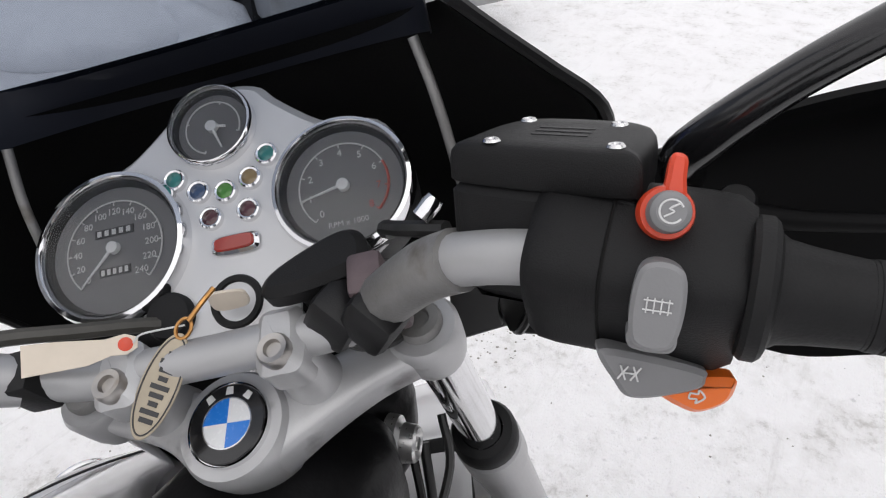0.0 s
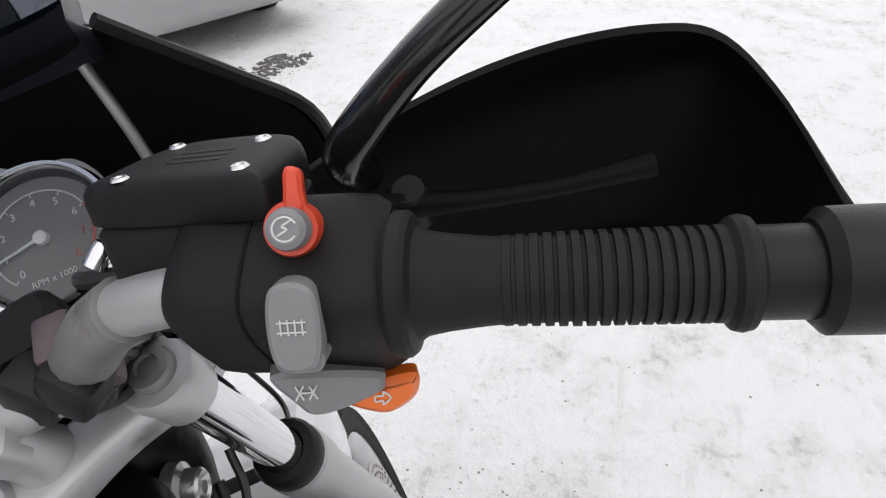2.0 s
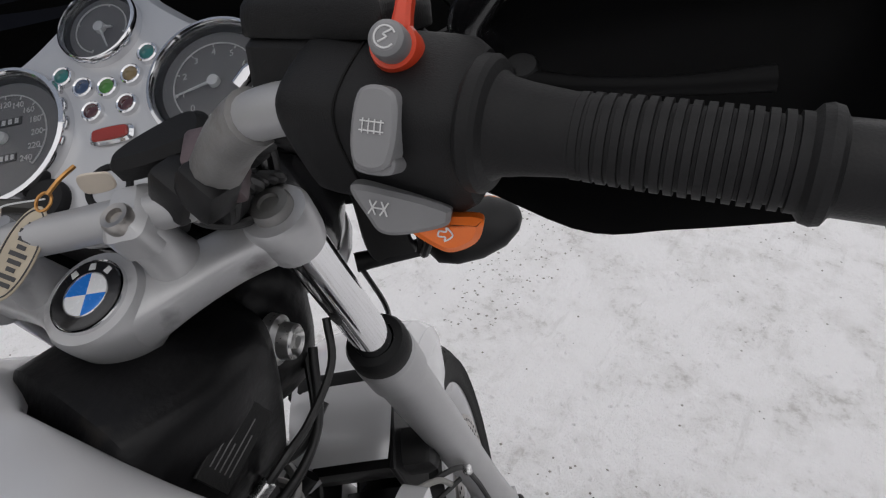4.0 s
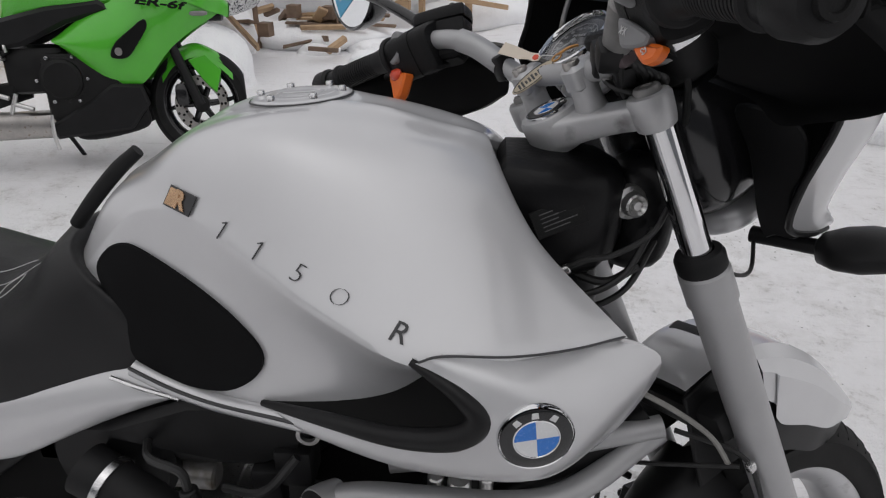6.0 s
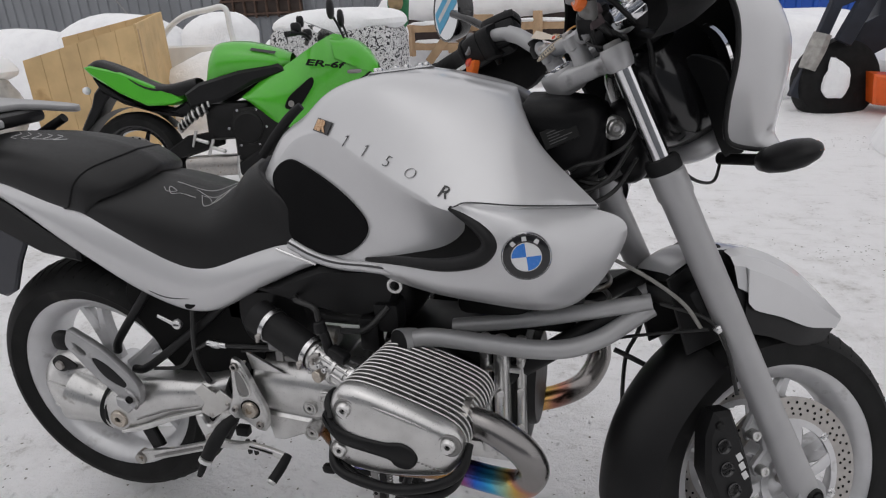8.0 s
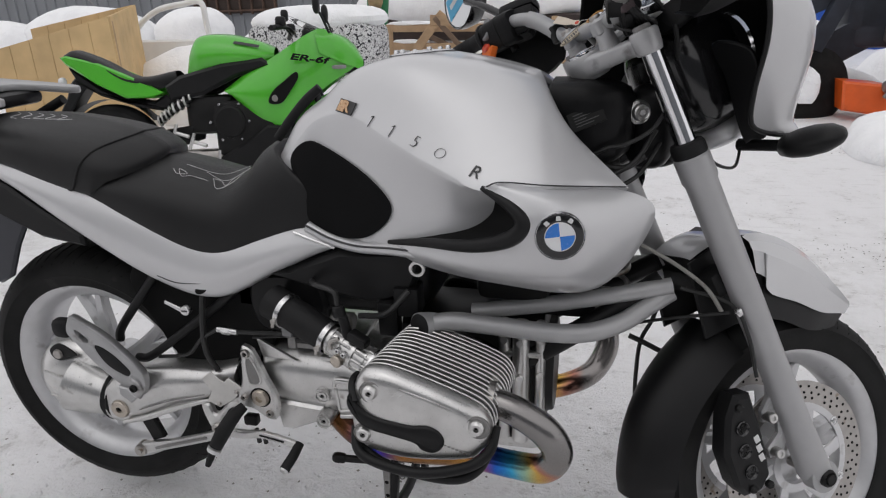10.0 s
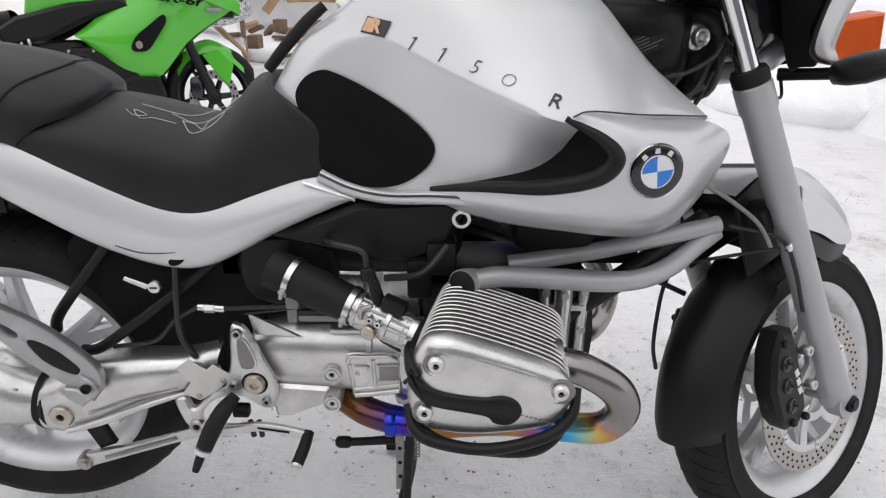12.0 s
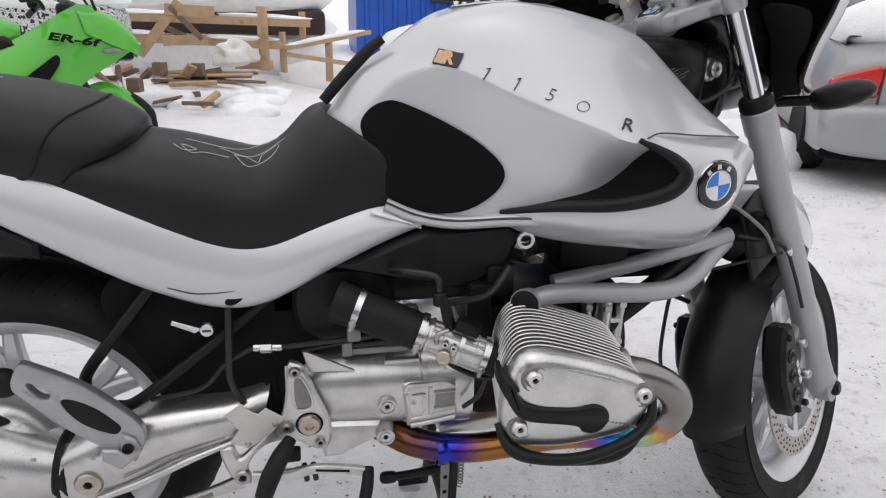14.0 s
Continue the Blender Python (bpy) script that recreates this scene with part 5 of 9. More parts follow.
part("console_shell", moved(slab(rounded([(a * 0.90, b * 0.92 - 0.004) for a, b in console_o], 60), -0.060, -0.0225, 0.012), IF), BLACK, console_panel)


def dial(x, y, r, kind):
    m = IF @ Matrix.Translation((x, y, -0.004))
    cup = part("dial", moved(lathe([(r * 1.05, -0.003), (r * 1.052, 0.003), (r * 1.02, 0.0075), (r * 0.965, 0.0085), (r * 0.93, 0.006), (r * 0.925, 0.001)], n=56, cap=False), m), CHROME, console_panel, "chrome-rimmed dial", 50)
    part("dial_housing", moved(lathe([(0.0, -0.050), (r * 0.80, -0.050), (r * 0.98, -0.040), (r * 1.045, -0.006), (r * 1.045, -0.002)], n=48, cap=False), m), BLACK, cup)
    part("dial_ring", moved(lathe([(r * 0.925, 0.002), (r * 0.90, 0.0035), (r * 0.86, -0.001)], n=56, cap=False), m), GLOSSBLACK, cup)
    part("dial_face", moved(lathe([(0.0, -0.0010), (r * 0.90, -0.0010), (r * 0.90, -0.003)], n=56, cap=False), m), DIALFACE, cup)
    rr = r * 0.66
    a0, a1 = radians(225), radians(-45)
    if kind == "clock":
        a0, a1 = radians(300), radians(60 - 360 + 300)
        a0, a1 = radians(250), radians(-20)
    arc = [(rr * math.cos(a0 + (a1 - a0) * i / 24), rr * math.sin(a0 + (a1 - a0) * i / 24), 0.0) for i in range(25)]
    top = arc if kind != "tach" else arc[:19]
    part("scale_arc", moved(tube(top, 0.0006, 5, 60), m), PRINT, cup)
    if kind == "tach":
        part("red_arc", moved(tube(arc[18:], 0.0009, 5, 20), m), DIALRED, cup)
    marks = 9 if kind == "tach" else (13 if kind == "speed" else 4)
    for k in range(marks):
        a = a0 + (a1 - a0) * k / (marks - 1)
        red = kind == "tach" and k >= 7
        part("tick", moved(tube([(rr * math.cos(a), rr * math.sin(a), 0.0), (rr * 0.91 * math.cos(a), rr * 0.91 * math.sin(a), 0.0)], 0.0005, 4), m), DIALRED if red else PRINT, cup)
        tm = m @ Matrix.Translation((rr * 0.78 * math.cos(a), rr * 0.78 * math.sin(a), -0.0002))
        if kind == "tach":
            lettering(str(k), r * 0.15, tm, DIALRED if red else PRINT, cup, "numeral", 0.0002)
        elif kind == "speed":
            lettering(str(20 * k), r * 0.125, tm, PRINT, cup, "numeral", 0.0002)
    if kind == "tach":
        lettering("RPM x 1000", r * 0.12, m @ Matrix.Translation((0.0, -rr * 0.85, -0.0002)), PRINT, cup, "caption", 0.0002)
    if kind == "speed":
        for yy, w in ((0.012, 0.020), (-0.016, 0.016)):
            part("odometer", moved(slab([(-w * 0.7, yy - 0.003), (w * 0.7, yy - 0.003), (w * 0.7, yy + 0.003), (-w * 0.7, yy + 0.003)], -0.0008, 0.0001, 0.0002), m), INK, cup)
            for k in range(5):
                part("digit_bar", moved(slab([(-w * 0.6 + k * w * 0.26, yy - 0.002), (-w * 0.6 + k * w * 0.26 + w * 0.15, yy - 0.002), (-w * 0.6 + k * w * 0.26 + w * 0.15, yy + 0.002), (-w * 0.6 + k * w * 0.26, yy + 0.002)], 0.0001, 0.0004, 0.0001), m), PRINT, cup)
    na = {"speed": radians(227), "tach": radians(192), "clock": radians(-70)}[kind]
    part("needle", moved(join(tube([(0, 0, 0.0022), (rr * 0.95 * math.cos(na), rr * 0.95 * math.sin(na), 0.0022)], [0.0012, 0.0006], 6), lathe([(0.0, 0.004), (0.004, 0.0035), (0.0045, 0.0)], n=20, cap=False)), m), BADGEWHITE, cup)
    if kind == "clock":
        part("needle", moved(tube([(0, 0, 0.0020), (0.010, -0.002, 0.0020)], 0.0010, 6), m), BADGEWHITE, cup)
    g = part("dial_glass", moved(lathe([(0.0, 0.0062), (r * 0.5, 0.0058), (r * 0.925, 0.0044), (r * 0.925, 0.0036), (0.0, 0.0040)], n=48, cap=False), m), GLASS, cup)
    g.visible_shadow = False


dial(-0.0787, -0.0278, 0.0515, "speed")
dial(0.0824, -0.0202, 0.0455, "tach")
dial(-0.0037, 0.0448, 0.0295, "clock")
for x, y, k in ((-0.0337, 0.0116, "teal"), (0.0326, 0.0156, "teal"), (-0.0173, -0.0007, "blue"), (0.0017, -0.0048, "green"), (0.0197, 0.0012, "amber"), (-0.0098, -0.0217, "plum"), (0.0166, -0.0214, "plum")):
    lamp = part("warning_lamp", moved(lathe([(0.0052, 0.0010), (0.0056, 0.0036), (0.0068, 0.0042), (0.0078, 0.0034), (0.0084, 0.0005), (0.0084, -0.004)], n=24, cap=False), IF @ Matrix.Translation((x, y, -0.006))), CHROME, console_panel)
    part("lens", moved(lathe([(0.0, 0.0022), (0.0035, 0.0020), (0.0054, 0.0012)], n=20, cap=False), IF @ Matrix.Translation((x, y, -0.006))), LENSES[k], lamp)
pill = rounded([(-0.0125, -0.0062), (0.0125, -0.0062), (0.0165, 0.0), (0.0125, 0.0062), (-0.0125, 0.0062), (-0.0165, 0.0)], 36)
w = part("warning_lamp", moved(slab(pill, -0.006, -0.0015, 0.002), IF @ Matrix.Translation((0.0058, -0.0432, 0)) @ Matrix.Rotation(radians(-2), 4, "Z")), CHROME, console_panel)
part("lens", moved(slab([(a * 0.82, b * 0.74) for a, b in pill], -0.002, 0.0, 0.001), IF @ Matrix.Translation((0.0058, -0.0432, 0))), LENSES["red"], w)
# ignition lock
LOCK = IF @ Matrix.Translation((0.0028, -0.0814, -0.004))
lock = part("ignition_lock", moved(lathe([(0.0, -0.003), (0.010, -0.003), (0.012, -0.004), (0.0135, 0.0), (0.017, 0.0), (0.0185, -0.003), (0.0185, -0.02)], n=36, cap=False), LOCK), DARKMETAL, bike, "round black ignition lock")
part("key_head", moved(slab(rounded([(-0.010, -0.004), (0.010, -0.004), (0.012, 0.006), (0.006, 0.009), (-0.010, 0.009)], 24), -0.0012, 0.0012, 0.0006), LOCK @ Matrix.Translation((0.002, -0.004, 0.012)) @ Matrix.Rotation(radians(55), 4, "X")), TAGWHITE, lock, "pale key head")
part("console_boss", moved(lathe([(0.0, 0.002), (0.014, 0.001), (0.016, -0.002), (0.016, -0.012)], n=28, cap=False), IF @ Matrix.Translation((-0.041, -0.0833, 0.0))), RUBBER, console_panel)

# clutch bracket cluster on the bar, right of the risers
part("bar_bracket", steer(blob((0.036, 0.040, 0.026), (0.058, -0.074, 0.032), 18, 4)), BLACK, bike, "black switch bracket on the bar")
part("bracket_stem", steer(block((0.024, 0.028, 0.050), (0.044, -0.082, 0.014), 0.006)), GRAIN, bike)
part("bracket_lid", steer(slab(rounded([(0.040, -0.045), (0.056, -0.044), (0.074, -0.084), (0.066, -0.100), (0.046, -0.095)], 30), 0.038, 0.058, 0.005)), GRAIN, bike, "black plastic cover")
for size, at in (((0.030, 0.030, 0.034), (0.032, -0.078, 0.036)), ((0.026, 0.030, 0.030), (0.020, -0.100, 0.044)), ((0.030, 0.034, 0.030), (0.052, -0.078, 0.000)), ((0.022, 0.024, 0.028), (0.032, -0.096, 0.018)), ((0.034, 0.022, 0.022), (0.070, -0.060, -0.008))):
    part("control_block", steer(moved(block(size, (0, 0, 0), 0.006), Matrix.Translation(at) @ Euler((0.5, at[2] * 9, -0.6)).to_matrix().to_4x4())), BLACK, bike, "black control block under the bar")
part("connector", steer(rod((0.040, -0.098, 0.034), (0.060, -0.086, 0.022), 0.0075, 0.006, 12)), GREYMETAL, bike, "grey metal cable end")
for k in range(6):
    f = k / 5
    part("control_wire", steer(tube([(0.018 + 0.008 * k, -0.118 + 0.012 * f, 0.052 - 0.010 * k), (0.032 + 0.006 * k, -0.108 - 0.008 * f, 0.022 - 0.006 * k), (0.060 + 0.004 * k, -0.086 + 0.010 * f, -0.012 - 0.004 * k), (0.082, -0.060 - 0.012 * f, -0.045)], 0.0024 + 0.0010 * (k % 3), 8, 24)), CABLE, bike)
for k, line in enumerate(([(0.020, -0.110, 0.030), (0.028, -0.090, 0.000), (0.050, -0.066, -0.020), (0.080, -0.050, -0.04)], [(0.028, -0.118, 0.045), (0.052, -0.104, 0.020), (0.070, -0.084, -0.01), (0.085, -0.07, -0.05)], [(0.032, -0.064, 0.030), (0.022, -0.080, 0.012), (0.030, -0.100, -0.004), (0.060, -0.104, -0.02)])):
    part("control_wire", steer(tube(line, 0.0032, 8, 24)), CABLE, bike)
part("wire_terminal", steer(rod((0.024, -0.074, 0.016), (0.030, -0.082, 0.022), 0.006, 0.005, 10)), GREYMETAL, bike)
for k, (a, b, c) in enumerate(((0.040, -0.100, 0.052), (0.030, -0.108, 0.036))):
    part("clamp_block", steer(moved(block((0.026, 0.020, 0.018), (a, b, c), 0.004), Matrix.Identity(4))), CLUTCHRED, bike, "stained clamp block")
part("clamp_block", steer(block((0.026, 0.022, 0.034), (0.026, 0.104, 0.046), 0.004)), BLACK, bike, "black clamp block")
for s in (-1, 1):
    part("bar_sleeve", steer(tube([(0.026, s * 0.108, 0.050), (0.020, s * 0.135, 0.078), (0.012, s * 0.156, 0.095)], 0.0150, 14, 12)), GREYMETAL if s < 0 else SILVER_FORK, bike)
    if s < 0:
        part("cable", steer(tube([(0.040, s * 0.150, 0.080), (0.055, s * 0.125, 0.068), (0.085, s * 0.105, 0.030), (0.110, s * 0.095, -0.03), (0.10, s * 0.06, -0.12)], 0.0045, 8, 34)), CABLE, bike, "black control cable")
part("cable", steer(tube([(0.030, 0.190, 0.085), (0.048, 0.130, 0.064), (0.056, 0.085, 0.040), (0.066, 0.050, 0.010), (0.070, 0.020, -0.03)], 0.005, 8, 30)), HOSE, bike, "grey brake hose")
part("cable_nut", steer(lathe([(0.0, 0.008), (0.0045, 0.008), (0.0052, 0.005), (0.0052, -0.004), (0, -0.004)], (0.050, -0.142, 0.085), (0.5, -0.7, 0.3), 16, False)), CHROME, bike)

# cowl round the headlamp
COWL = [(0.115, 0.165, 0.175, 0.280), (0.085, 0.166, 0.195, 0.300), (0.050, 0.160, 0.224, 0.308), (0.020, 0.150, 0.250, 0.310), (-0.020, 0.148, 0.255, 0.310), (-0.060, 0.148, 0.248, 0.308), (-0.110, 0.140, 0.226, 0.300), (-0.170, 0.126, 0.186, 0.290), (-0.225, 0.120, 0.158, 0.275), (-0.262, 0.160, 0.148, 0.268), (-0.285, 0.205, 0.135, 0.262)]


def cowl(inset):
    rows = []
    for w_, ur, vr, uf in COWL:
        row = []
        for i in range(33):
            a = -math.pi / 2 + math.pi * i / 32
            du = (uf - ur - inset) * abs(math.cos(a)) ** 0.75
            row.append((ur + du, (vr - inset) * math.copysign(abs(math.sin(a)) ** 0.85, math.sin(a)), w_ - du * float(np.interp(w_, [-0.29, -0.02], [0.22, 0.75]))))
        rows.append(row)
    cols = [spline([r[j] for r in rows], 30) for j in range(33)]
    return [[cols[j][i] for j in range(33)] for i in range(30)]


outer, inner = cowl(0.0), cowl(0.006)
cowl_part = part("headlamp_cowl", steer(grid(outer)), SILVER, bike, "silver headlamp cowl with black lining", 60)
part("cowl_lining", steer(grid(inner)), LINER, cowl_part, "", 60)
edge = [outer[i][0] for i in range(30)]
for s in (1, -1):
    part("cowl_edge", steer(tube([(p[0], s * p[1], p[2]) for p in edge], 0.0042, 8, 40)), BLACK, cowl_part)
    part("cowl_strut", steer(tube([(0.194, s * 0.145, 0.072), (0.165, s * 0.150, 0.040), (0.128, s * 0.152, -0.010)], 0.0036, 10, 16)), GREYMETAL, cowl_part)
# windscreen above the cowl
SCREEN = [(0.131, 0.172, 0.172, 0.277), (0.185, 0.150, 0.176, 0.250), (0.235, 0.125, 0.172, 0.222), (0.280, 0.100, 0.155, 0.190), (0.310, 0.085, 0.120, 0.165)]


def hoop(w_, ur, vr, uf, slope=0.75):
    out = []
    for i in range(33):
        a = -math.pi / 2 + math.pi * i / 32
        du = (uf - ur) * abs(math.cos(a)) ** 0.75
        out.append((ur + du, vr * math.copysign(abs(math.sin(a)) ** 0.85, math.sin(a)), w_ - slope * du))
    return out


rows = [hoop(*q) for q in SCREEN]
screen_g = part("windscreen", steer(grid([spline([r[j] for r in rows], 16) for j in range(33)])), WSCREEN, bike, "smoked dark windscreen", 60)
part("screen_band", steer(grid([hoop(0.085, 0.176, 0.158, 0.284), hoop(0.112, 0.177, 0.160, 0.285), hoop(0.136, 0.172, 0.171, 0.276)])), NAVYTRIM, bike, "black screen mount band", 60)
# headlamp and indicators
part("headlamp_shell", steer(blob((0.17, 0.20, 0.22), (0.165, 0, -0.125), 26, 2.8)), GLOSSBLACK, bike, "gloss black headlamp shell")
part("headlamp_base", steer(blob((0.12, 0.17, 0.055), (0.175, 0.010, -0.246), 22, 2.6)), SILVER, bike, "silver bowl under the headlamp")
head = part("headlamp", steer(lathe([(0.030, -0.11), (0.070, -0.09), (0.090, -0.04), (0.094, 0.0), (0.098, 0.004), (0.092, 0.012), (0.088, 0.010)], (0.228, 0, -0.145), (1, 0, -0.42), 44)), CHROME, bike, "round chrome headlamp")
part("headlamp_glass", steer(lathe([(0.0, 0.022), (0.05, 0.018), (0.088, 0.008)], (0.228, 0, -0.145), (1, 0, -0.42), 44, False)), MIRROR, head)
for s in (-1, 1):
    part("lamp_bracket", steer(moved(slab(rounded([(0.112, -0.085), (0.182, -0.110), (0.178, -0.160), (0.150, -0.200), (0.142, -0.235), (0.140, -0.262), (0.112, -0.262), (0.096, -0.266), (0.095, -0.230), (0.110, -0.150)], 50), -0.004, 0.004, 0.002), axes((0.150, 0, 0), (0, s, 0), (0, 0, 1), (1, 0, 0)))), BLACK, bike, "black headlamp bracket")
    arm = part("turn_signal", steer(tube([(0.155, s * 0.070, -0.272), (0.162, s * 0.105, -0.280), (0.170, s * 0.150, -0.289)], [0.011, 0.010, 0.010], 14, 10)), BLACK, bike, "black indicator with amber lens")
    rows = []
    A, B = V(0.170, s * 0.146, -0.289), V(0.188, s * 0.252, -0.288)
    ax = (B - A).normalized()
    sx = ax.cross(V(0, 0, 1)).normalized()
    sy = sx.cross(ax)
    for fz, ra, rb in ((0.0, 0.010, 0.010), (0.06, 0.024, 0.017), (0.25, 0.034, 0.021), (0.5, 0.037, 0.0225), (0.75, 0.032, 0.020), (0.92, 0.020, 0.013), (0.99, 0.008, 0.006), (1.0, 0.001, 0.001)):
        rows.append([A + ax * (B - A).length * fz + sx * ra * math.cos(t) + sy * rb * math.sin(t) for t in [2 * math.pi * k / 26 for k in range(26)]])
    part("signal_body", steer(grid(rows, True)), BLACK, arm, "", 60)
    part("signal_lens", steer(blob((0.020, 0.060, 0.030), (0.2080, s * 0.205, -0.2930), 20, 2.4)), AMBER, arm, "amber lens")
part("signal_wire", steer(tube([(0.055, -0.105, -0.235), (0.075, -0.104, -0.272), (0.110, -0.095, -0.292), (0.155, -0.072, -0.275)], 0.0028, 6, 20)), CABLE, bike)

# mudguards
def fender(u_w, half, inset=0.0, depth=(0.085,) * 6, square=6.0):
    """Sections along a line of (u, w); half width narrows to the ends."""
    rows = []
    line = spline([(a, b, 0) for a, b in u_w], 30)
    hw = spline([(h, 0, 0) for h in half], 30)
    dp = spline([(h, 0, 0) for h in depth], 30)
    for i in range(30):
        t = line[min(i + 1, 29)] - line[max(i - 1, 0)]
        t = t / np.hypot(t[0], t[1])
        nx, ny = -t[1], t[0]
        row = []
        for j in range(17):
            a = -1 + 2 * j / 16
            drop = -dp[i][0] * abs(a) ** square - inset
            row.append((line[i][0] + nx * drop, hw[i][0] * a * (1 - inset * 4), line[i][1] + ny * drop))
        rows.append(row)
    return grid(rows)


bridge_f = [(-0.020, -0.404), (0.0, -0.401), (0.02, -0.400), (0.050, -0.402), (0.080, -0.410), (0.098, -0.418)]
part("mudguard_bridge", steer(fender(bridge_f, [0.056, 0.060, 0.062, 0.064, 0.066, 0.070], 0.0, [0.004] * 6)), SILVER, bike, "silver mudguard crown", 60)
part("bridge_box", steer(block((0.105, 0.118, 0.055), (0.042, 0, -0.436), 0.006)), BLACK, bike, "black box under the mudguard crown")
top_f = [(0.092, -0.418), (0.125, -0.430), (0.165, -0.464), (0.207, -0.525), (0.242, -0.604), (0.268, -0.672)]
top_half, top_depth = [0.088, 0.094, 0.094, 0.090, 0.080, 0.058], [0.070, 0.100, 0.112, 0.102, 0.078, 0.034]


def folded_fender(u_w, half, depth, inset=0.0):
    """A mudguard of flat facets: a crown, a chamfer with a sunk panel, and upright flanks."""
    line, hw, dp = spline([(a, b, 0) for a, b in u_w], 26), spline([(h, 0, 0) for h in half], 26), spline([(h, 0, 0) for h in depth], 26)
    fold = [(1.0, 1.0), (0.985, 0.42), (0.975, 0.40), (0.90, 0.19), (0.885, 0.185), (0.70, 0.060), (0.685, 0.050), (0.35, 0.012), (0.0, 0.0)]
    rows = []
    for i in range(26):
        t = line[min(i + 1, 25)] - line[max(i - 1, 0)]
        t = t / np.hypot(t[0], t[1])
        pick = [(-a, d) for a, d in fold] + [(a, d) for a, d in reversed(fold[:-1])]
        rows.append([(line[i][0] + t[1] * (dp[i][0] * d + inset), hw[i][0] * a * (1 - inset * 4), line[i][1] - t[0] * (dp[i][0] * d + inset)) for a, d in pick])
    return grid(rows)


part("front_mudguard", steer(folded_fender(top_f, top_half, top_depth)), SILVER, bike, "silver front mudguard with sharp folds", 16)
part("mudguard_lining", steer(folded_fender(top_f, [q * 0.97 for q in top_half], [q + 0.034 for q in top_depth], 0.008)), BLACK, bike, "", 40)
rear_f = [(-0.02, -0.545), (-0.10, -0.562), (-0.18, -0.596), (-0.247, -0.648), (-0.298, -0.712), (-0.316, -0.748)]
part("rear_half_mudguard", steer(fender([(a, b + 0.0) for a, b in reversed(rear_f)], [0.060, 0.070, 0.073, 0.074, 0.074, 0.070], 0.0, [0.070] * 6, 2.8)), BLACK, bike, "black rear half of the front mudguard", 60)

for s in (-1, 1):
    part("mudguard_bracket", steer(moved(slab([(0.100, -0.425), (0.060, -0.408), (-0.03, -0.410), (-0.06, -0.55), (0.0, -0.56), (0.09, -0.575), (0.155, -0.600), (0.165, -0.560)], -0.004, 0.004, 0.002), axes((0, s * 0.060, 0), (1, 0, 0), (0, 0, 1), (0, s, 0)))), BLACK, bike)
part("fork_brace", steer(block((0.05, 0.20, 0.05), (0.0, 0, -0.46), 0.012)), BLACK, bike, "black lower fork bridge")
part("brake_hose", steer(tube([(-0.045, -0.135, -0.62), (-0.020, -0.125, -0.55), (-0.02, -0.115, -0.49), (-0.06, -0.06, -0.44)], 0.0035, 8, 24)), CABLE, bike)
part("brake_hose", steer(tube([(-0.03, -0.118, -0.50), (-0.10, -0.02, -0.49), (-0.13, 0.06, -0.50)], 0.0032, 8, 20)), CABLE, bike)
part("hose_clip", steer(block((0.012, 0.010, 0.014), (-0.020, -0.126, -0.505), 0.003)), MACHINED, bike)
part("cable", tube([(1.262, 0.045, 0.66), (1.245, 0.04, 0.573), (1.225, 0.04, 0.520), (1.220, 0.04, 0.459), (1.222, 0.04, 0.375), (1.235, 0.04, 0.32)], 0.0042, 8, 34), CABLE, bike, "black cable with tie")
part("cable_tie", tube([(1.200, 0.034, 0.528), (1.223, 0.032, 0.519), (1.262, 0.028, 0.502)], 0.0055, 8, 8), CABLE, bike)
part("speed_cable", tube([(1.150, -0.080, 0.790), (1.215, -0.09, 0.763), (1.266, -0.09, 0.734), (1.315, -0.09, 0.696), (1.346, -0.09, 0.651)], 0.0036, 8, 24), GREYHOSE, bike, "pale grey cable along the fork")

def slab_box():
    """Rounded box behind the fork, narrowing to the front."""
    rows = []
    for x, z0, z1, h in ((1.030, 0.930, 1.025, 0.060), (1.040, 0.905, 1.038, 0.068), (1.100, 0.890, 1.038, 0.070), (1.148, 0.900, 1.032, 0.062), (1.172, 0.915, 1.022, 0.036), (1.180, 0.935, 1.005, 0.022)):
        rows.append([(x, h * math.copysign(abs(math.cos(t)) ** 0.4, math.cos(t)), (z0 + z1) / 2 + (z1 - z0) / 2 * math.copysign(abs(math.sin(t)) ** 0.5, math.sin(t))) for t in [2 * math.pi * k / 36 for k in range(36)]])
    return grid(rows, True, False, True)


# steering head casting, wiring boxes and frame behind the forks
# added black body that blocks the view between housing and fork
part("stem_cover", blob((0.090, 0.100, 0.150), (1.208, 0.034, 0.950), 20, 2.8), HEADBLACK, bike, "black filler mass behind the forks")
part("steering_head", slab_box(), HEADBLACK, bike, "black steering head housing", 50)
PLATE = face_frame((1.100, -0.0700, 0.982), (0.05, -0.95, 0.30), (-0.40, 0.3, 0.86))
head_plate = part("identity_plate", moved(slab([(-0.030, -0.016), (0.030, -0.016), (0.030, 0.016), (-0.030, 0.016)], -0.002, 0.001, 0.0006), PLATE), DARKMETAL, bike, "black plate with rows of small print")
for k in range(5):
    wdt = 0.040 - 0.010 * (k % 3)
    part("print_bar", moved(block((wdt, 0.0011, 0.0004), (-0.020 + wdt / 2, 0.010 - 0.0048 * k, 0.0012), 0.0001, 1), PLATE), PLATEPRINT, head_plate)
part("hose", tube([(1.10, -0.072, 0.912), (1.135, -0.074, 0.932), (1.165, -0.070, 0.938), (1.205, -0.060, 0.960), (1.225, -0.04, 0.985)], 0.0036, 8, 24), CABLE, bike, "black hose under the housing")
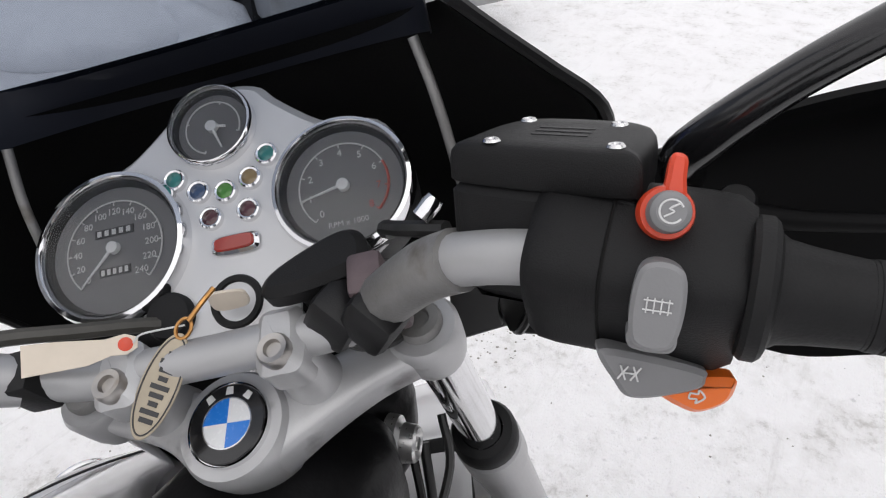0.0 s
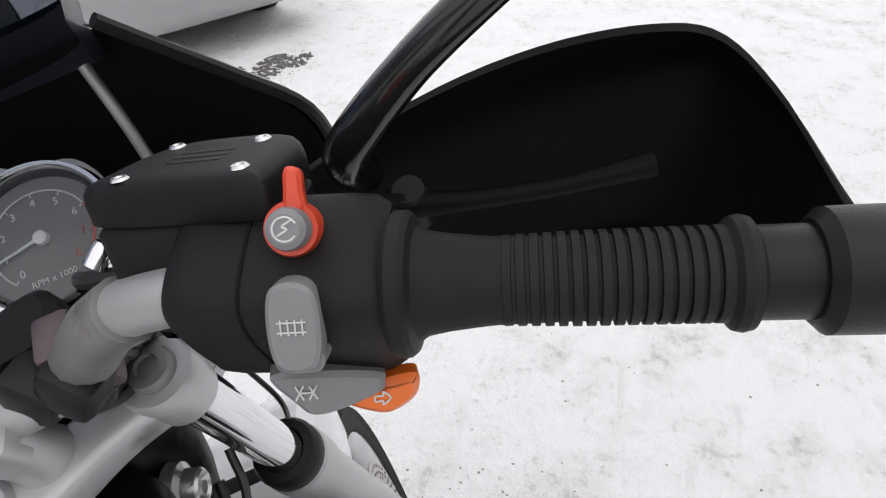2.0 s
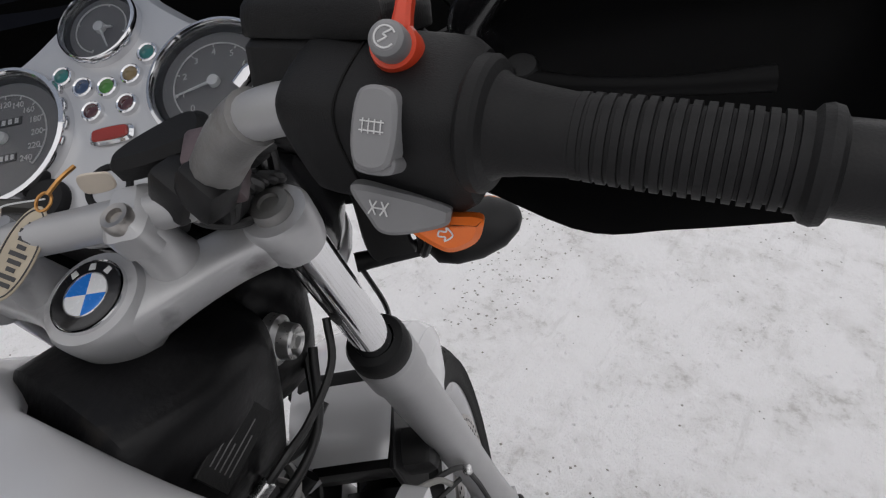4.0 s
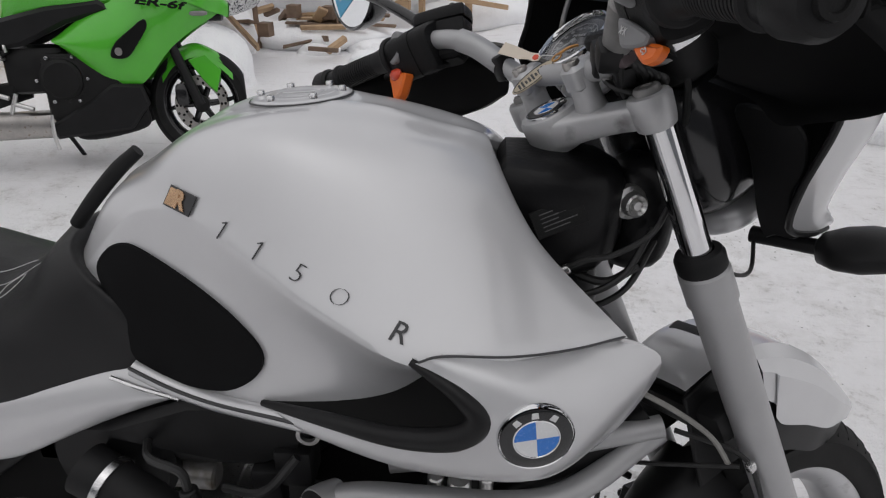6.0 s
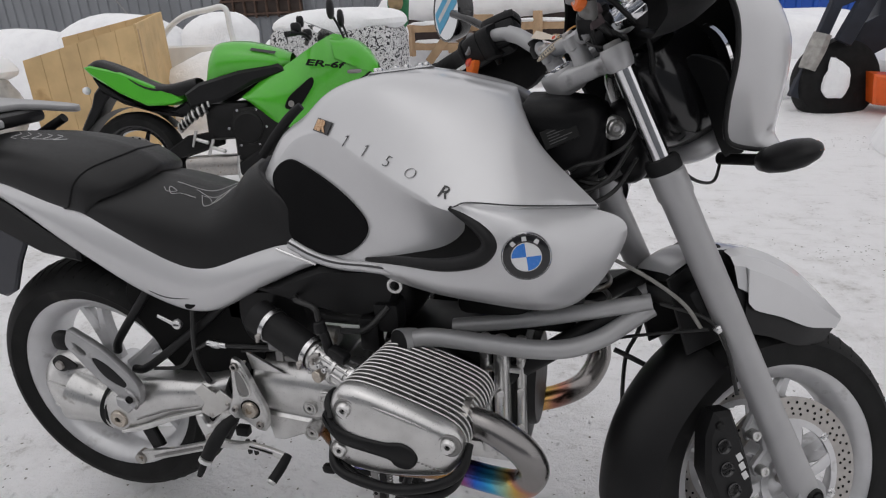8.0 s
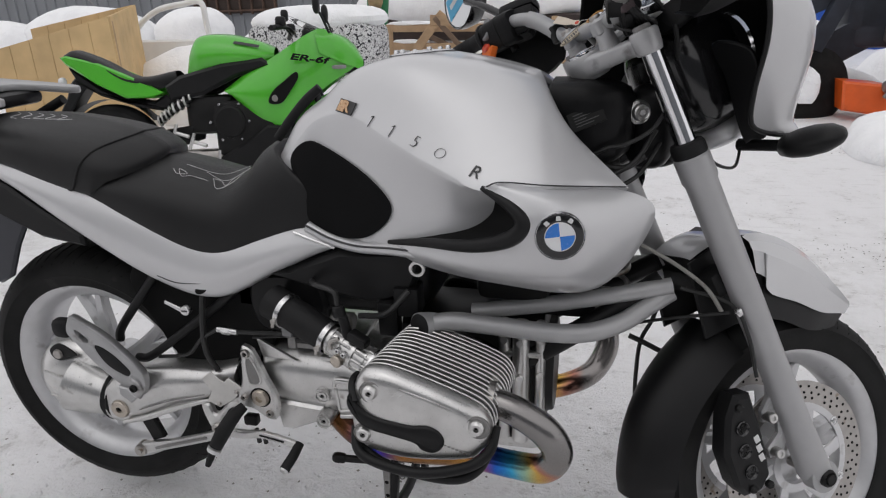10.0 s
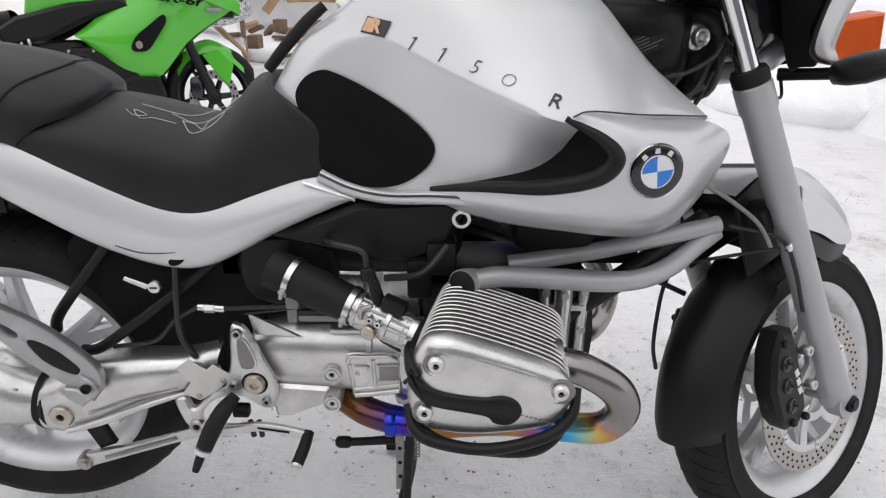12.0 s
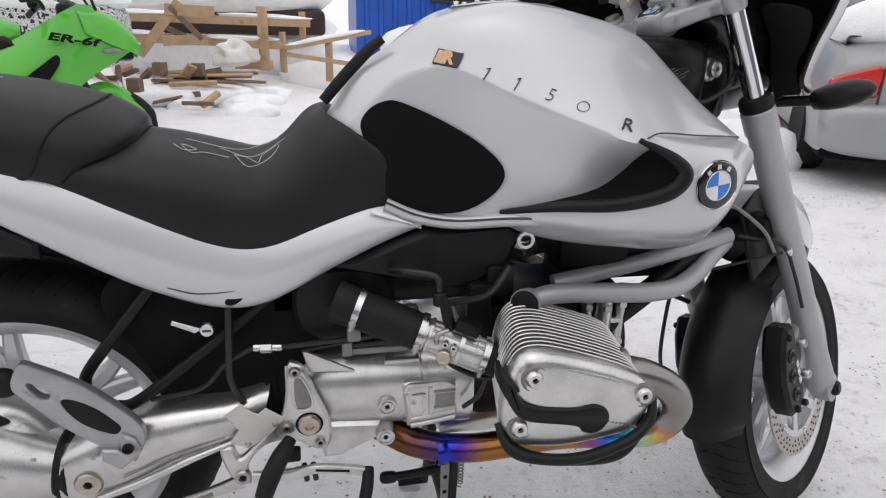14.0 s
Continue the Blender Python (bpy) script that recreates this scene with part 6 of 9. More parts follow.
part("head_bolt", lathe([(0.0, 0.012), (0.005, 0.012), (0.006, 0.006), (0.012, 0.012), (0.014, 0.010), (0.015, 0.0), (0.020, -0.003), (0.021, -0.012)], (1.187, -0.030, 0.985), (0.35, -0.93, 0.1), 26, False), CAST, bike, "silver steering head bolt")
part("wiring", join(tube([(1.08, -0.060, 0.885), (1.13, -0.066, 0.880), (1.18, -0.060, 0.905), (1.215, -0.03, 0.955)], 0.0042, 10, 24), tube([(1.09, -0.055, 0.865), (1.14, -0.055, 0.856), (1.19, -0.045, 0.880), (1.225, -0.01, 0.930)], 0.0040, 8, 20), tube([(1.10, -0.03, 0.905), (1.16, -0.052, 0.893), (1.20, -0.050, 0.915)], 0.0055, 8, 20)), CABLE, bike, "black wiring loom")
part("pipe_union", join(rod((1.085, -0.070, 0.905), (1.118, -0.072, 0.920), 0.0060), rod((1.095, -0.071, 0.910), (1.104, -0.0715, 0.914), 0.0085, n=6)), MACHINED, bike)
part("front_frame", join(tube([(1.12, 0.0, 0.93), (1.13, 0, 0.82), (1.12, 0, 0.72), (1.08, 0, 0.62)], 0.036, 14, 20), block((0.16, 0.14, 0.12), (1.06, 0, 0.66), 0.03)), BLACK, bike, "black front frame casting")
both("telelever_arm", tube([(1.00, -0.09, 0.52), (1.12, -0.075, 0.60), (1.245, -0.045, 0.690)], [0.022, 0.020, 0.018], 12, 20), BLACK, label="black front suspension arm")
part("strut_spring", tube([(1.16 + 0.028 * math.cos(t), 0.028 * math.sin(t), 0.62 + 0.0058 * t) for t in [i * 0.7 for i in range(50)]], 0.005, 7, 180), GREYMETAL, bike, "grey coil spring")
# oil cooler area behind the panel
both("cooler_block", block((0.10, 0.09, 0.11), (1.055, -0.105, 0.80), 0.012), LINER)

# ---- engine ----
def cyl_outline(k=1.0, dz=0.0, dx=0.0):
    o = [(0.751, 0.575), (0.766, 0.610), (0.790, 0.621), (0.834, 0.614), (0.927, 0.581), (0.970, 0.556), (0.982, 0.521), (0.968, 0.490), (0.942, 0.470), (0.849, 0.457), (0.785, 0.463), (0.756, 0.479), (0.745, 0.519)]
    c = np.array([0.868, 0.535])
    return [tuple(c + (np.array(p) - c) * k + np.array([dx, dz])) for p in o]


def head_side(s):
    """Cylinder with its fins and valve cover on side s."""
    m = rightside(0) if s < 0 else axes((0, 0, 0), (1, 0, 0), (0, 0, 1), (0, 1, 0))
    # core is coloured black to stand for the shade between the fins
    shade_core = part("cylinder", moved(slab(rounded(cyl_outline(0.72, 0.0, 0.012), 48), 0.10, 0.325, 0.004), m), DARKMETAL, bike, "finned cast aluminium cylinder, core blackened to shade the gaps")
    y = 0.150
    for k in range(14):
        f = k / 13
        g = 0.93 + 0.07 * f ** 0.7
        part("fin", moved(slab(rounded(cyl_outline(g, 0.004 * (1 - f), 0.022 * (1 - f)), 52), y, y + 0.0042, 0.0012), m), CAST, shade_core)
        y += 0.0118
    # valve cover: domed
    o = rounded(cyl_outline(1.0), 60)
    c = np.array([0.868, 0.535])
    rows = []
    for h, k in ((0.312, 1.005), (0.322, 1.01), (0.330, 0.985), (0.3365, 0.94), (0.341, 0.86), (0.344, 0.70), (0.3455, 0.45), (0.346, 0.2), (0.346, 0.02)):
        rows.append([(*(c + (p - c) * k), h) for p in o])
    cover_p = part("valve_cover", moved(grid(rows, True), m), CAST, bike, "silver cast valve cover", 50)
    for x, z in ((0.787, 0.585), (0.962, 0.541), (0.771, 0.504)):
        # dark disc painted for the bore's shade; the bolt sits off-centre over it
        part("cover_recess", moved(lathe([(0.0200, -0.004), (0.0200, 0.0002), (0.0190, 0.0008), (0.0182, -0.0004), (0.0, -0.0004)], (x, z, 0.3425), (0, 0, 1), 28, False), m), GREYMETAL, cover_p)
        part("cover_bolt", moved(lathe([(0.0, 0.003), (0.0042, 0.003), (0.0046, 0.0075), (0.0098, 0.0085), (0.0120, 0.006), (0.0135, 0.0010), (0.0140, -0.002)], (x - 0.0015, z + 0.0015, 0.3425), (0, 0, 1), 22, False), m), CAST, cover_p)
        part("hex_socket", moved(lathe([(0.0, 0.0034), (0.0040, 0.0034), (0.0042, 0.003)], (x - 0.0015, z + 0.0015, 0.3425), (0, 0, 1), 6, False), m), LINER, cover_p)
    key = [(0.750, 0.580), (0.758, 0.568), (0.770, 0.553), (0.790, 0.543), (0.813, 0.538), (0.854, 0.534), (0.880, 0.537), (0.900, 0.528), (0.908, 0.510), (0.900, 0.493), (0.886, 0.486), (0.868, 0.490), (0.857, 0.501), (0.815, 0.510), (0.790, 0.515), (0.770, 0.523), (0.757, 0.538), (0.746, 0.560)]
    part("plug_cover", moved(slab(rounded(key, 70), 0.338, 0.3510, 0.004), m), BLACK, cover_p, "black plug cover strip", 50)
    part("cover_strap", beam([(0.757, s * 0.341, 0.560), (0.748, s * 0.326, 0.574), (0.744, s * 0.308, 0.580), (0.746, s * 0.290, 0.580)], [0.006, 0.006, 0.005, 0.004], [0.013, 0.012, 0.011, 0.010], (0, 0, 1), 16), BLACK, cover_p)
    part("cover_step", moved(tube([(0.800, 0.606, 0.3395), (0.850, 0.592, 0.3420), (0.905, 0.574, 0.3420), (0.950, 0.556, 0.3395)], [0.001, 0.0026, 0.0026, 0.001], 8, 20), m), CAST, cover_p)
    part("cover_print", moved(join(*[block((0.0045, 0.003, 0.0006), (0.902 + 0.0065 * k, 0.505 - 0.0022 * k, 0.3452), 0.0001, 1) for k in range(9)]), m), GREYMETAL, cover_p)
    guard = part("cylinder_guard", tube([(0.744, s * 0.318, 0.500), (0.756, s * 0.343, 0.472), (0.790, s * 0.352, 0.457), (0.862, s * 0.355, 0.449), (0.939, s * 0.351, 0.467), (0.979, s * 0.340, 0.495), (0.990, s * 0.318, 0.532)], [0.006, 0.0085, 0.0090, 0.0090, 0.0090, 0.0085, 0.006], 14, 44), BLACK, bike, "black cylinder guard bar", 60)
    part("lower_bar", tube([(0.754, s * 0.326, 0.470), (0.800, s * 0.342, 0.449), (0.870, s * 0.346, 0.438), (0.928, s * 0.343, 0.437), (0.962, s * 0.334, 0.456), (0.982, s * 0.322, 0.494)], [0.006, 0.0080, 0.0085, 0.0085, 0.0080, 0.006], 14, 40), BLACK, guard)
    # throttle body and inlet
    a, b = V(0.553, s * 0.155, 0.621), V(0.770, s * 0.220, 0.546)
    d = (b - a).normalized()
    P = lambda f: a.lerp(b, f)
    up_ = (V(0, 0, 1) - d * d.z).normalized()
    out_ = up_.cross(d) * (1 if up_.cross(d).y * s > 0 else -1)
    ring = lambda f, r, h: lathe([(r - 0.003, -h), (r, -h + 0.001), (r, h - 0.001), (r - 0.003, h)], P(f), d, 30, False)
    inlet = part("inlet_hose", lathe([(0.0345, -0.040), (0.0330, -0.006), (0.0318, 0.010), (0.0325, 0.045), (0.0310, 0.085), (0.0300, 0.104)], P(0), d, 30), RUBBER, bike, "black rubber inlet hose", 50)
    body = part("throttle_body", rod(P(0.43), P(0.92), 0.0270, 0.0262, 30), CAST, bike, "cast throttle body", 40)
    for f_, r_, h_ in ((0.50, 0.0298, 0.0035), (0.60, 0.0288, 0.0025), (0.72, 0.0300, 0.0045), (0.83, 0.0285, 0.0025)):
        part("flange", ring(f_, r_, h_), CAST, body)
    for q in (-0.9, -0.35, 0.25, 0.85, 1.4):
        for f0, f1 in ((0.50, 0.72), (0.73, 0.88)):
            part("rib", tube([P(f0) + (out_ * math.cos(q) + up_ * math.sin(q)) * 0.0272, P(f1) + (out_ * math.cos(q) + up_ * math.sin(q)) * 0.0268], 0.0028, 8, 2), CAST, body)
    part("inlet_stub", rod(P(0.90), P(1.10), 0.0285, 0.0290, 26), RUBBER, bike)
    for f_, r_ in ((0.0, 0.0342), (0.445, 0.0318), (0.895, 0.0305)):
        part("hose_clamp", lathe([(r_ - 0.001, -0.0055), (r_ + 0.0012, -0.0050), (r_ + 0.0012, 0.0050), (r_ - 0.001, 0.0055)], P(f_), d, 30, False), MACHINED, body)
        q = P(f_) + out_ * (r_ + 0.003) - up_ * 0.012
        part("clamp_screw", join(rod(q - up_ * 0.009, q + up_ * 0.009, 0.0036, n=10), moved(block((0.011, 0.006, 0.008), (0, 0, 0), 0.001, 1), Matrix.Translation(q + up_ * 0.004))), STEEL, body)
    part("throttle_cap", lathe([(0.0, 0.009), (0.0105, 0.009), (0.0120, 0.0075), (0.0120, -0.010)], P(0.635) + out_ * 0.028 - up_ * 0.010, out_, 24, False), BRASS_STEEL, body, "round throttle cap")
    for f_, k_ in ((0.615, 0.010), (0.675, 0.009)):
        part("body_screw", lathe([(0.0, 0.004), (0.002, 0.004), (0.0025, 0.006), (0.0050, 0.006), (0.0060, 0.004), (0.0060, -0.010)], P(f_) + out_ * 0.026 + up_ * k_, out_, 16, False), MACHINED, body)
        part("screw_socket", lathe([(0.0, 0.0046), (0.0020, 0.0046), (0.0022, 0.004)], P(f_) + out_ * 0.026 + up_ * k_, out_, 6, False), LINER, body)
    part("throttle_lever", tube([P(0.56) + out_ * 0.030 + up_ * 0.006, P(0.545) + out_ * 0.031 + up_ * 0.022, P(0.60) + out_ * 0.026 + up_ * 0.034], [0.0035, 0.0045, 0.0035], 10, 12), STEEL, body)
    part("injector", join(rod(P(0.62) + up_ * 0.024, P(0.52) + up_ * 0.062, 0.0105, 0.0090, 16), rod(P(0.50) + up_ * 0.058, P(0.46) + up_ * 0.078, 0.0125, 0.0110, 16)), BLACK, body, "black fuel injector")
    part("sensor_plug", moved(block((0.040, 0.022, 0.020), (0, 0, 0), 0.004), axes(P(0.72) + up_ * 0.040 + out_ * 0.006, d, out_, d.cross(out_))), BLACK, body, "black sensor plug")
    part("fuel_hose", tube([P(0.46) + up_ * 0.078, P(0.40) + up_ * 0.100, P(0.22) + up_ * 0.092, P(0.10) + up_ * 0.070 - out_ * 0.03], 0.0055, 8, 24), CABLE, body)
    part("lower_wire", tube([P(0.66) - up_ * 0.026 + out_ * 0.004, P(0.74) - up_ * 0.040 - out_ * 0.004, P(0.92) - up_ * 0.046 - out_ * 0.010, P(1.06) - up_ * 0.036 - out_ * 0.010], 0.0045, 8, 22), CABLE, body)
    part("drain_wire", tube([P(0.98) - up_ * 0.040 - out_ * 0.02, P(1.00) - up_ * 0.090 - out_ * 0.03, P(0.94) - up_ * 0.130 - out_ * 0.04], 0.0042, 8, 22), CABLE, body)
    # exhaust header: out of the head front, round and back under the engine
    far = [(0.965, 0.250, 0.530), (1.05, 0.262, 0.520), (1.125, 0.256, 0.480), (1.163, 0.230, 0.410), (1.140, 0.170, 0.365), (1.085, 0.100, 0.362), (1.00, 0.075, 0.350), (0.90, 0.075, 0.335), (0.76, 0.085, 0.318), (0.64, 0.09, 0.318), (0.52, 0.07, 0.325)]
    line = far if s > 0 else [(0.955, s * 0.245, 0.530), (1.010, s * 0.255, 0.520), (1.062, s * 0.258, 0.487), (1.082, s * 0.250, 0.440), (1.058, s * 0.236, 0.394), (1.00, s * 0.215, 0.376), (0.90, s * 0.185, 0.362), (0.76, s * 0.140, 0.318), (0.66, s * 0.112, 0.320), (0.58, s * 0.060, 0.340), (0.51, s * 0.020, 0.352)]
    part("exhaust_pipe", tube(line, [0.025, 0.026, 0.027, 0.027, 0.026, 0.025, 0.025, 0.026, 0.027, 0.028, 0.028], 20, 90), HEAT, bike, "heat-blued steel exhaust pipe", 60)
    part("exhaust_flange", lathe([(0.027, -0.006), (0.038, -0.006), (0.038, 0.006), (0.027, 0.006)], (0.965, s * 0.247, 0.528), (1, 0, -0.15), 26, False), STEEL, bike)
    part("clamp_band", lathe([(0.0275, -0.010), (0.0290, -0.008), (0.0290, 0.008), (0.0275, 0.010)], (0.70, s * 0.128, 0.314), (1, 0, 0.02), 24, False), HEAT, bike)
    return shade_core


head_side(-1)
head_side(1)

part("crankcase", join(block((0.24, 0.20, 0.24), (0.87, 0, 0.47), 0.03), rod((1.03, 0, 0.47), (1.06, 0, 0.47), 0.10, 0.095, 40)), DARKMETAL, bike, "black engine case")
part("timing_cover", block((0.10, 0.19, 0.27), (0.995, 0, 0.47), 0.02), DARKMETAL, bike, "dark front engine cover")
for x, y, r in ((0.968, -0.100, 0.012), (1.000, -0.104, 0.017), (1.036, -0.098, 0.010)):
    both("case_column", join(rod((x, y, 0.35), (x, y, 0.612), r, r * 0.95, 18), *[rod((x, y - r * 0.6, z), (x, y - r * 1.25, z), 0.0075, n=12) for z in (0.42, 0.50, 0.575)]), CAST, label="silver ribbed engine column")
for z in (0.40, 0.545):
    both("column_link", block((0.075, 0.014, 0.012), (1.0, -0.104, z), 0.003), CAST)
# added dark block: closes the bright gap between swing arm and gearbox
part("frame_filler", block((0.17, 0.15, 0.22), (0.375, 0, 0.535), 0.03), LINER, bike, "black filler block behind the gearbox")
part("oil_pan", block((0.34, 0.17, 0.06), (0.87, 0, 0.335), 0.02), CAST, bike, "cast oil pan")
gear_rows = []
for x, k in ((0.452, 0.55), (0.456, 0.84), (0.466, 0.91), (0.550, 0.95), (0.640, 0.98), (0.660, 0.985), (0.6615, 1.045), (0.6705, 1.045), (0.672, 0.985), (0.700, 1.0), (0.735, 1.05), (0.752, 1.05)):
    gear_rows.append([(x, 0.141 * k * math.copysign(abs(math.cos(t)) ** 0.62, math.cos(t)), 0.436 + 0.088 * k * math.copysign(abs(math.sin(t)) ** 0.80, math.sin(t))) for t in [2 * math.pi * i / 48 for i in range(48)]])
part("gearbox", grid(gear_rows, True, False, True), CAST, bike, "cast aluminium gearbox housing", 40)
both("gearbox_gusset", moved(slab([(0.478, 0.392), (0.590, 0.384), (0.588, 0.352), (0.514, 0.319), (0.490, 0.319)], 0, 0.030, 0.006), rightside(-0.098)), CAST)
both("case_box", moved(slab(rounded([(0.627, 0.458), (0.634, 0.470), (0.664, 0.471), (0.712, 0.470), (0.721, 0.458), (0.722, 0.392), (0.706, 0.386), (0.643, 0.381), (0.634, 0.394)], 44), 0, 0.018, 0.004), rightside(-0.128)), CAST)
both("gearbox_rib", join(
    tube([(0.630, -0.148, 0.455), (0.637, -0.149, 0.467), (0.664, -0.149, 0.467), (0.700, -0.149, 0.468), (0.716, -0.148, 0.460)], 0.0042, 10, 24), tube([(0.640, -0.148, 0.386), (0.680, -0.148, 0.391), (0.718, -0.148, 0.397)], 0.0050, 10, 14), tube([(0.638, -0.147, 0.398), (0.680, -0.147, 0.403), (0.718, -0.147, 0.409)], 0.0034, 10, 14),
    tube([(0.633, -0.147, 0.450), (0.638, -0.147, 0.400)], 0.0032, 8, 4), tube([(0.674, -0.147, 0.460), (0.676, -0.147, 0.404)], 0.0036, 8, 4), tube([(0.681, -0.147, 0.449), (0.719, -0.147, 0.450)], 0.0030, 8, 4), tube([(0.681, -0.147, 0.417), (0.720, -0.147, 0.418)], 0.0030, 8, 4), tube([(0.642, -0.147, 0.446), (0.664, -0.147, 0.447), (0.664, -0.147, 0.440)], 0.0025, 8, 8)), CAST)
both("case_recess", moved(slab([(0.684, 0.419), (0.718, 0.420), (0.718, 0.447), (0.684, 0.446)], 0, 0.0015, 0.0005), rightside(-0.1465)), GREYMETAL)
for x, z in ((0.600, 0.425), (0.597, 0.363)):
    both("case_bolt", lathe([(0.0, 0.002), (0.0042, 0.002), (0.0048, 0.0055), (0.0095, 0.0055), (0.0102, 0.003), (0.0125, 0.003), (0.0135, 0.0065), (0.0158, 0.0065), (0.0168, 0.003), (0.0172, -0.045)], (x, -0.139, z), (0, -1, 0), 26, False), CAST)
    both("bolt_socket", lathe([(0.0, 0.0026), (0.0040, 0.0026), (0.0042, 0.002)], (x, -0.139, z), (0, -1, 0), 6, False), LINER)
both("gearbox_fairlead", moved(slab([(0.460, 0.541), (0.469, 0.497), (0.546, 0.494)], 0, 0.006, 0.0015), rightside(-0.124)), CAST)
both("gearbox_top_tab", block((0.060, 0.02, 0.010), (0.628, -0.118, 0.503), 0.003), CAST)
both("case_plug", lathe([(0.0, 0.004), (0.012, 0.004), (0.014, 0.0), (0.014, -0.01)], (0.712, -0.140, 0.500), (0, -1, 0), 22, False), CAST)
part("starter_rail", join(block((0.095, 0.016, 0.013), (0.591, -0.112, 0.524), 0.003), block((0.018, 0.018, 0.030), (0.535, -0.114, 0.532), 0.003)), GREYMETAL, bike, "grey cable rail")
part("rail_cable", rod((0.545, -0.118, 0.538), (0.622, -0.118, 0.540), 0.0060), CABLE, bike)
both("pivot_boot", lathe([(0.060, -0.030), (0.070, -0.024), (0.064, -0.017), (0.074, -0.010), (0.068, -0.003), (0.078, 0.004), (0.074, 0.012), (0.076, 0.030)], (0.425, -0.055, 0.430), (1, 0, 0.05), 36, False), RUBBER, label="black ribbed drive boot")
both("boot_band", lathe([(0.079, -0.004), (0.0805, -0.003), (0.0805, 0.003), (0.079, 0.004)], (0.436, -0.055, 0.430), (1, 0, 0.05), 36, False), STEEL)
both("intake_box", moved(slab(rounded([(0.462, 0.665), (0.60, 0.665), (0.60, 0.560), (0.468, 0.556)], 40), 0, 0.03, 0.008), rightside(-0.085)), BLACK, label="black intake box")
part("starter_motor", rod((0.52, -0.085, 0.575), (0.66, -0.085, 0.570), 0.020), GREYMETAL, bike, "grey starter cover")
part("cable_ferrule", join(rod((0.385, -0.145, 0.560), (0.430, -0.145, 0.557), 0.0065), rod((0.395, -0.145, 0.559), (0.415, -0.145, 0.558), 0.009, n=6)), MACHINED, bike)
part("fuel_connector", block((0.022, 0.02, 0.022), (0.545, -0.145, 0.573), 0.003), GREYKNOB, bike)
for pts, r in (([(0.43, -0.145, 0.557), (0.52, -0.14, 0.56), (0.63, -0.145, 0.575), (0.68, -0.17, 0.59)], 0.0045), ([(0.385, -0.145, 0.56), (0.34, -0.14, 0.53), (0.30, -0.14, 0.49), (0.22, -0.13, 0.47)], 0.004),
               ([(0.352, -0.125, 0.64), (0.348, -0.14, 0.56), (0.346, -0.14, 0.50), (0.362, -0.135, 0.455)], 0.006), ([(0.46, -0.14, 0.545), (0.53, -0.135, 0.552), (0.60, -0.12, 0.555)], 0.003),
               ([(0.70, -0.15, 0.62), (0.76, -0.17, 0.64), (0.80, -0.15, 0.68)], 0.006)):
    part("hose", tube(pts, r, 8, 26), CABLE, bike)
part("ecu_wiring", join(block((0.05, 0.05, 0.06), (0.790, -0.120, 0.650), 0.008), block((0.04, 0.03, 0.07), (0.755, -0.135, 0.615), 0.006)), BLACK, bike, "black sensor connectors")
part("alternator_cover", join(block((0.14, 0.18, 0.12), (0.98, 0, 0.70), 0.02)), DARKMETAL, bike, "black alternator cover")

# crash bars: silver tubes from the engine to the front frame
both("crash_bar", tube([(0.838, -0.156, 0.618), (0.885, -0.154, 0.627), (0.970, -0.150, 0.622), (1.060, -0.143, 0.614), (1.125, -0.125, 0.612), (1.180, -0.095, 0.622), (1.225, -0.068, 0.646), (1.262, -0.050, 0.668)], 0.0172, 18, 70), SILVER_FORK, label="silver tubular crash bar")
both("crash_bar", tube([(0.905, -0.085, 0.616), (1.009, -0.082, 0.633), (1.127, -0.078, 0.657), (1.262, -0.060, 0.684)], 0.0150, 16, 30), SILVER_FORK)
both("bar_end_ring", lathe([(0.0215, 0.006), (0.0248, 0.006), (0.0252, 0.0), (0.0215, -0.020), (0.0172, -0.036)], (0.827, -0.168, 0.620), V(-0.52, -0.84, 0.14), 30, False), SILVER_FORK)
both("bar_cap", lathe([(0.0, 0.0095), (0.018, 0.0095), (0.0232, 0.0075), (0.0238, 0.0)], (0.827, -0.168, 0.620), V(-0.52, -0.84, 0.14), 28, False), RUBBER, label="black rubber tube cap")

# footrest plates, pegs, pedals
PEG = [(0.424, 0.436), (0.436, 0.522), (0.449, 0.529), (0.464, 0.515), (0.484, 0.462), (0.503, 0.410), (0.498, 0.366), (0.476, 0.361), (0.440, 0.383), (0.393, 0.377), (0.363, 0.341), (0.365, 0.302), (0.338, 0.315), (0.326, 0.340), (0.320, 0.375), (0.339, 0.380), (0.352, 0.356), (0.385, 0.390)]
both("peg_bracket", moved(slab(rounded(PEG, 90), 0, 0.018, 0.004), rightside(-0.138)), CAST, label="cast footrest bracket")
both("bracket_window", moved(slab(rounded([(0.446, 0.500), (0.459, 0.500), (0.472, 0.459), (0.463, 0.447), (0.448, 0.453)], 30), 0, 0.0012, 0.0004), rightside(-0.1562)), GREYMETAL)
both("window_rim", tube([(x, -0.1572, z) for x, z in ((0.445, 0.502), (0.460, 0.502), (0.474, 0.459), (0.463, 0.444), (0.446, 0.451))], 0.0022, 8, 50, closed=True), CAST)
for x, z, r in ((0.448, 0.516, 0.0095), (0.430, 0.411, 0.0070), (0.484, 0.377, 0.0085), (0.353, 0.321, 0.0140)):
    both("bracket_bolt", lathe([(0.0, 0.003), (r * 0.45, 0.003), (r * 0.5, 0.006), (r * 0.85, 0.0065), (r, 0.004), (r, -0.004)], (x, -0.156, z), (0, -1, 0), 20, False), STEEL)
    both("bolt_socket", lathe([(0.0, 0.0036), (r * 0.42, 0.0036), (r * 0.45, 0.003)], (x, -0.156, z), (0, -1, 0), 6, False), LINER)
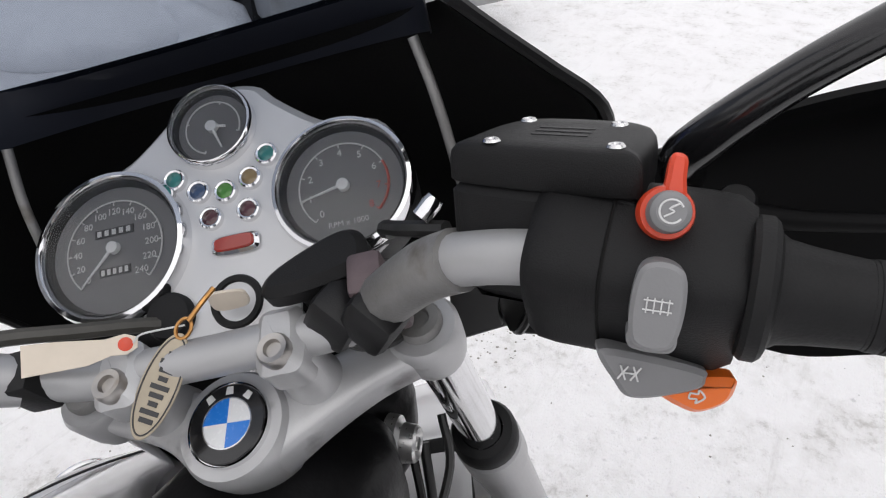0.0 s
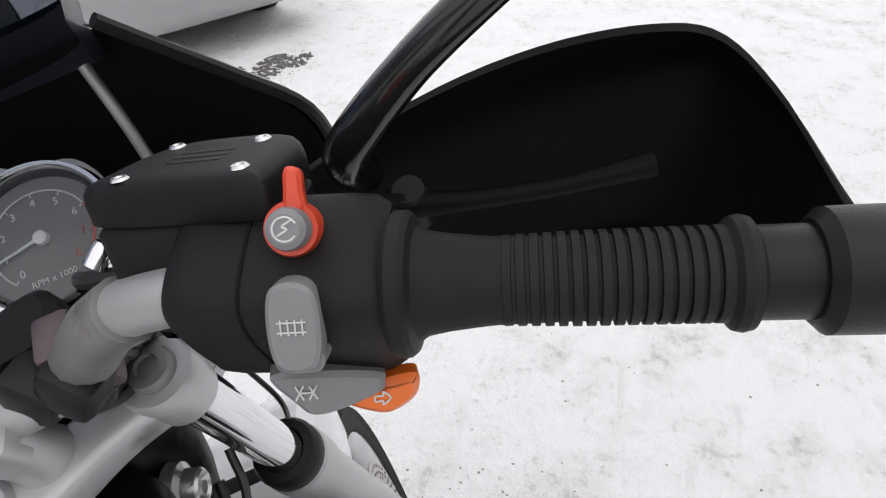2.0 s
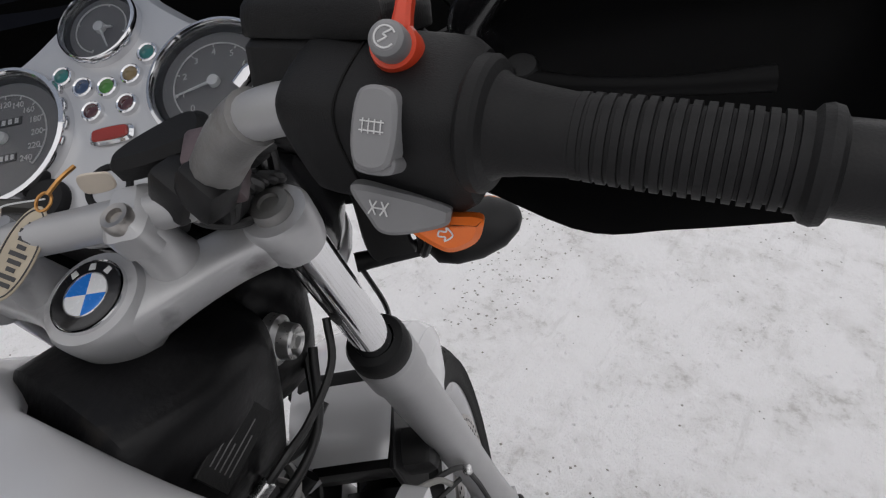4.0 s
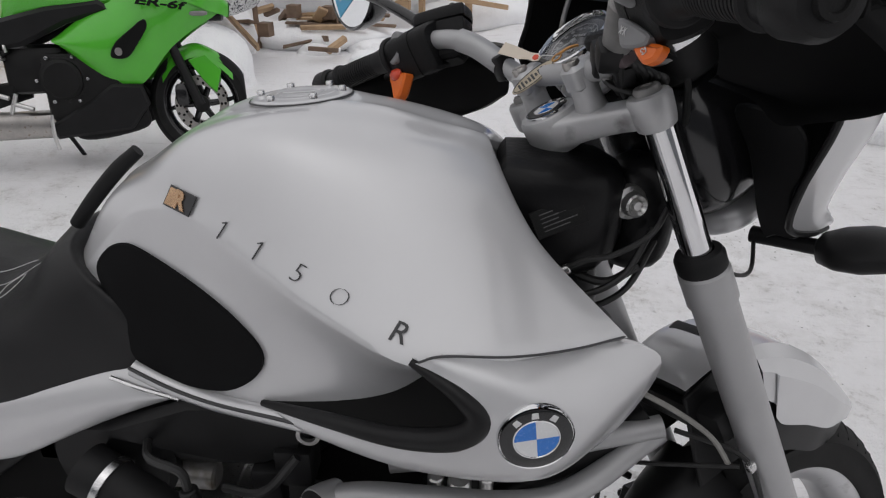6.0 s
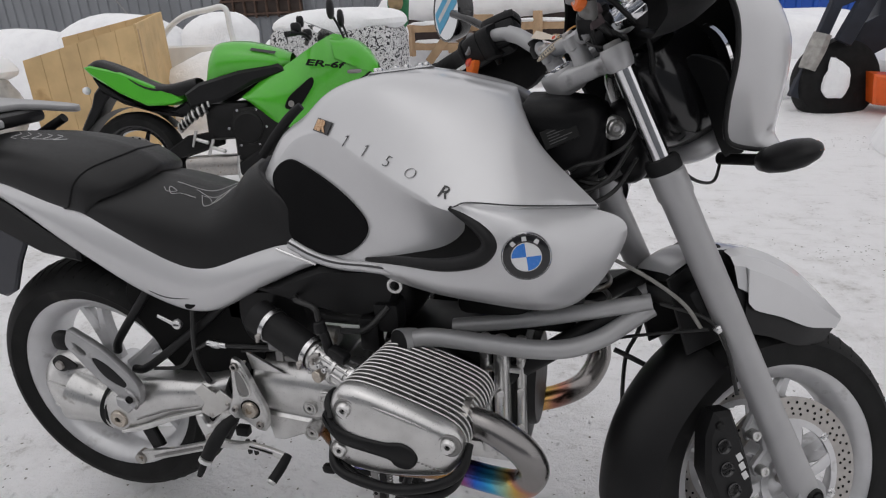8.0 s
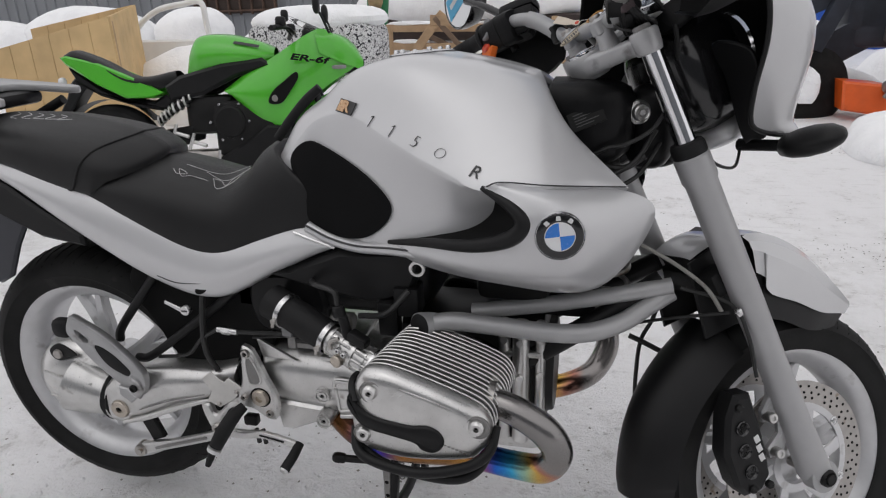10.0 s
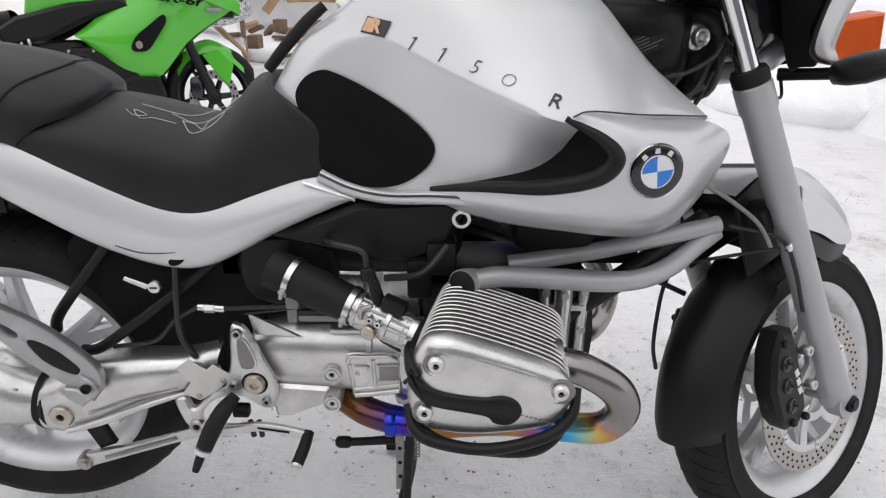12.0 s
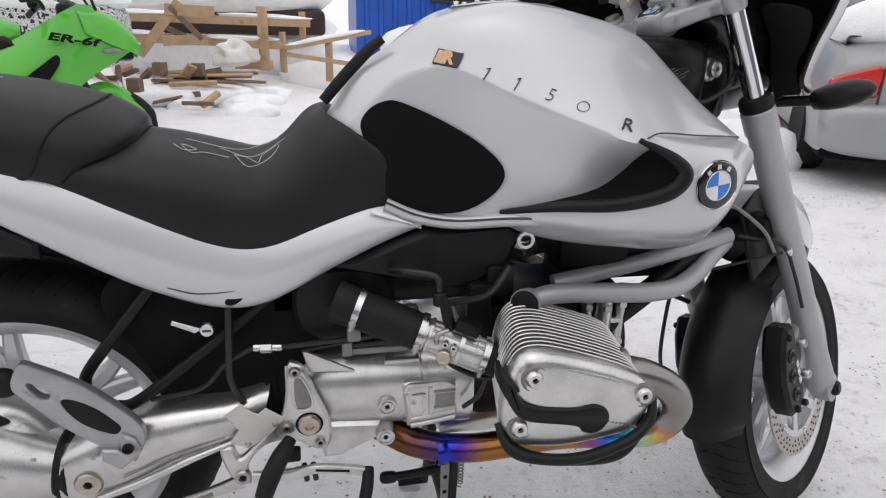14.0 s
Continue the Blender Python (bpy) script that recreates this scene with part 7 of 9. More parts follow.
both("swingarm_pivot", lathe([(0.0, 0.003), (0.007, 0.003), (0.008, 0.008), (0.0165, 0.008), (0.018, 0.005), (0.0195, 0.002), (0.0195, -0.002)], (0.467, -0.156, 0.414), (0, -1, 0), 30, False), BRASS_STEEL, label="steel pivot bolt")
both("pivot_gap", lathe([(0.0195, 0.0006), (0.0228, 0.0006), (0.0228, -0.002)], (0.467, -0.156, 0.414), (0, -1, 0), 30, False), LINER)
peg = tube([(0.436, -0.172, 0.400), (0.420, -0.195, 0.385), (0.402, -0.210, 0.356), (0.390, -0.226, 0.330)], [0.010, 0.0150, 0.0160, 0.0140], 16, 16)
both("footrest", peg, RUBBER, label="black rubber footrest")
both("footrest_collar", tube([(0.389, -0.227, 0.328), (0.386, -0.230, 0.322)], [0.0150, 0.0145], 16, 3), PRINT)
both("footrest_tip", tube([(0.385, -0.231, 0.320), (0.379, -0.237, 0.304), (0.375, -0.241, 0.293)], [0.0080, 0.0075, 0.0055], 12, 6), RUBBER)
both("brake_pedal", beam([(0.372, -0.172, 0.330), (0.430, -0.180, 0.335), (0.480, -0.187, 0.346), (0.545, -0.192, 0.338), (0.566, -0.195, 0.330)], [0.0065, 0.0060, 0.0055, 0.0055, 0.0060], [0.010, 0.009, 0.008, 0.008, 0.008], (0, 0, 1), 30), CAST, label="cast foot pedal")
both("pedal_slot", beam([(0.474, -0.1925, 0.347), (0.530, -0.1975, 0.342)], [0.0012, 0.0012], [0.0016, 0.0016], (0, 0, 1), 4), LINER)
both("pedal_pad", tube([(0.562, -0.190, 0.338), (0.558, -0.215, 0.326), (0.550, -0.242, 0.312)], [0.0095, 0.0105, 0.0105], 12, 8), RUBBER)
both("pedal_pad_end", rod((0.550, -0.242, 0.312), (0.549, -0.247, 0.310), 0.0095, 0.008, 14), CAST)
for x in (0.455, 0.470):
    both("pedal_stop", rod((x, -0.170, 0.345), (x + 0.004, -0.172, 0.312), 0.0048), CABLE)
both("stop_switch", block((0.030, 0.020, 0.022), (0.435, -0.150, 0.352), 0.004), BLACK)

# swing arm with final drive
ARM = [(0.395, 0.425, 0.046, -0.085), (0.330, 0.412, 0.043, -0.100), (0.265, 0.402, 0.052, -0.108), (0.200, 0.382, 0.066, -0.112), (0.150, 0.366, 0.074, -0.112), (0.105, 0.352, 0.066, -0.110), (0.072, 0.346, 0.056, -0.106)]
rows = []
for f in range(28):
    q = [float(np.interp(f / 27 * 6, range(7), [r_[k] for r_ in ARM])) for k in range(4)]
    rows.append([(q[0] + 0.010 * math.sin(t), q[3] + 0.052 * math.copysign(abs(math.cos(t)) ** 0.7, math.cos(t)), q[1] + q[2] * math.copysign(abs(math.sin(t)) ** 0.8, math.sin(t))) for t in [2 * math.pi * k / 30 for k in range(30)]])
sw = part("swing_arm", grid(rows, True, False, True), CAST, bike, "cast shaft-drive swing arm", 60)
part("arm_rib", tube([(0.345, -0.148, 0.388), (0.265, -0.161, 0.366), (0.190, -0.166, 0.336), (0.120, -0.164, 0.312)], [0.004, 0.0065, 0.0070, 0.005], 10, 26), CAST, sw)
part("arm_seam", tube([(0.330, -0.151, 0.400), (0.250, -0.1625, 0.382), (0.170, -0.1665, 0.352)], 0.0012, 6, 22), GREYMETAL, sw)
part("final_drive", join(moved(lathe([(0.0, 0.046), (0.030, 0.046), (0.062, 0.040), (0.092, 0.020), (0.104, -0.012), (0.102, -0.040), (0.06, -0.06)], n=48, cap=False), axes((-0.035, -0.098, 0.375), (1, 0, 0), (0, 0, 1), (0, -1, 0))), tube([(0.068, -0.106, 0.348), (0.03, -0.104, 0.356), (-0.02, -0.10, 0.370)], [0.054, 0.064, 0.080], 24, 12)), CAST, bike, "cast final drive housing", 50)
both_rib = [tube([(0.045, -0.152, z), (-0.02, -0.152, z + 0.004), (-0.09, -0.138, z + 0.012)], 0.0030, 8, 16) for z in (0.330, 0.352, 0.392)]
part("drive_rib", join(*both_rib), CAST, bike)
boot_rows = []
for f, g in ((0.0, 0.96), (0.25, 1.06), (0.5, 0.99), (0.75, 1.07), (1.0, 0.97)):
    x0 = 0.086 - 0.030 * f
    boot_rows.append([(x0 + 0.006 * math.sin(t) + 0.022 * math.sin(t) ** 2 * (1 if math.sin(t) < 0 else 0.3), -0.107 + 0.052 * g * math.cos(t), 0.346 + 0.060 * g * math.sin(t)) for t in [2 * math.pi * k / 32 for k in range(32)]])
part("drive_boot", grid(boot_rows, True), RUBBER, bike, "black rubber drive boot", 60)
part("pivot_boss", lathe([(0.030, -0.030), (0.029, 0.0), (0.027, 0.004), (0.0, 0.004)], (0.117, -0.156, 0.345), (0, -1, 0), 30, False), CAST, bike)
part("drive_pivot", lathe([(0.0, 0.004), (0.006, 0.004), (0.007, 0.009), (0.019, 0.009), (0.022, 0.005), (0.022, -0.004)], (0.117, -0.160, 0.345), (0, -1, 0), 28, False), BRASS_STEEL, bike, "steel pivot bolt")
part("pivot_socket", lathe([(0.0, 0.0046), (0.0062, 0.0046), (0.0066, 0.004)], (0.117, -0.160, 0.345), (0, -1, 0), 6, False), LINER, bike)
part("filler_recess", moved(slab(rounded([(-0.050, 0.470), (-0.020, 0.486), (0.018, 0.462), (-0.005, 0.452), (-0.030, 0.442), (-0.048, 0.450)], 30), 0, 0.004, 0.001), rightside(-0.143)), DARKMETAL, bike, "black filler recess")
part("filler_plug", lathe([(0.0, 0.006), (0.010, 0.006), (0.012, 0.0)], (-0.030, -0.146, 0.460), (0, -1, 0), 18, False), STEEL, bike)
part("torque_strut", beam([(0.345, -0.118, 0.283), (0.312, -0.118, 0.270), (0.215, -0.116, 0.235), (0.108, -0.114, 0.202)], [0.008, 0.007, 0.007, 0.009], [0.014, 0.011, 0.0105, 0.015], (0, 0, 1), 26), CAST, bike, "cast torque strut")
part("strut_groove", beam([(0.295, -0.1262, 0.265), (0.150, -0.1242, 0.214)], [0.0009, 0.0009], [0.0035, 0.0035], (0, 0, 1), 6), GREYMETAL, bike)
part("strut_bolt", lathe([(0.0, 0.016), (0.006, 0.016), (0.007, 0.012), (0.014, 0.013), (0.016, 0.004), (0.016, -0.012)], (0.108, -0.116, 0.202), (0, -1, 0), 22, False), STEEL, bike)
part("strut_lug", moved(slab([(0.100, 0.300), (0.140, 0.300), (0.165, 0.232), (0.132, 0.218)], -0.008, 0.008, 0.003), rightside(-0.098)), DARKMETAL, bike)
part("guard_plate", moved(slab([(0.333, 0.443), (0.357, 0.462), (0.376, 0.446), (0.386, 0.441), (0.398, 0.452), (0.425, 0.431), (0.417, 0.408), (0.366, 0.376), (0.338, 0.390), (0.353, 0.413)], 0, 0.004, 0.0012), rightside(-0.152)), GUARDPLATE, bike, "pale bare metal heel guard")
for x, z in ((0.366, 0.386), (0.412, 0.420)):
    part("guard_rivet", lathe([(0.0, 0.004), (0.004, 0.003), (0.0055, 0.0)], (x, -0.156, z), (0, -1, 0), 14, False), STEEL, bike)
part("shock_spring", tube([(0.20 + 0.030 * math.cos(t) + 0.0030 * t, 0.030 * math.sin(t), 0.45 + 0.0065 * t) for t in [i * 0.7 for i in range(50)]], 0.006, 7, 180), DARKMETAL, bike, "black coil spring")
# added dark sheet: covers the tyre and pale parts behind the tubes
part("inner_panel", moved(slab(rounded([(0.170, 0.66), (0.27, 0.72), (0.47, 0.70), (0.465, 0.455), (0.30, 0.440), (0.235, 0.470), (0.205, 0.53), (0.165, 0.60)], 60), 0, 0.012, 0.004), rightside(-0.088)), LINER, bike, "matt black filler panel inside the rear frame")
# pillion peg carriers: cast frames with two openings and the folded peg between the bars
CARRIER = [(0.061, 0.572), (0.068, 0.576), (0.085, 0.567), (0.114, 0.551), (0.144, 0.530), (0.181, 0.495), (0.205, 0.467), (0.213, 0.450), (0.212, 0.428), (0.199, 0.404), (0.175, 0.419), (0.151, 0.432), (0.118, 0.460), (0.095, 0.483), (0.068, 0.517), (0.050, 0.542)]
CARRIER_HOLES = ([(0.066, 0.547), (0.074, 0.550), (0.098, 0.532), (0.096, 0.518), (0.080, 0.520), (0.068, 0.536)],
                 [(0.106, 0.510), (0.118, 0.519), (0.147, 0.505), (0.172, 0.481), (0.188, 0.460), (0.178, 0.446), (0.158, 0.452), (0.124, 0.478)])
for s in (-1, 1):
    m = axes((0, s * 0.176, 0), (1, 0, 0), (0, 0, 1), (0, s, 0))
    y_ = s * 0.176
    carrier = part("pillion_peg_bracket", moved(plate(rounded(CARRIER, 80), [rounded(h, 30) for h in CARRIER_HOLES], 0.009, 0.003), m), FOOTCAST, bike, "cast pillion footrest bracket with two openings", 40)
    part("hinge_block", moved(slab([(0.186, 0.452), (0.204, 0.440), (0.212, 0.418), (0.200, 0.398), (0.180, 0.410)], 0.004, 0.017, 0.003), m), FOOTCAST, carrier)
    part("pillion_peg", beam([(0.104, y_ - s * 0.004, 0.513), (0.146, y_ - s * 0.002, 0.482), (0.184, y_ - s * 0.002, 0.454)], [0.010, 0.012, 0.010], [0.013, 0.020, 0.013], (0, 0, 1), 12), RUBBER, carrier, "folded black pillion footrest")
    part("peg_hinge", moved(slab([(0.155, 0.427), (0.177, 0.424), (0.197, 0.402), (0.178, 0.387), (0.153, 0.406)], 0.002, 0.018, 0.003), m), FOOTCAST, carrier)
    part("peg_screw", moved(lathe([(0.0, 0.003), (0.005, 0.003), (0.006, 0.006), (0.0085, 0.005), (0.009, 0.0)], (0.193, 0.426, 0.016), (0, 0, 1), 16, False), m), DARKMETAL, carrier)
    part("carrier_knob", moved(blob((0.045, 0.045, 0.03), (0.030, 0.545, -0.004), 14, 3), m), RUBBER, carrier)

# centre stand
for s in (-1, 1):
    st = part("centre_stand_leg", join(beam([(0.733, s * 0.092, 0.280), (0.728, s * 0.110, 0.16), (0.722, s * 0.150, 0.012)], [0.009, 0.008, 0.008], [0.014, 0.012, 0.011], (0, s, 0), 14), tube([(0.722, s * 0.150, 0.014), (0.66, s * 0.155, 0.009)], 0.011, 10, 4)), BLACK, bike, "black centre stand leg")
    part("stand_pivot", moved(slab([(0.705, 0.265), (0.722, 0.265), (0.722, 0.19), (0.716, 0.13), (0.704, 0.13), (0.706, 0.19)], 0, 0.006, 0.002), axes((0, s * 0.106, 0), (1, 0, 0), (0, 0, 1), (0, s, 0))), GREYMETAL, st)
    for z in (0.235, 0.200, 0.165):
        part("pivot_hole", lathe([(0.0, 0.0008), (0.0042, 0.0008), (0.0045, 0.0)], (0.7135, s * 0.112, z), (0, s, 0), 14, False), LINER, st)
part("stand_lever", join(tube([(0.715, -0.098, 0.246), (0.66, -0.10, 0.242), (0.615, -0.105, 0.243)], [0.010, 0.008, 0.008], 10, 18), blob((0.034, 0.02, 0.022), (0.606, -0.106, 0.244), 14, 3)), DARKMETAL, bike, "black stand lever")
part("stand_bar", tube([(0.72, -0.12, 0.12), (0.73, 0.0, 0.11), (0.72, 0.12, 0.12)], 0.011, 10, 12), BLACK, bike)
part("stand_spring", tube([(0.745 + 0.006 * math.cos(t), -0.102 + 0.006 * math.sin(t), 0.27 - 0.0012 * t) for t in [i * 0.8 for i in range(70)]], 0.0016, 5, 180), GREYMETAL, bike)
part("side_stand", tube([(0.72, 0.10, 0.26), (0.62, 0.115, 0.24), (0.52, 0.125, 0.22)], [0.012, 0.011, 0.013], 10, 12), BLACK, bike, "folded black side stand")

# ---- tags hanging at the key ----
key_tag = thing("key_tag", "oval laminated key tag hanging from the ignition key", "tag")
KT = S @ face_frame((0.0136, 0.0319, 0.0319), (-0.42, -0.30, 0.86), (0.805, -0.514, 0.297))
part("tag_body", moved(slab([(0.0108 * math.cos(a), 0.031 * math.sin(a)) for a in [2 * math.pi * k / 40 for k in range(40)]], -0.001, 0.0012, 0.0006), KT), TAGWOOD, key_tag)
part("tag_border", moved(tube([(0.0094 * math.cos(a), 0.0285 * math.sin(a), 0.0014) for a in [2 * math.pi * k / 30 for k in range(30)]], 0.0005, 5, 60, closed=True), KT), INK, key_tag)
for k in range(9):
    part("print_bar", moved(block((0.008 + 0.003 * math.sin(k * 2.1), 0.0028, 0.0005), (0.0006, -0.020 + 0.0048 * k, 0.0015), 0.0001, 1), KT), INK, key_tag)
part("key_ring", moved(tube([(0.004 * math.cos(a), 0.034 + 0.006 * math.sin(a), 0.001) for a in [2 * math.pi * k / 12 for k in range(12)]], 0.0011, 6, 40, closed=True), KT), BRASS, key_tag, "worn brass key ring")
part("chain_link", steer(tube([(0.044, 0.010, 0.044), (0.052, 0.002, 0.046), (0.062, -0.004, 0.044)], 0.0016, 6, 10)), BRASS, key_tag)
paper_tag = thing("paper_tag", "folded off-white paper tag with a red spot on the bar", "tag")
PT = S @ axes(V(0.0320, 0.0660, 0.0563), V(0.1971, -0.8735, -0.4452), V(0.9123, -0.0028, 0.4094), V(-0.3588, -0.4869, 0.7963))
part("paper", moved(slab([(-0.030, -0.009), (0.002, -0.0085), (0.014, -0.0052), (0.022, -0.006), (0.028, -0.003), (0.029, 0.003), (0.022, 0.006), (0.012, 0.0045), (-0.012, 0.0075), (-0.029, 0.0085)], 0, 0.0008, 0.0003), PT), TAGWHITE, paper_tag)
part("red_spot", moved(lathe([(0.0, 0.0014), (0.0032, 0.0012), (0.0040, 0.0008)], (0.022, 0.0, 0), (0, 0, 1), 18, False), PT), RED, paper_tag)
part("string", tube([tuple(PT @ V(0.026, 0.0, 0.001)), tuple(PT @ V(0.032, 0.004, 0.003)), tuple(KT @ V(0.0, 0.036, 0.001))], 0.0006, 5, 12), PRINT, paper_tag)

# ---- the green motorcycle behind ----
GREEN = surface("green_paint", (0.075, 0.44, 0.025), 0.28, 0.0, 0.5, 700, 5, 0.05, 0.01, 0.05)
WOOD = surface("raw_pine", (0.44, 0.30, 0.18), 0.75, 0, 0, 120, 7, 0.22, 0.25, 0.08, (0.28, 0.18, 0.10), dirty=0.0)
OLDWOOD = surface("weathered_wood", (0.17, 0.115, 0.08), 0.8, 0, 0, 120, 9, 0.30, 0.3, 0.08)
PLY = surface("plywood_sheet", (0.60, 0.42, 0.21), 0.65, 0, 0, 60, 3.5, 0.16, 0.08, 0.08, (0.40, 0.24, 0.10))
YG = 2.93
green = thing("sport_motorcycle", "bright green faired motorcycle standing in the snow", "motorcycle")


def gside(y):
    return axes((0, y, 0), (1, 0, 0), (0, 0, 1), (0, -1, 0))


def gboth(name, outline, material, depth, at, bevel=0.01, smooth=0, label=""):
    for s in (-1, 1):
        sh = moved(slab(spline(outline, smooth, True) if smooth else outline, 0, depth, bevel), axes((0, YG + s * at, 0), (1, 0, 0), (0, 0, 1), (0, s, 0)))
        part(name, sh, material, green, label)


for nm, x, r, w_ in (("rear_wheel", -1.925, 0.305, 0.160), ("front_wheel", -0.560, 0.300, 0.120)):
    m = Matrix.Translation((x, YG, r))
    t, rim = wheel_shapes(r, w_, w_ * 0.74)
    hub = part(nm, moved(lathe([(0.03, -0.06), (0.045, -0.05), (0.045, 0.05), (0.03, 0.06)], axis=(0, 1, 0), n=24), m), DARKMETAL, green, "black spoked sport wheel")
    part("tyre", moved(t, m), TYRE, hub)
    part("rim", moved(rim, m), GLOSSBLACK, hub)
    for k in range(6):
        part("spoke", moved(spoke(0.036, 0.192, 0.018, 0.010, 0.014, 0.12), m @ Matrix.Rotation(math.pi * k / 3, 4, "Y")), GLOSSBLACK, hub)
    for y in ((-0.07, 0.07) if nm == "front_wheel" else (-0.08,)):
        d = part("brake_disc", moved(disc_shape(0.150, 0.105, y, 0.0025), m), STEEL, hub, "petal brake disc")
        holes = [lathe([(0.0, 0.004), (0.008, 0.004), (0.008, -0.004), (0.0, -0.004)], (q * math.cos(a), y, q * math.sin(a)), (0, 1, 0), 8, False) for q, c in ((0.139, 20), (0.118, 14)) for a in [2 * math.pi * k / c for k in range(c)]]
        part("drill_hole", moved(join(*holes), m), LINER, d)
for s in (-1, 1):
    part("fork_leg", tube([(-0.560, YG + s * 0.10, 0.30), (-0.64, YG + s * 0.10, 0.52), (-0.76, YG + s * 0.10, 0.86)], [0.030, 0.028, 0.022], 14, 8), BLACK, green, "black fork leg")
    part("fork_caliper", blob((0.08, 0.05, 0.12), (-0.655, YG + s * 0.085, 0.36), 14, 3.5), GLOSSBLACK, green)
gf = [(-0.36, 0.50), (-0.44, 0.575), (-0.56, 0.625), (-0.68, 0.585), (-0.76, 0.50)]
rows = []
for i, p in enumerate(spline([(a, 0, b) for a, b in gf], 22)):
    rows.append([(p[0], YG + 0.072 * q, p[2] - 0.075 * abs(q) ** 3) for q in [-1 + j / 6 for j in range(13)]])
part("front_mudguard", grid(rows), GREEN, green, "green front mudguard", 60)
gboth("mudguard_wing", [(-0.50, 0.565), (-0.42, 0.48), (-0.46, 0.36), (-0.52, 0.42), (-0.60, 0.54)], GREEN, 0.008, 0.075, 0.003)

# tank and side fairing
GT_ = [[(-1.53, 0.0, 0.80), (-1.53, 0.05, 0.79), (-1.52, 0.085, 0.765), (-1.51, 0.09, 0.74)],
       [(-1.49, 0.0, 0.93), (-1.49, 0.07, 0.915), (-1.48, 0.115, 0.86), (-1.48, 0.11, 0.75)],
       [(-1.42, 0.0, 1.005), (-1.42, 0.09, 0.985), (-1.41, 0.155, 0.89), (-1.41, 0.13, 0.77)],
       [(-1.24, 0.0, 1.005), (-1.24, 0.10, 0.98), (-1.23, 0.175, 0.89), (-1.23, 0.14, 0.78)],
       [(-1.05, 0.0, 0.960), (-1.05, 0.09, 0.945), (-1.04, 0.165, 0.87), (-1.04, 0.13, 0.79)],
       [(-0.94, 0.0, 0.920), (-0.94, 0.07, 0.905), (-0.94, 0.12, 0.86), (-0.94, 0.11, 0.80)]]
g_tank = part("fuel_tank", moved(whole_loft(GT_, 30, 17), Matrix.Translation((0, YG, 0))), GREEN, green, "green fuel tank with a dark maker's name", 60)
part("name_bar", moved(slab([(-0.085, -0.010), (0.085, -0.010), (0.092, 0.010), (-0.078, 0.010)], 0, 0.004, 0.001), axes((-1.12, YG - 0.150, 0.930), V(0.985, 0.02, -0.17), V(0.15, 0.55, 0.82), V(0.08, -0.84, 0.55))), INK, g_tank)


def fairing_half(s):
    """Side fairing: a bulged plate with a vent, seen from outside."""
    top = [(-1.30, 0.665), (-1.12, 0.770), (-0.95, 0.845), (-0.80, 0.925), (-0.62, 1.010), (-0.50, 0.955), (-0.40, 0.865)]
    bot = [(-1.27, 0.640), (-1.12, 0.500), (-1.00, 0.430), (-0.86, 0.430), (-0.68, 0.600), (-0.55, 0.690), (-0.40, 0.770)]
    out = [0.200, 0.225, 0.232, 0.228, 0.205, 0.165, 0.110]
    n = 26
    a, b, o = spline([(x, 0, z) for x, z in top], n), spline([(x, 0, z) for x, z in bot], n), spline([(q, 0, 0) for q in out], n)
    rows = []
    for i in range(n):
        row = []
        for j in range(11):
            f = j / 10
            p = a[i] * (1 - f) + b[i] * f
            y = o[i][0] * (1 - 0.28 * (2 * f - 0.9) ** 2) - (0.05 * (1 - f) if i > 14 else 0.02 * (1 - f))
            row.append((p[0], YG + s * y, p[2]))
        rows.append(row)
    return grid(rows)


for s in (-1, 1):
    fp = part("side_fairing", fairing_half(s), GREEN, green, "green side fairing with dark lettering", 60)
    part("vent", moved(slab(rounded([(-0.985, 0.575), (-0.955, 0.640), (-0.87, 0.700), (-0.785, 0.752), (-0.772, 0.715), (-0.83, 0.640), (-0.90, 0.570)], 30), 0, 0.012, 0.004), axes((0, YG + s * 0.224, 0), (1, 0, 0), (0, 0, 1), (0, s, 0))), LINER, fp)
    part("vent_bolt", rod((-0.94, YG + s * 0.236, 0.60), (-0.94, YG + s * 0.242, 0.60), 0.020), STEEL, fp)
    x_ = V(0.960, 0.235, -0.150).normalized() if s < 0 else V(-0.960, 0.235, 0.150).normalized()
    n_ = V(0.22, s * 0.95, 0.20).normalized()
    x_ = (x_ - n_ * x_.dot(n_)).normalized()
    lettering("ER-6f", 0.052, axes((-0.690, YG + s * 0.226, 0.826), x_, n_.cross(x_), n_) @ Matrix.Diagonal((2.0, 1, 1, 1)), LINER, fp, depth=0.004, bold=0.0016, shear=0.2)
nose = [[(-0.66, 0.0, 1.00), (-0.66, 0.10, 0.99), (-0.64, 0.16, 0.95), (-0.62, 0.18, 0.86)], [(-0.50, 0.0, 0.985), (-0.50, 0.09, 0.965), (-0.48, 0.14, 0.90), (-0.48, 0.14, 0.80)], [(-0.40, 0.0, 0.92), (-0.40, 0.07, 0.90), (-0.39, 0.105, 0.85), (-0.39, 0.10, 0.77)], [(-0.34, 0.0, 0.83), (-0.34, 0.05, 0.82), (-0.34, 0.07, 0.80), (-0.35, 0.06, 0.75)]]
part("nose_fairing", moved(whole_loft(nose, 20, 17), Matrix.Translation((0, YG, 0))), GREEN, green, "green nose fairing", 60)
part("nose_chin", block((0.12, 0.16, 0.04), (-0.44, YG, 0.755), 0.015), BLACK, green)
CLEAR = clear_glass()
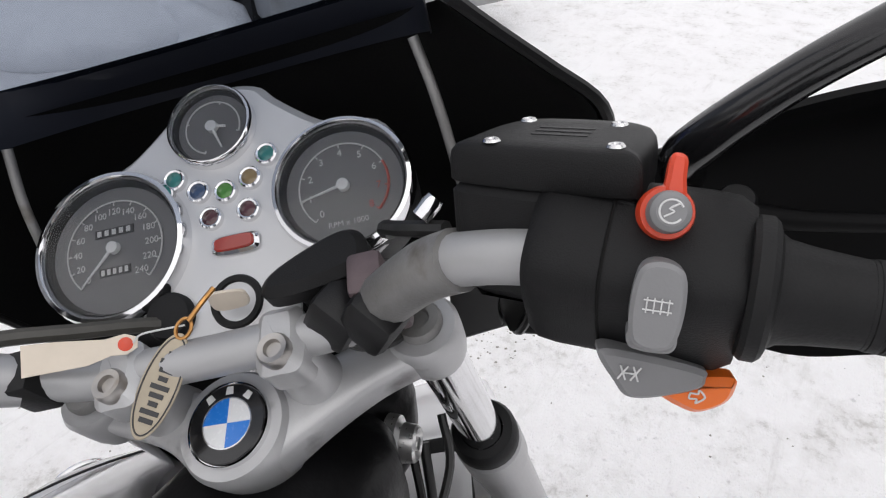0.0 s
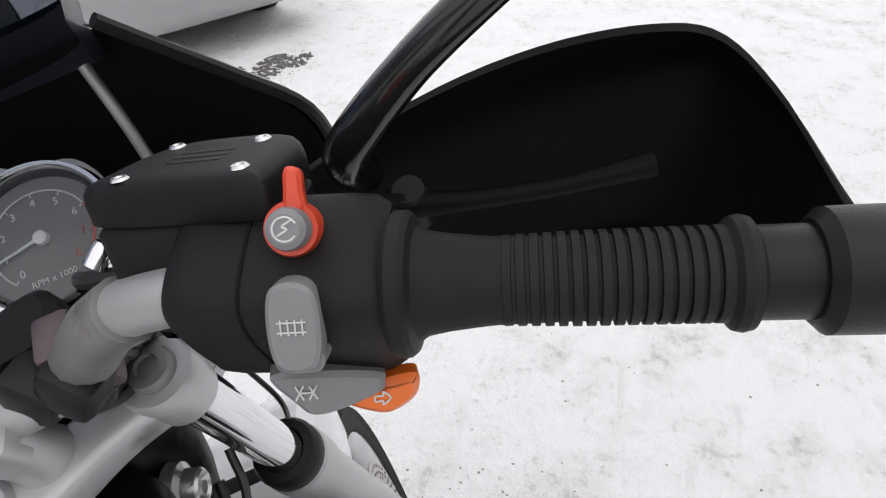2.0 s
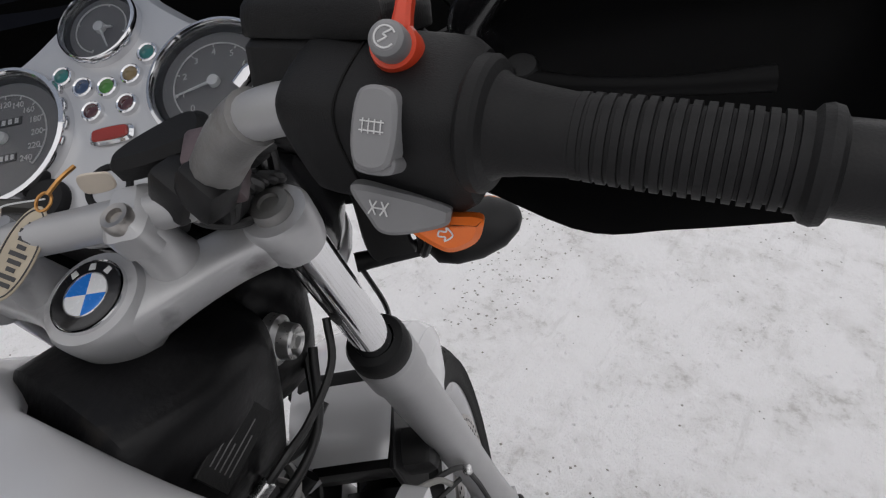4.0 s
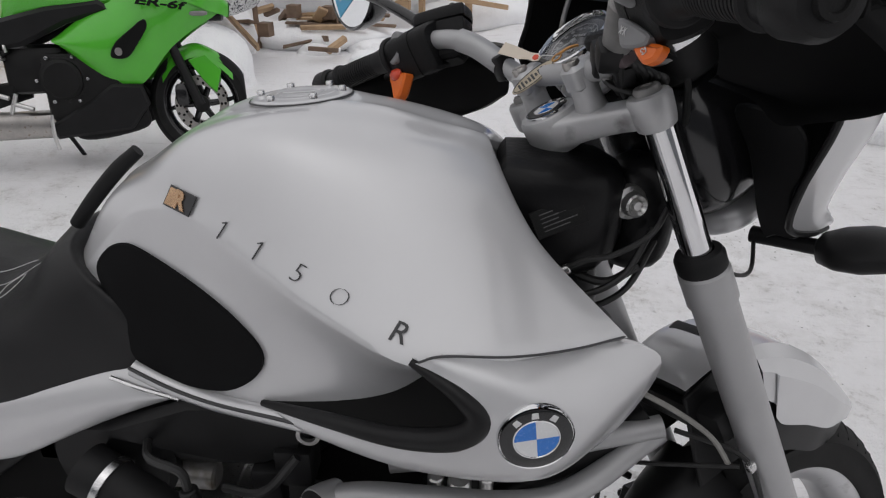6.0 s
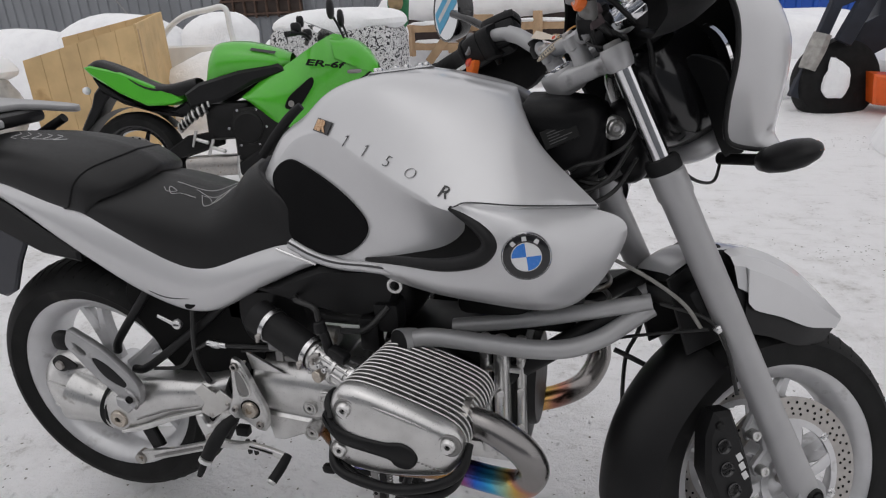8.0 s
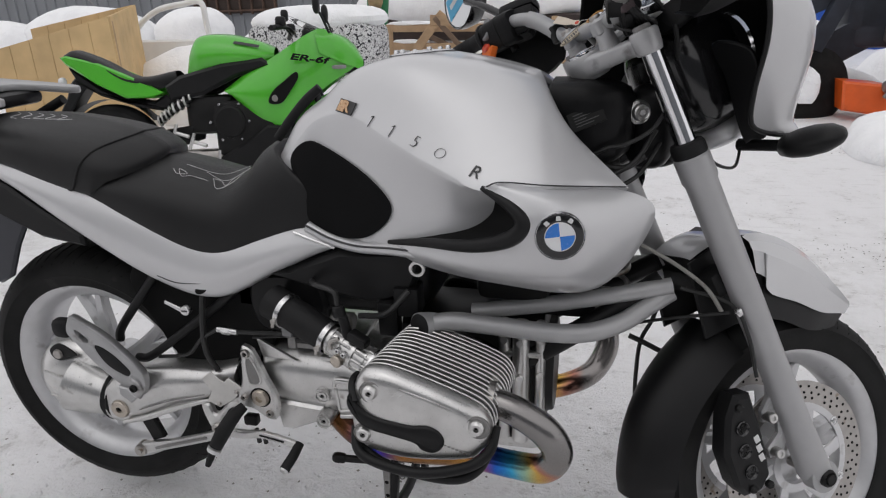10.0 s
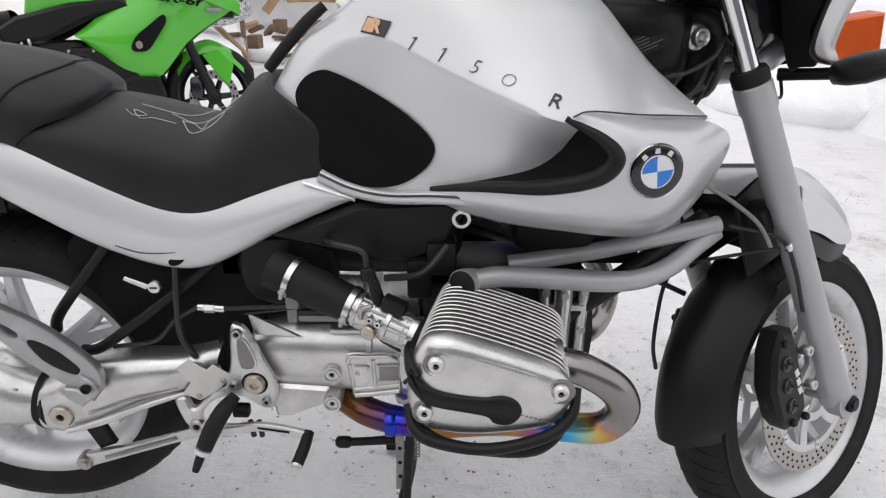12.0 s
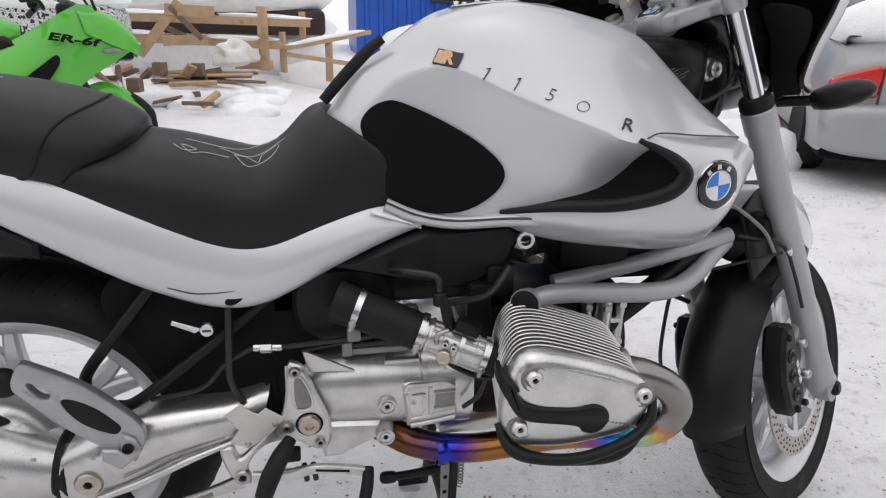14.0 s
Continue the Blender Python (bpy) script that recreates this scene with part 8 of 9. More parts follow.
gl = part("screen", moved(whole_loft([[(-0.86, 0.0, 1.115), (-0.86, 0.05, 1.11), (-0.85, 0.09, 1.09)], [(-0.70, 0.0, 1.055), (-0.70, 0.08, 1.04), (-0.69, 0.13, 1.00)], [(-0.56, 0.0, 0.995), (-0.56, 0.07, 0.985), (-0.55, 0.12, 0.95)]], 12, 13), Matrix.Translation((0, YG, 0))), CLEAR, green, "clear low windscreen", 60)
gl.visible_shadow = False
for s in (-1, 1):
    mi = part("mirror", tube([(-0.55, YG + s * 0.14, 0.98), (-0.58, YG + s * 0.20, 1.06), (-0.60, YG + s * 0.24, 1.10)], 0.008, 8, 8), BLACK, green, "black mirror on a stalk")
    part("mirror_shell", blob((0.05, 0.10, 0.12), (-0.61, YG + s * 0.25, 1.14), 16, 2.5), BLACK, mi)
    part("grip", tube([(-0.86, YG + s * 0.20, 1.02), (-0.90, YG + s * 0.34, 1.00)], 0.017, 12, 3), RUBBER, green)
    part("front_indicator", blob((0.10, 0.022, 0.026), (-0.500, YG + s * 0.142, 0.775), 14, 3.0), GREYMETAL, green, "clear front indicator")
part("handlebar", tube([(-0.88, YG - 0.30, 1.01), (-0.83, YG - 0.12, 1.02), (-0.81, YG, 1.00), (-0.83, YG + 0.12, 1.02), (-0.88, YG + 0.30, 1.01)], 0.012, 10, 20), BLACK, green)
for c, sz in (((-0.86, -0.20, 1.05), (0.07, 0.07, 0.06)), ((-0.86, 0.20, 1.05), (0.07, 0.07, 0.06)), ((-0.84, -0.14, 1.09), (0.05, 0.05, 0.07))):
    part("switch_box", blob(sz, (c[0], YG + c[1], c[2]), 14, 3.5), BLACK, green, "black handlebar control")
part("dash", blob((0.10, 0.16, 0.08), (-0.70, YG, 0.985), 14, 3.5), BLACK, green, "black dash")
# seat, tail, frame, engine
g_seat = [[(-2.60, 0.0, 0.925), (-2.60, 0.06, 0.915), (-2.59, 0.08, 0.895), (-2.58, 0.08, 0.88)], [(-2.48, 0.0, 0.945), (-2.48, 0.08, 0.935), (-2.47, 0.11, 0.91), (-2.46, 0.11, 0.87)], [(-2.25, 0.0, 0.88), (-2.25, 0.09, 0.87), (-2.24, 0.13, 0.84), (-2.23, 0.13, 0.81)], [(-2.05, 0.0, 0.795), (-2.05, 0.09, 0.79), (-2.04, 0.135, 0.76), (-2.03, 0.13, 0.73)], [(-1.85, 0.0, 0.770), (-1.85, 0.09, 0.765), (-1.84, 0.13, 0.74), (-1.83, 0.12, 0.69)], [(-1.60, 0.0, 0.80), (-1.60, 0.06, 0.795), (-1.59, 0.09, 0.77), (-1.58, 0.09, 0.70)]]
part("seat", moved(whole_loft(g_seat, 30, 15), Matrix.Translation((0, YG, 0))), VINYL, green, "black seat", 60)
gboth("tail_panel", [(-2.60, 0.895), (-2.54, 0.905), (-2.26, 0.855), (-2.00, 0.775), (-1.69, 0.665), (-1.80, 0.635), (-2.05, 0.640), (-2.30, 0.73), (-2.55, 0.85)], GREEN, 0.03, 0.105, 0.012, 0, "green tail panel")
gboth("frame_spar", [(-1.66, 0.700), (-1.55, 0.760), (-1.30, 0.820), (-1.02, 0.850), (-0.95, 0.800), (-1.20, 0.740), (-1.42, 0.640), (-1.62, 0.610)], BLACK, 0.06, 0.120, 0.02, 0, "black frame spar")
gboth("under_tail", [(-2.56, 0.84), (-2.30, 0.72), (-2.05, 0.63), (-1.80, 0.62), (-1.70, 0.655), (-1.62, 0.60), (-1.70, 0.55), (-1.95, 0.58), (-2.30, 0.66), (-2.50, 0.74)], BLACK, 0.06, 0.040, 0.02)
part("plate_bracket", moved(slab([(-2.52, 0.78), (-2.42, 0.72), (-2.48, 0.68), (-2.62, 0.55), (-2.70, 0.49), (-2.72, 0.52), (-2.62, 0.66), (-2.58, 0.74)], -0.08, 0.08, 0.012), gside(YG)), BLACK, green, "black plate bracket")
for s in (-1, 1):
    part("rear_indicator", blob((0.06, 0.07, 0.05), (-2.60, YG + s * 0.13, 0.755), 14), BADGEWHITE, green, "clear rear indicator")
part("rear_hugger", moved(grid([[(-1.925 + 0.335 * math.cos(a), 0.075 * q, 0.305 + 0.335 * math.sin(a)) for q in (-1, -0.6, 0, 0.6, 1)] for a in [radians(35 + 8 * k) for k in range(16)]]), Matrix.Translation((0, YG, 0))), BLACK, green, "black rear hugger", 60)
part("engine", join(block((0.44, 0.34, 0.36), (-1.16, YG, 0.43), 0.05), block((0.30, 0.30, 0.24), (-1.40, YG, 0.52), 0.05), block((0.24, 0.26, 0.20), (-1.00, YG, 0.62), 0.05)), DARKMETAL, green, "black twin-cylinder engine")
for s in (-1, 1):
    part("clutch_cover", lathe([(0.0, 0.03), (0.085, 0.028), (0.10, 0.015), (0.102, 0.0), (0.115, -0.004), (0.118, -0.03)], (-1.27, YG + s * 0.175, 0.47), (0, s, 0), 36, False), DARKMETAL, green, "round black engine cover")
    for k in range(6):
        a = 2 * math.pi * k / 6
        part("case_bolt", rod((-1.27 + 0.125 * math.cos(a), YG + s * 0.165, 0.47 + 0.125 * math.sin(a)), (-1.27 + 0.125 * math.cos(a), YG + s * 0.182, 0.47 + 0.125 * math.sin(a)), 0.009, n=8), MACHINED, green)
gboth("swing_arm", [(-1.50, 0.46), (-1.52, 0.36), (-1.90, 0.28), (-1.97, 0.30), (-1.95, 0.34), (-1.70, 0.44)], DARKMETAL, 0.04, 0.105, 0.01)
gboth("belly_pan", [(-1.02, 0.44), (-0.86, 0.43), (-0.83, 0.33), (-0.95, 0.20), (-1.35, 0.17), (-1.38, 0.24), (-1.15, 0.36)], BLACK, 0.05, 0.14, 0.015)
part("muffler", join(block((0.42, 0.20, 0.13), (-1.56, YG - 0.04, 0.235), 0.03), block((0.05, 0.16, 0.10), (-1.34, YG - 0.04, 0.235), 0.02)), STEEL, green, "brushed steel underslung muffler")
a, b = V(-1.76, YG - 0.16, 0.485), V(-1.50, YG - 0.15, 0.625)
part("shock_spring", tube([tuple(a.lerp(b, i / 95) + V(0.0, math.cos(i * 0.5) * 0.032, math.sin(i * 0.5) * 0.032)) for i in range(96)], 0.008, 7, 300), CAST, green, "silver coil spring")
part("shock_body", rod(a, b, 0.018), BLACK, green)
for x, z in ((-1.62, 0.42), (-1.52, 0.36)):
    part("foot_bracket", join(rod((x, YG - 0.17, z), (x + 0.09, YG - 0.19, z - 0.03), 0.012), rod((x + 0.02, YG - 0.18, z + 0.05), (x - 0.02, YG - 0.18, z - 0.05), 0.010)), CAST, green, "silver footrest hanger")
part("side_stand", tube([(-1.38, YG - 0.02, 0.25), (-1.34, YG + 0.18, 0.02)], 0.012, 8, 3), BLACK, green)
part("lock_chain", tube([(-1.355, YG - 0.20, 0.30), (-1.36, YG - 0.20, 0.20), (-1.35, YG - 0.20, 0.12)], 0.010, 6, 8), CAST, green)

belly = [(-1.26, 0.165), (-0.90, 0.195), (-0.85, 0.285), (-0.94, 0.430), (-1.16, 0.520), (-1.26, 0.40)]
gboth("belly_pan", belly, BLACK, 0.030, 0.125, 0.010, 40, "black belly pan")
# the machine leans on its side stand and stands at an angle; lengths are trued along its own axis
rear_unit = [ob for ob in green.children if ob.name.startswith(("rear_wheel", "rear_hugger"))]
for ob in green.children_recursive:
    if ob.type != "MESH" or ob.name.startswith("letter"):
        continue
    back = ob in rear_unit or ob.parent in rear_unit or (ob.parent and ob.parent.parent in rear_unit)
    for vert in ob.data.vertices:
        x = vert.co.x
        vert.co.x = x - 0.060 if back else float(np.interp(x, [-2.75, -2.60, -1.62, -1.27, -0.69, -0.30], [-2.33, -2.20, -1.56, -1.205, -0.69, -0.33]))
YAW, LEAN = radians(18), radians(8)
ahead = V(math.cos(YAW), math.sin(YAW), 0)
left_ = V(-math.sin(YAW), math.cos(YAW), 0)
green.matrix_basis = axes((-0.69, 2.76, 0.0), ahead, left_ * math.cos(LEAN) - V(0, 0, math.sin(LEAN)), V(0, 0, math.cos(LEAN)) + left_ * math.sin(LEAN)) @ Matrix.Translation((0.69, -YG, 0))

# ---- things in the yard behind ----
def lump(size, centre, seed, n=22, rough=0.18, flat=0.0, grounded=False):
    """A snow heap: a rounded body broken up by noise."""
    v, f = blob(size, (0, 0, 0), n, 2.4)
    out = []
    for p in v:
        d = 1 + rough * noise.noise(Vector((p[0] / size[0] * 2.4 + seed, p[1] / size[1] * 2.4, p[2] / size[2] * 2.4)))
        low = 1.0 if p[2] > 0 or not grounded else max(1.0, (centre[2] + 0.06) / (size[2] * 0.5))
        out.append((centre[0] + p[0] * d, centre[1] + p[1] * d, centre[2] + max(p[2] * d * low, -size[2] * 0.5 * low * (1 - flat))))
    return out, f


def heap(name, size, centre, seed, label, rough=0.18):
    h = part(name, lump(size, centre, seed, 30, rough, 0.0, True), FRESH, None, sharp=180)
    return tagged(h, label, "snow heap", "snow heaps")


for k, (sz, c) in enumerate((((1.6, 1.2, 0.9), (-5.2, 6.3, 0.75)), ((0.9, 0.8, 0.6), (-4.0, 6.6, 0.85)), ((1.5, 1.0, 1.0), (-3.1, 5.2, 0.25)), ((1.2, 1.0, 0.8), (-2.6, 6.4, 0.55)), ((2.2, 1.2, 0.7), (-2.3, 5.6, 0.25)), ((0.8, 0.8, 0.7), (-1.75, 6.2, 0.70)),
                             ((3.2, 1.6, 0.7), (-0.6, 8.6, 0.55)), ((2.6, 1.6, 0.8), (3.0, 9.5, 0.35)), ((1.6, 1.0, 0.35), (-0.7, 6.2, 0.10)), ((1.4, 0.9, 0.45), (0.9, 7.6, 0.15)), ((1.7, 1.0, 0.50), (3.0, 6.6, 0.12)), ((2.2, 1.6, 0.7), (5.0, 7.4, 0.2)), ((1.4, 1.6, 0.5), (3.6, 4.2, 0.05)), ((1.5, 0.9, 1.10), (-1.62, 4.56, 0.0)), ((3.0, 1.5, 1.3), (-8.0, 7.2, 0.4)))):
    heap("snow_heap", sz, c, k * 3.7, "rounded heap of fresh white snow")


# plywood crate with a corner gap
crate = thing("plywood_crate", "open plywood crate with pale boards, dusted with snow", "crate")
CR = [V(-4.25, 3.80, 0), V(-3.13, 4.02, 0), V(-3.60, 5.00, 0), V(-4.72, 4.78, 0)]


def crate_side(a, b, n, h0, h1, name):
    """Upright planks from a to b under one sloping edge from h0 to h1."""
    d = (b - a).normalized()
    L = (b - a).length
    m = axes(a, d, V(0, 0, 1), V(d.y, -d.x, 0))
    for k in range(n):
        x0, x1 = L * k / n + 0.0015, L * (k + 1) / n - 0.0015
        top = lambda x: h0 + (h1 - h0) * x / L
        part(name, moved(slab([(x0, 0.0), (x1, 0.0), (x1, top(x1)), (x0, top(x0))], -0.011, 0.011, 0.002), m), PLY, crate)


crate_side(CR[0], CR[1], 6, 0.85, 1.11, "plank")
crate_side(CR[1] + V(-0.012, 0.012, 0), CR[2], 7, 1.11, 1.20, "side_plank")
crate_side(CR[2] + V(-0.012, -0.012, 0), CR[3], 6, 1.20, 1.00, "back_plank")
part("corner_post", block((0.06, 0.06, 1.06), (-3.175, 4.055, 0.54), 0.004, 1), WOOD, crate)
wrapped = thing("wrapped_bundle", "bundle wrapped in clear film beside the crate", "bundle")
part("wrap", lump((0.60, 0.5, 0.80), (-4.62, 3.62, 0.38), 4.4, 22, 0.3), surface("grey_film", (0.42, 0.41, 0.39), 0.3, 0, 0.3, 60, 6, 0.35, 0.3), wrapped)
part("snow_cap", lump((0.66, 0.55, 0.24), (-4.62, 3.62, 0.80), 6.1, 18), FRESH, wrapped)

# car door frame in white
door = thing("car_door", "white car door shell leaning in the snow", "car door")
WHITEPAINT = surface("white_paint", (0.74, 0.74, 0.73), 0.35, 0, 0.4, 400, 8, 0.05, 0.01)
part("door_frame", tube([(-3.95, 5.3, 0.82), (-3.80, 5.3, 1.00), (-3.55, 5.3, 1.14), (-3.25, 5.3, 1.19), (-3.03, 5.3, 1.20), (-3.00, 5.3, 1.00), (-2.98, 5.3, 0.80)], 0.030, 10, 40), WHITEPAINT, door)
part("door_skin", moved(slab([(-3.98, 0.84), (-2.97, 0.84), (-2.98, 0.30), (-3.90, 0.30)], 0, 0.07, 0.02), gside(5.33)), WHITEPAINT, door)
part("door_handle", block((0.12, 0.03, 0.03), (-3.14, 5.25, 0.76), 0.008), DARKMETAL, door)
# speckled couch half buried
def speckle():
    m, n, l, b = principled("speckled_fabric")
    co = n.new("ShaderNodeTexCoord")
    vo = n.new("ShaderNodeTexNoise")
    vo.inputs["Scale"].default_value, vo.inputs["Detail"].default_value = 36, 1.5
    l.new(co.outputs["Object"], vo.inputs["Vector"])
    r = n.new("ShaderNodeValToRGB")
    r.color_ramp.interpolation = "CONSTANT"
    e = r.color_ramp.elements
    e[0].position, e[0].color = 0.0, (0.03, 0.03, 0.035, 1)
    e[1].position, e[1].color = 0.43, (0.62, 0.62, 0.62, 1)
    q = e.new(0.58)
    q.color = (0.16, 0.16, 0.17, 1)
    q = e.new(0.63)
    q.color = (0.60, 0.60, 0.60, 1)
    l.new(vo.outputs[0], r.inputs[0])
    l.new(r.outputs[0], b.inputs["Base Color"])
    b.inputs["Roughness"].default_value = 0.8
    return m


couch = thing("padded_couch", "black and white speckled couch under a slab of snow", "couch")
part("couch_body", blob((1.24, 0.7, 0.52), (-1.51, 4.78, 0.76), 30, 5.0), speckle(), couch)
part("snow_slab", lump((1.30, 0.78, 0.26), (-1.51, 4.80, 1.02), 2.2, 30, 0.10), FRESH, couch)

glove = thing("green_glove", "green and tan work glove hanging over a post", "glove")
part("glove_body", lump((0.22, 0.18, 0.48), (-1.26, 5.75, 1.10), 1.2, 18, 0.35), surface("green_cloth", (0.02, 0.15, 0.06), 0.8, 0, 0, 90, 12, 0.3, 0.3), glove)
part("glove_palm", lump((0.16, 0.12, 0.25), (-1.24, 5.66, 1.20), 3.2, 16, 0.3), surface("tan_cloth", (0.30, 0.22, 0.12), 0.85, 0, 0, 90, 14, 0.3, 0.3), glove)
part("glove_post", rod((-1.26, 5.82, 0.0), (-1.26, 5.80, 1.05), 0.025), OLDWOOD, glove)

# wooden frames, pallets and broken boards
def board(a, b, w, t, material, parent, roll=0.0):
    a, b = Vector(a), Vector(b)
    z = (b - a).normalized()
    x = z.orthogonal().normalized() if abs(z.z) > 0.99 else z.cross(V(0, 0, 1)).normalized()
    y = z.cross(x)
    m = axes((a + b) / 2, x, y, z) @ Matrix.Rotation(roll, 4, "Z")
    return part("board", moved(block((t, w, (b - a).length), (0, 0, 0), 0.004, 1), m), material, parent)


fence = thing("pallet_fence", "pale pine frame of pallets and rails in the snow", "fence")
YF = 7.0
for a, b, w_ in (((-1.62, YF, 0.83), (0.56, YF, 0.80), 0.09), ((-1.55, YF, 0.62), (0.30, YF, 0.55), 0.09), ((0.03, YF - 0.05, 0.28), (0.03, YF - 0.05, 0.97), 0.13), ((-1.55, YF, 0.5), (-1.55, YF, 0.86), 0.09), ((-0.30, YF, 0.34), (0.12, YF - 0.1, 0.34), 0.10), ((0.47, YF + 0.1, 0.62), (0.47, YF + 0.1, 0.92), 0.07)):
    board(a, b, w_, 0.05, WOOD, fence)
side_fence = thing("low_fence", "two short pine posts with crooked rails", "fence")
for a, b, w_ in (((0.24, YF, 0.25), (0.24, YF, 0.70), 0.08), ((0.76, YF, 0.15), (0.76, YF, 0.67), 0.09), ((0.26, YF - 0.04, 0.52), (1.25, YF - 0.04, 0.72), 0.05), ((0.26, YF - 0.04, 0.46), (1.20, YF - 0.04, 0.33), 0.05)):
    board(a, b, w_, 0.04, WOOD, side_fence)
pallet = thing("leaning_pallet", "small broken pallet leaning against the rail", "pallet")
for a, b, w_ in (((-1.25, 6.7, 0.45), (-0.80, 6.75, 1.00), 0.10), ((-1.00, 6.7, 0.60), (-0.55, 6.75, 0.62), 0.10), ((-0.95, 6.72, 0.92), (-0.45, 6.74, 0.90), 0.12), ((-0.90, 6.72, 0.95), (-0.60, 6.74, 0.62), 0.06), ((-1.05, 6.74, 0.78), (-0.68, 6.74, 0.60), 0.06)):
    board(a, b, w_, 0.03, WOOD if w_ > 0.09 else OLDWOOD, pallet)
bag = thing("wrapped_sack", "pale sack in clear film by the fence", "sack")
part("sack", lump((0.40, 0.34, 0.26), (-0.28, 6.75, 0.47), 5.5, 30, 0.8), surface("pale_film", (0.66, 0.65, 0.62), 0.35, 0, 0.2, 60, 5, 0.2, 0.25), bag)
def snow_strip(a, b, w, t, parent):
    """Snow lying along the top of a rail."""
    a, b = Vector(a), Vector(b)
    d = b - a
    v, f = lump((d.length * 0.96, t * 1.5, 0.05), (0, 0, 0), a.x * 3.1 + a.z, 20, 0.5)
    x = d.normalized()
    y = V(0, 0, 1).cross(x).normalized()
    part("snow_strip", moved((v, f), axes((a + b) / 2 + V(0, 0, w * 0.5 + 0.012), x, y, x.cross(y))), FRESH, parent)


for a, b, w_, own in (((-1.55, YF, 0.83), (-0.95, YF, 0.82), 0.09, fence), ((-0.40, YF, 0.815), (0.52, YF, 0.80), 0.09, fence), ((-1.50, YF, 0.62), (-1.05, YF, 0.60), 0.09, fence), ((-0.60, YF, 0.58), (0.25, YF, 0.555), 0.09, fence), ((0.30, YF - 0.04, 0.53), (1.15, YF - 0.04, 0.70), 0.05, side_fence)):
    snow_strip(a, b, w_, 0.05, own)
rnd = random.Random(4)


def loose_board(a, b, w, t, material, roll=0.0):
    o = thing("broken_board", "short broken board lying in the snow", "board", "broken boards")
    board(a, b, w, t, material, o, roll)
    return o


# a low stack of split planks with two end blocks, half buried
for k in range(7):
    x0, y0, z0 = -0.98 + 0.09 * (k % 3), 5.86 + 0.075 * k, 0.285 + 0.030 * (k % 2)
    loose_board((x0, y0, z0), (x0 + rnd.uniform(0.75, 1.0), y0 + rnd.uniform(-0.08, 0.08), z0 + rnd.uniform(-0.04, 0.03)), rnd.uniform(0.07, 0.10), rnd.uniform(0.020, 0.035), (OLDWOOD, WOOD, OLDWOOD)[k % 3], 1.57)
for x0, y0, z0 in ((-0.90, 5.90, 0.39), (-0.55, 5.90, 0.385), (-1.02, 5.36, 0.30)):
    loose_board((x0 - 0.055, y0, z0), (x0 + 0.055, y0 - 0.02, z0), 0.12, 0.11, OLDWOOD)
loose_board((-1.42, 5.30, 0.52), (-1.02, 5.10, 0.18), 0.09, 0.03, WOOD, 0.6)
loose_board((-1.85, 5.45, 0.30), (-1.15, 5.38, 0.36), 0.10, 0.03, OLDWOOD, 1.3)
for k in range(26):
    x, y = rnd.uniform(-1.9, -0.2), rnd.uniform(5.2, 6.5)
    L1, an = rnd.uniform(0.10, 0.45), rnd.uniform(-1.2, 1.2)
    z = max(ground_height(x, y), 0.20 if -1.5 < x < 0.1 and 5.7 < y < 6.7 else 0.0) + rnd.uniform(0.04, 0.12)
    loose_board((x - L1 / 2 * math.cos(an), y - L1 / 2 * math.sin(an), z), (x + L1 / 2 * math.cos(an), y + L1 / 2 * math.sin(an), z + rnd.uniform(-0.06, 0.14)), rnd.uniform(0.04, 0.10), rnd.uniform(0.018, 0.06), (WOOD, OLDWOOD, OLDWOOD)[k % 3], rnd.uniform(0, 1.5))
for k in range(16):
    x, y = rnd.uniform(-2.0, 0.1), rnd.uniform(5.2, 6.6)
    q = rnd.uniform(0.18, 0.42)
    heap("snow_clod", (q * 1.5, q, q * 0.6), (x, y, ground_height(x, y) + q * 0.05), 60 + k * 1.7, "clod of snow among the boards", 0.55)
hull = thing("covered_trailer", "snow-covered trailer over a dark block that stands for its shade", "trailer")
# dark brown block painted as the shade beneath the snow mound
part("trailer_bed", block((3.0, 1.2, 0.30), (-0.75, 8.2, 0.78), 0.06), surface("dark_brown_bed", (0.03, 0.018, 0.015), 0.7, 0, 0, 90, 8, 0.3, 0.2), hull)
part("trailer_snow", lump((3.3, 1.5, 0.70), (-0.75, 8.2, 1.12), 9.1, 34, 0.10), FRESH, hull)

# orange loader arm with a dark tyre, and dark machine legs
machine = thing("orange_loader", "orange loader arm with a dark tyre half sunk in snow", "machine")
OPAINT = surface("orange_machine_paint", (0.72, 0.11, 0.012), 0.42, 0, 0.15, 300, 6, 0.10, 0.05, 0.1, (0.30, 0.08, 0.03))
part("arm", moved(slab([(3.15, 0.36), (3.45, 0.33), (3.60, 0.30), (4.00, 0.45), (4.90, 0.60), (4.95, 0.20), (4.10, 0.02), (3.60, 0.04), (3.18, 0.10)], 0, 0.30, 0.02), gside(5.75)), OPAINT, machine, "orange steel arm")
part("tyre", lathe([(0.10, -0.12), (0.28, -0.14), (0.36, -0.10), (0.38, 0.0), (0.36, 0.10), (0.28, 0.14), (0.10, 0.12)], (2.92, 5.75, 0.27), (0.35, -1, 0.1), 40), TYRE, machine, "worn black tyre")
part("snow_clump", lump((0.17, 0.10, 0.30), (2.86, 5.56, 0.30), 7.7, 22, 0.9), FRESH, machine)
part("pin_joint", join(lathe([(0, 0.10), (0.05, 0.10), (0.06, 0.05), (0.06, -0.05)], (3.52, 5.42, 0.31), (0, -1, 0), 18, False), rod((3.48, 5.40, 0.22), (3.58, 5.40, 0.40), 0.02)), GREYMETAL, machine)
legs = thing("machine_frame", "dark folded steel frame standing in the snow", "frame")
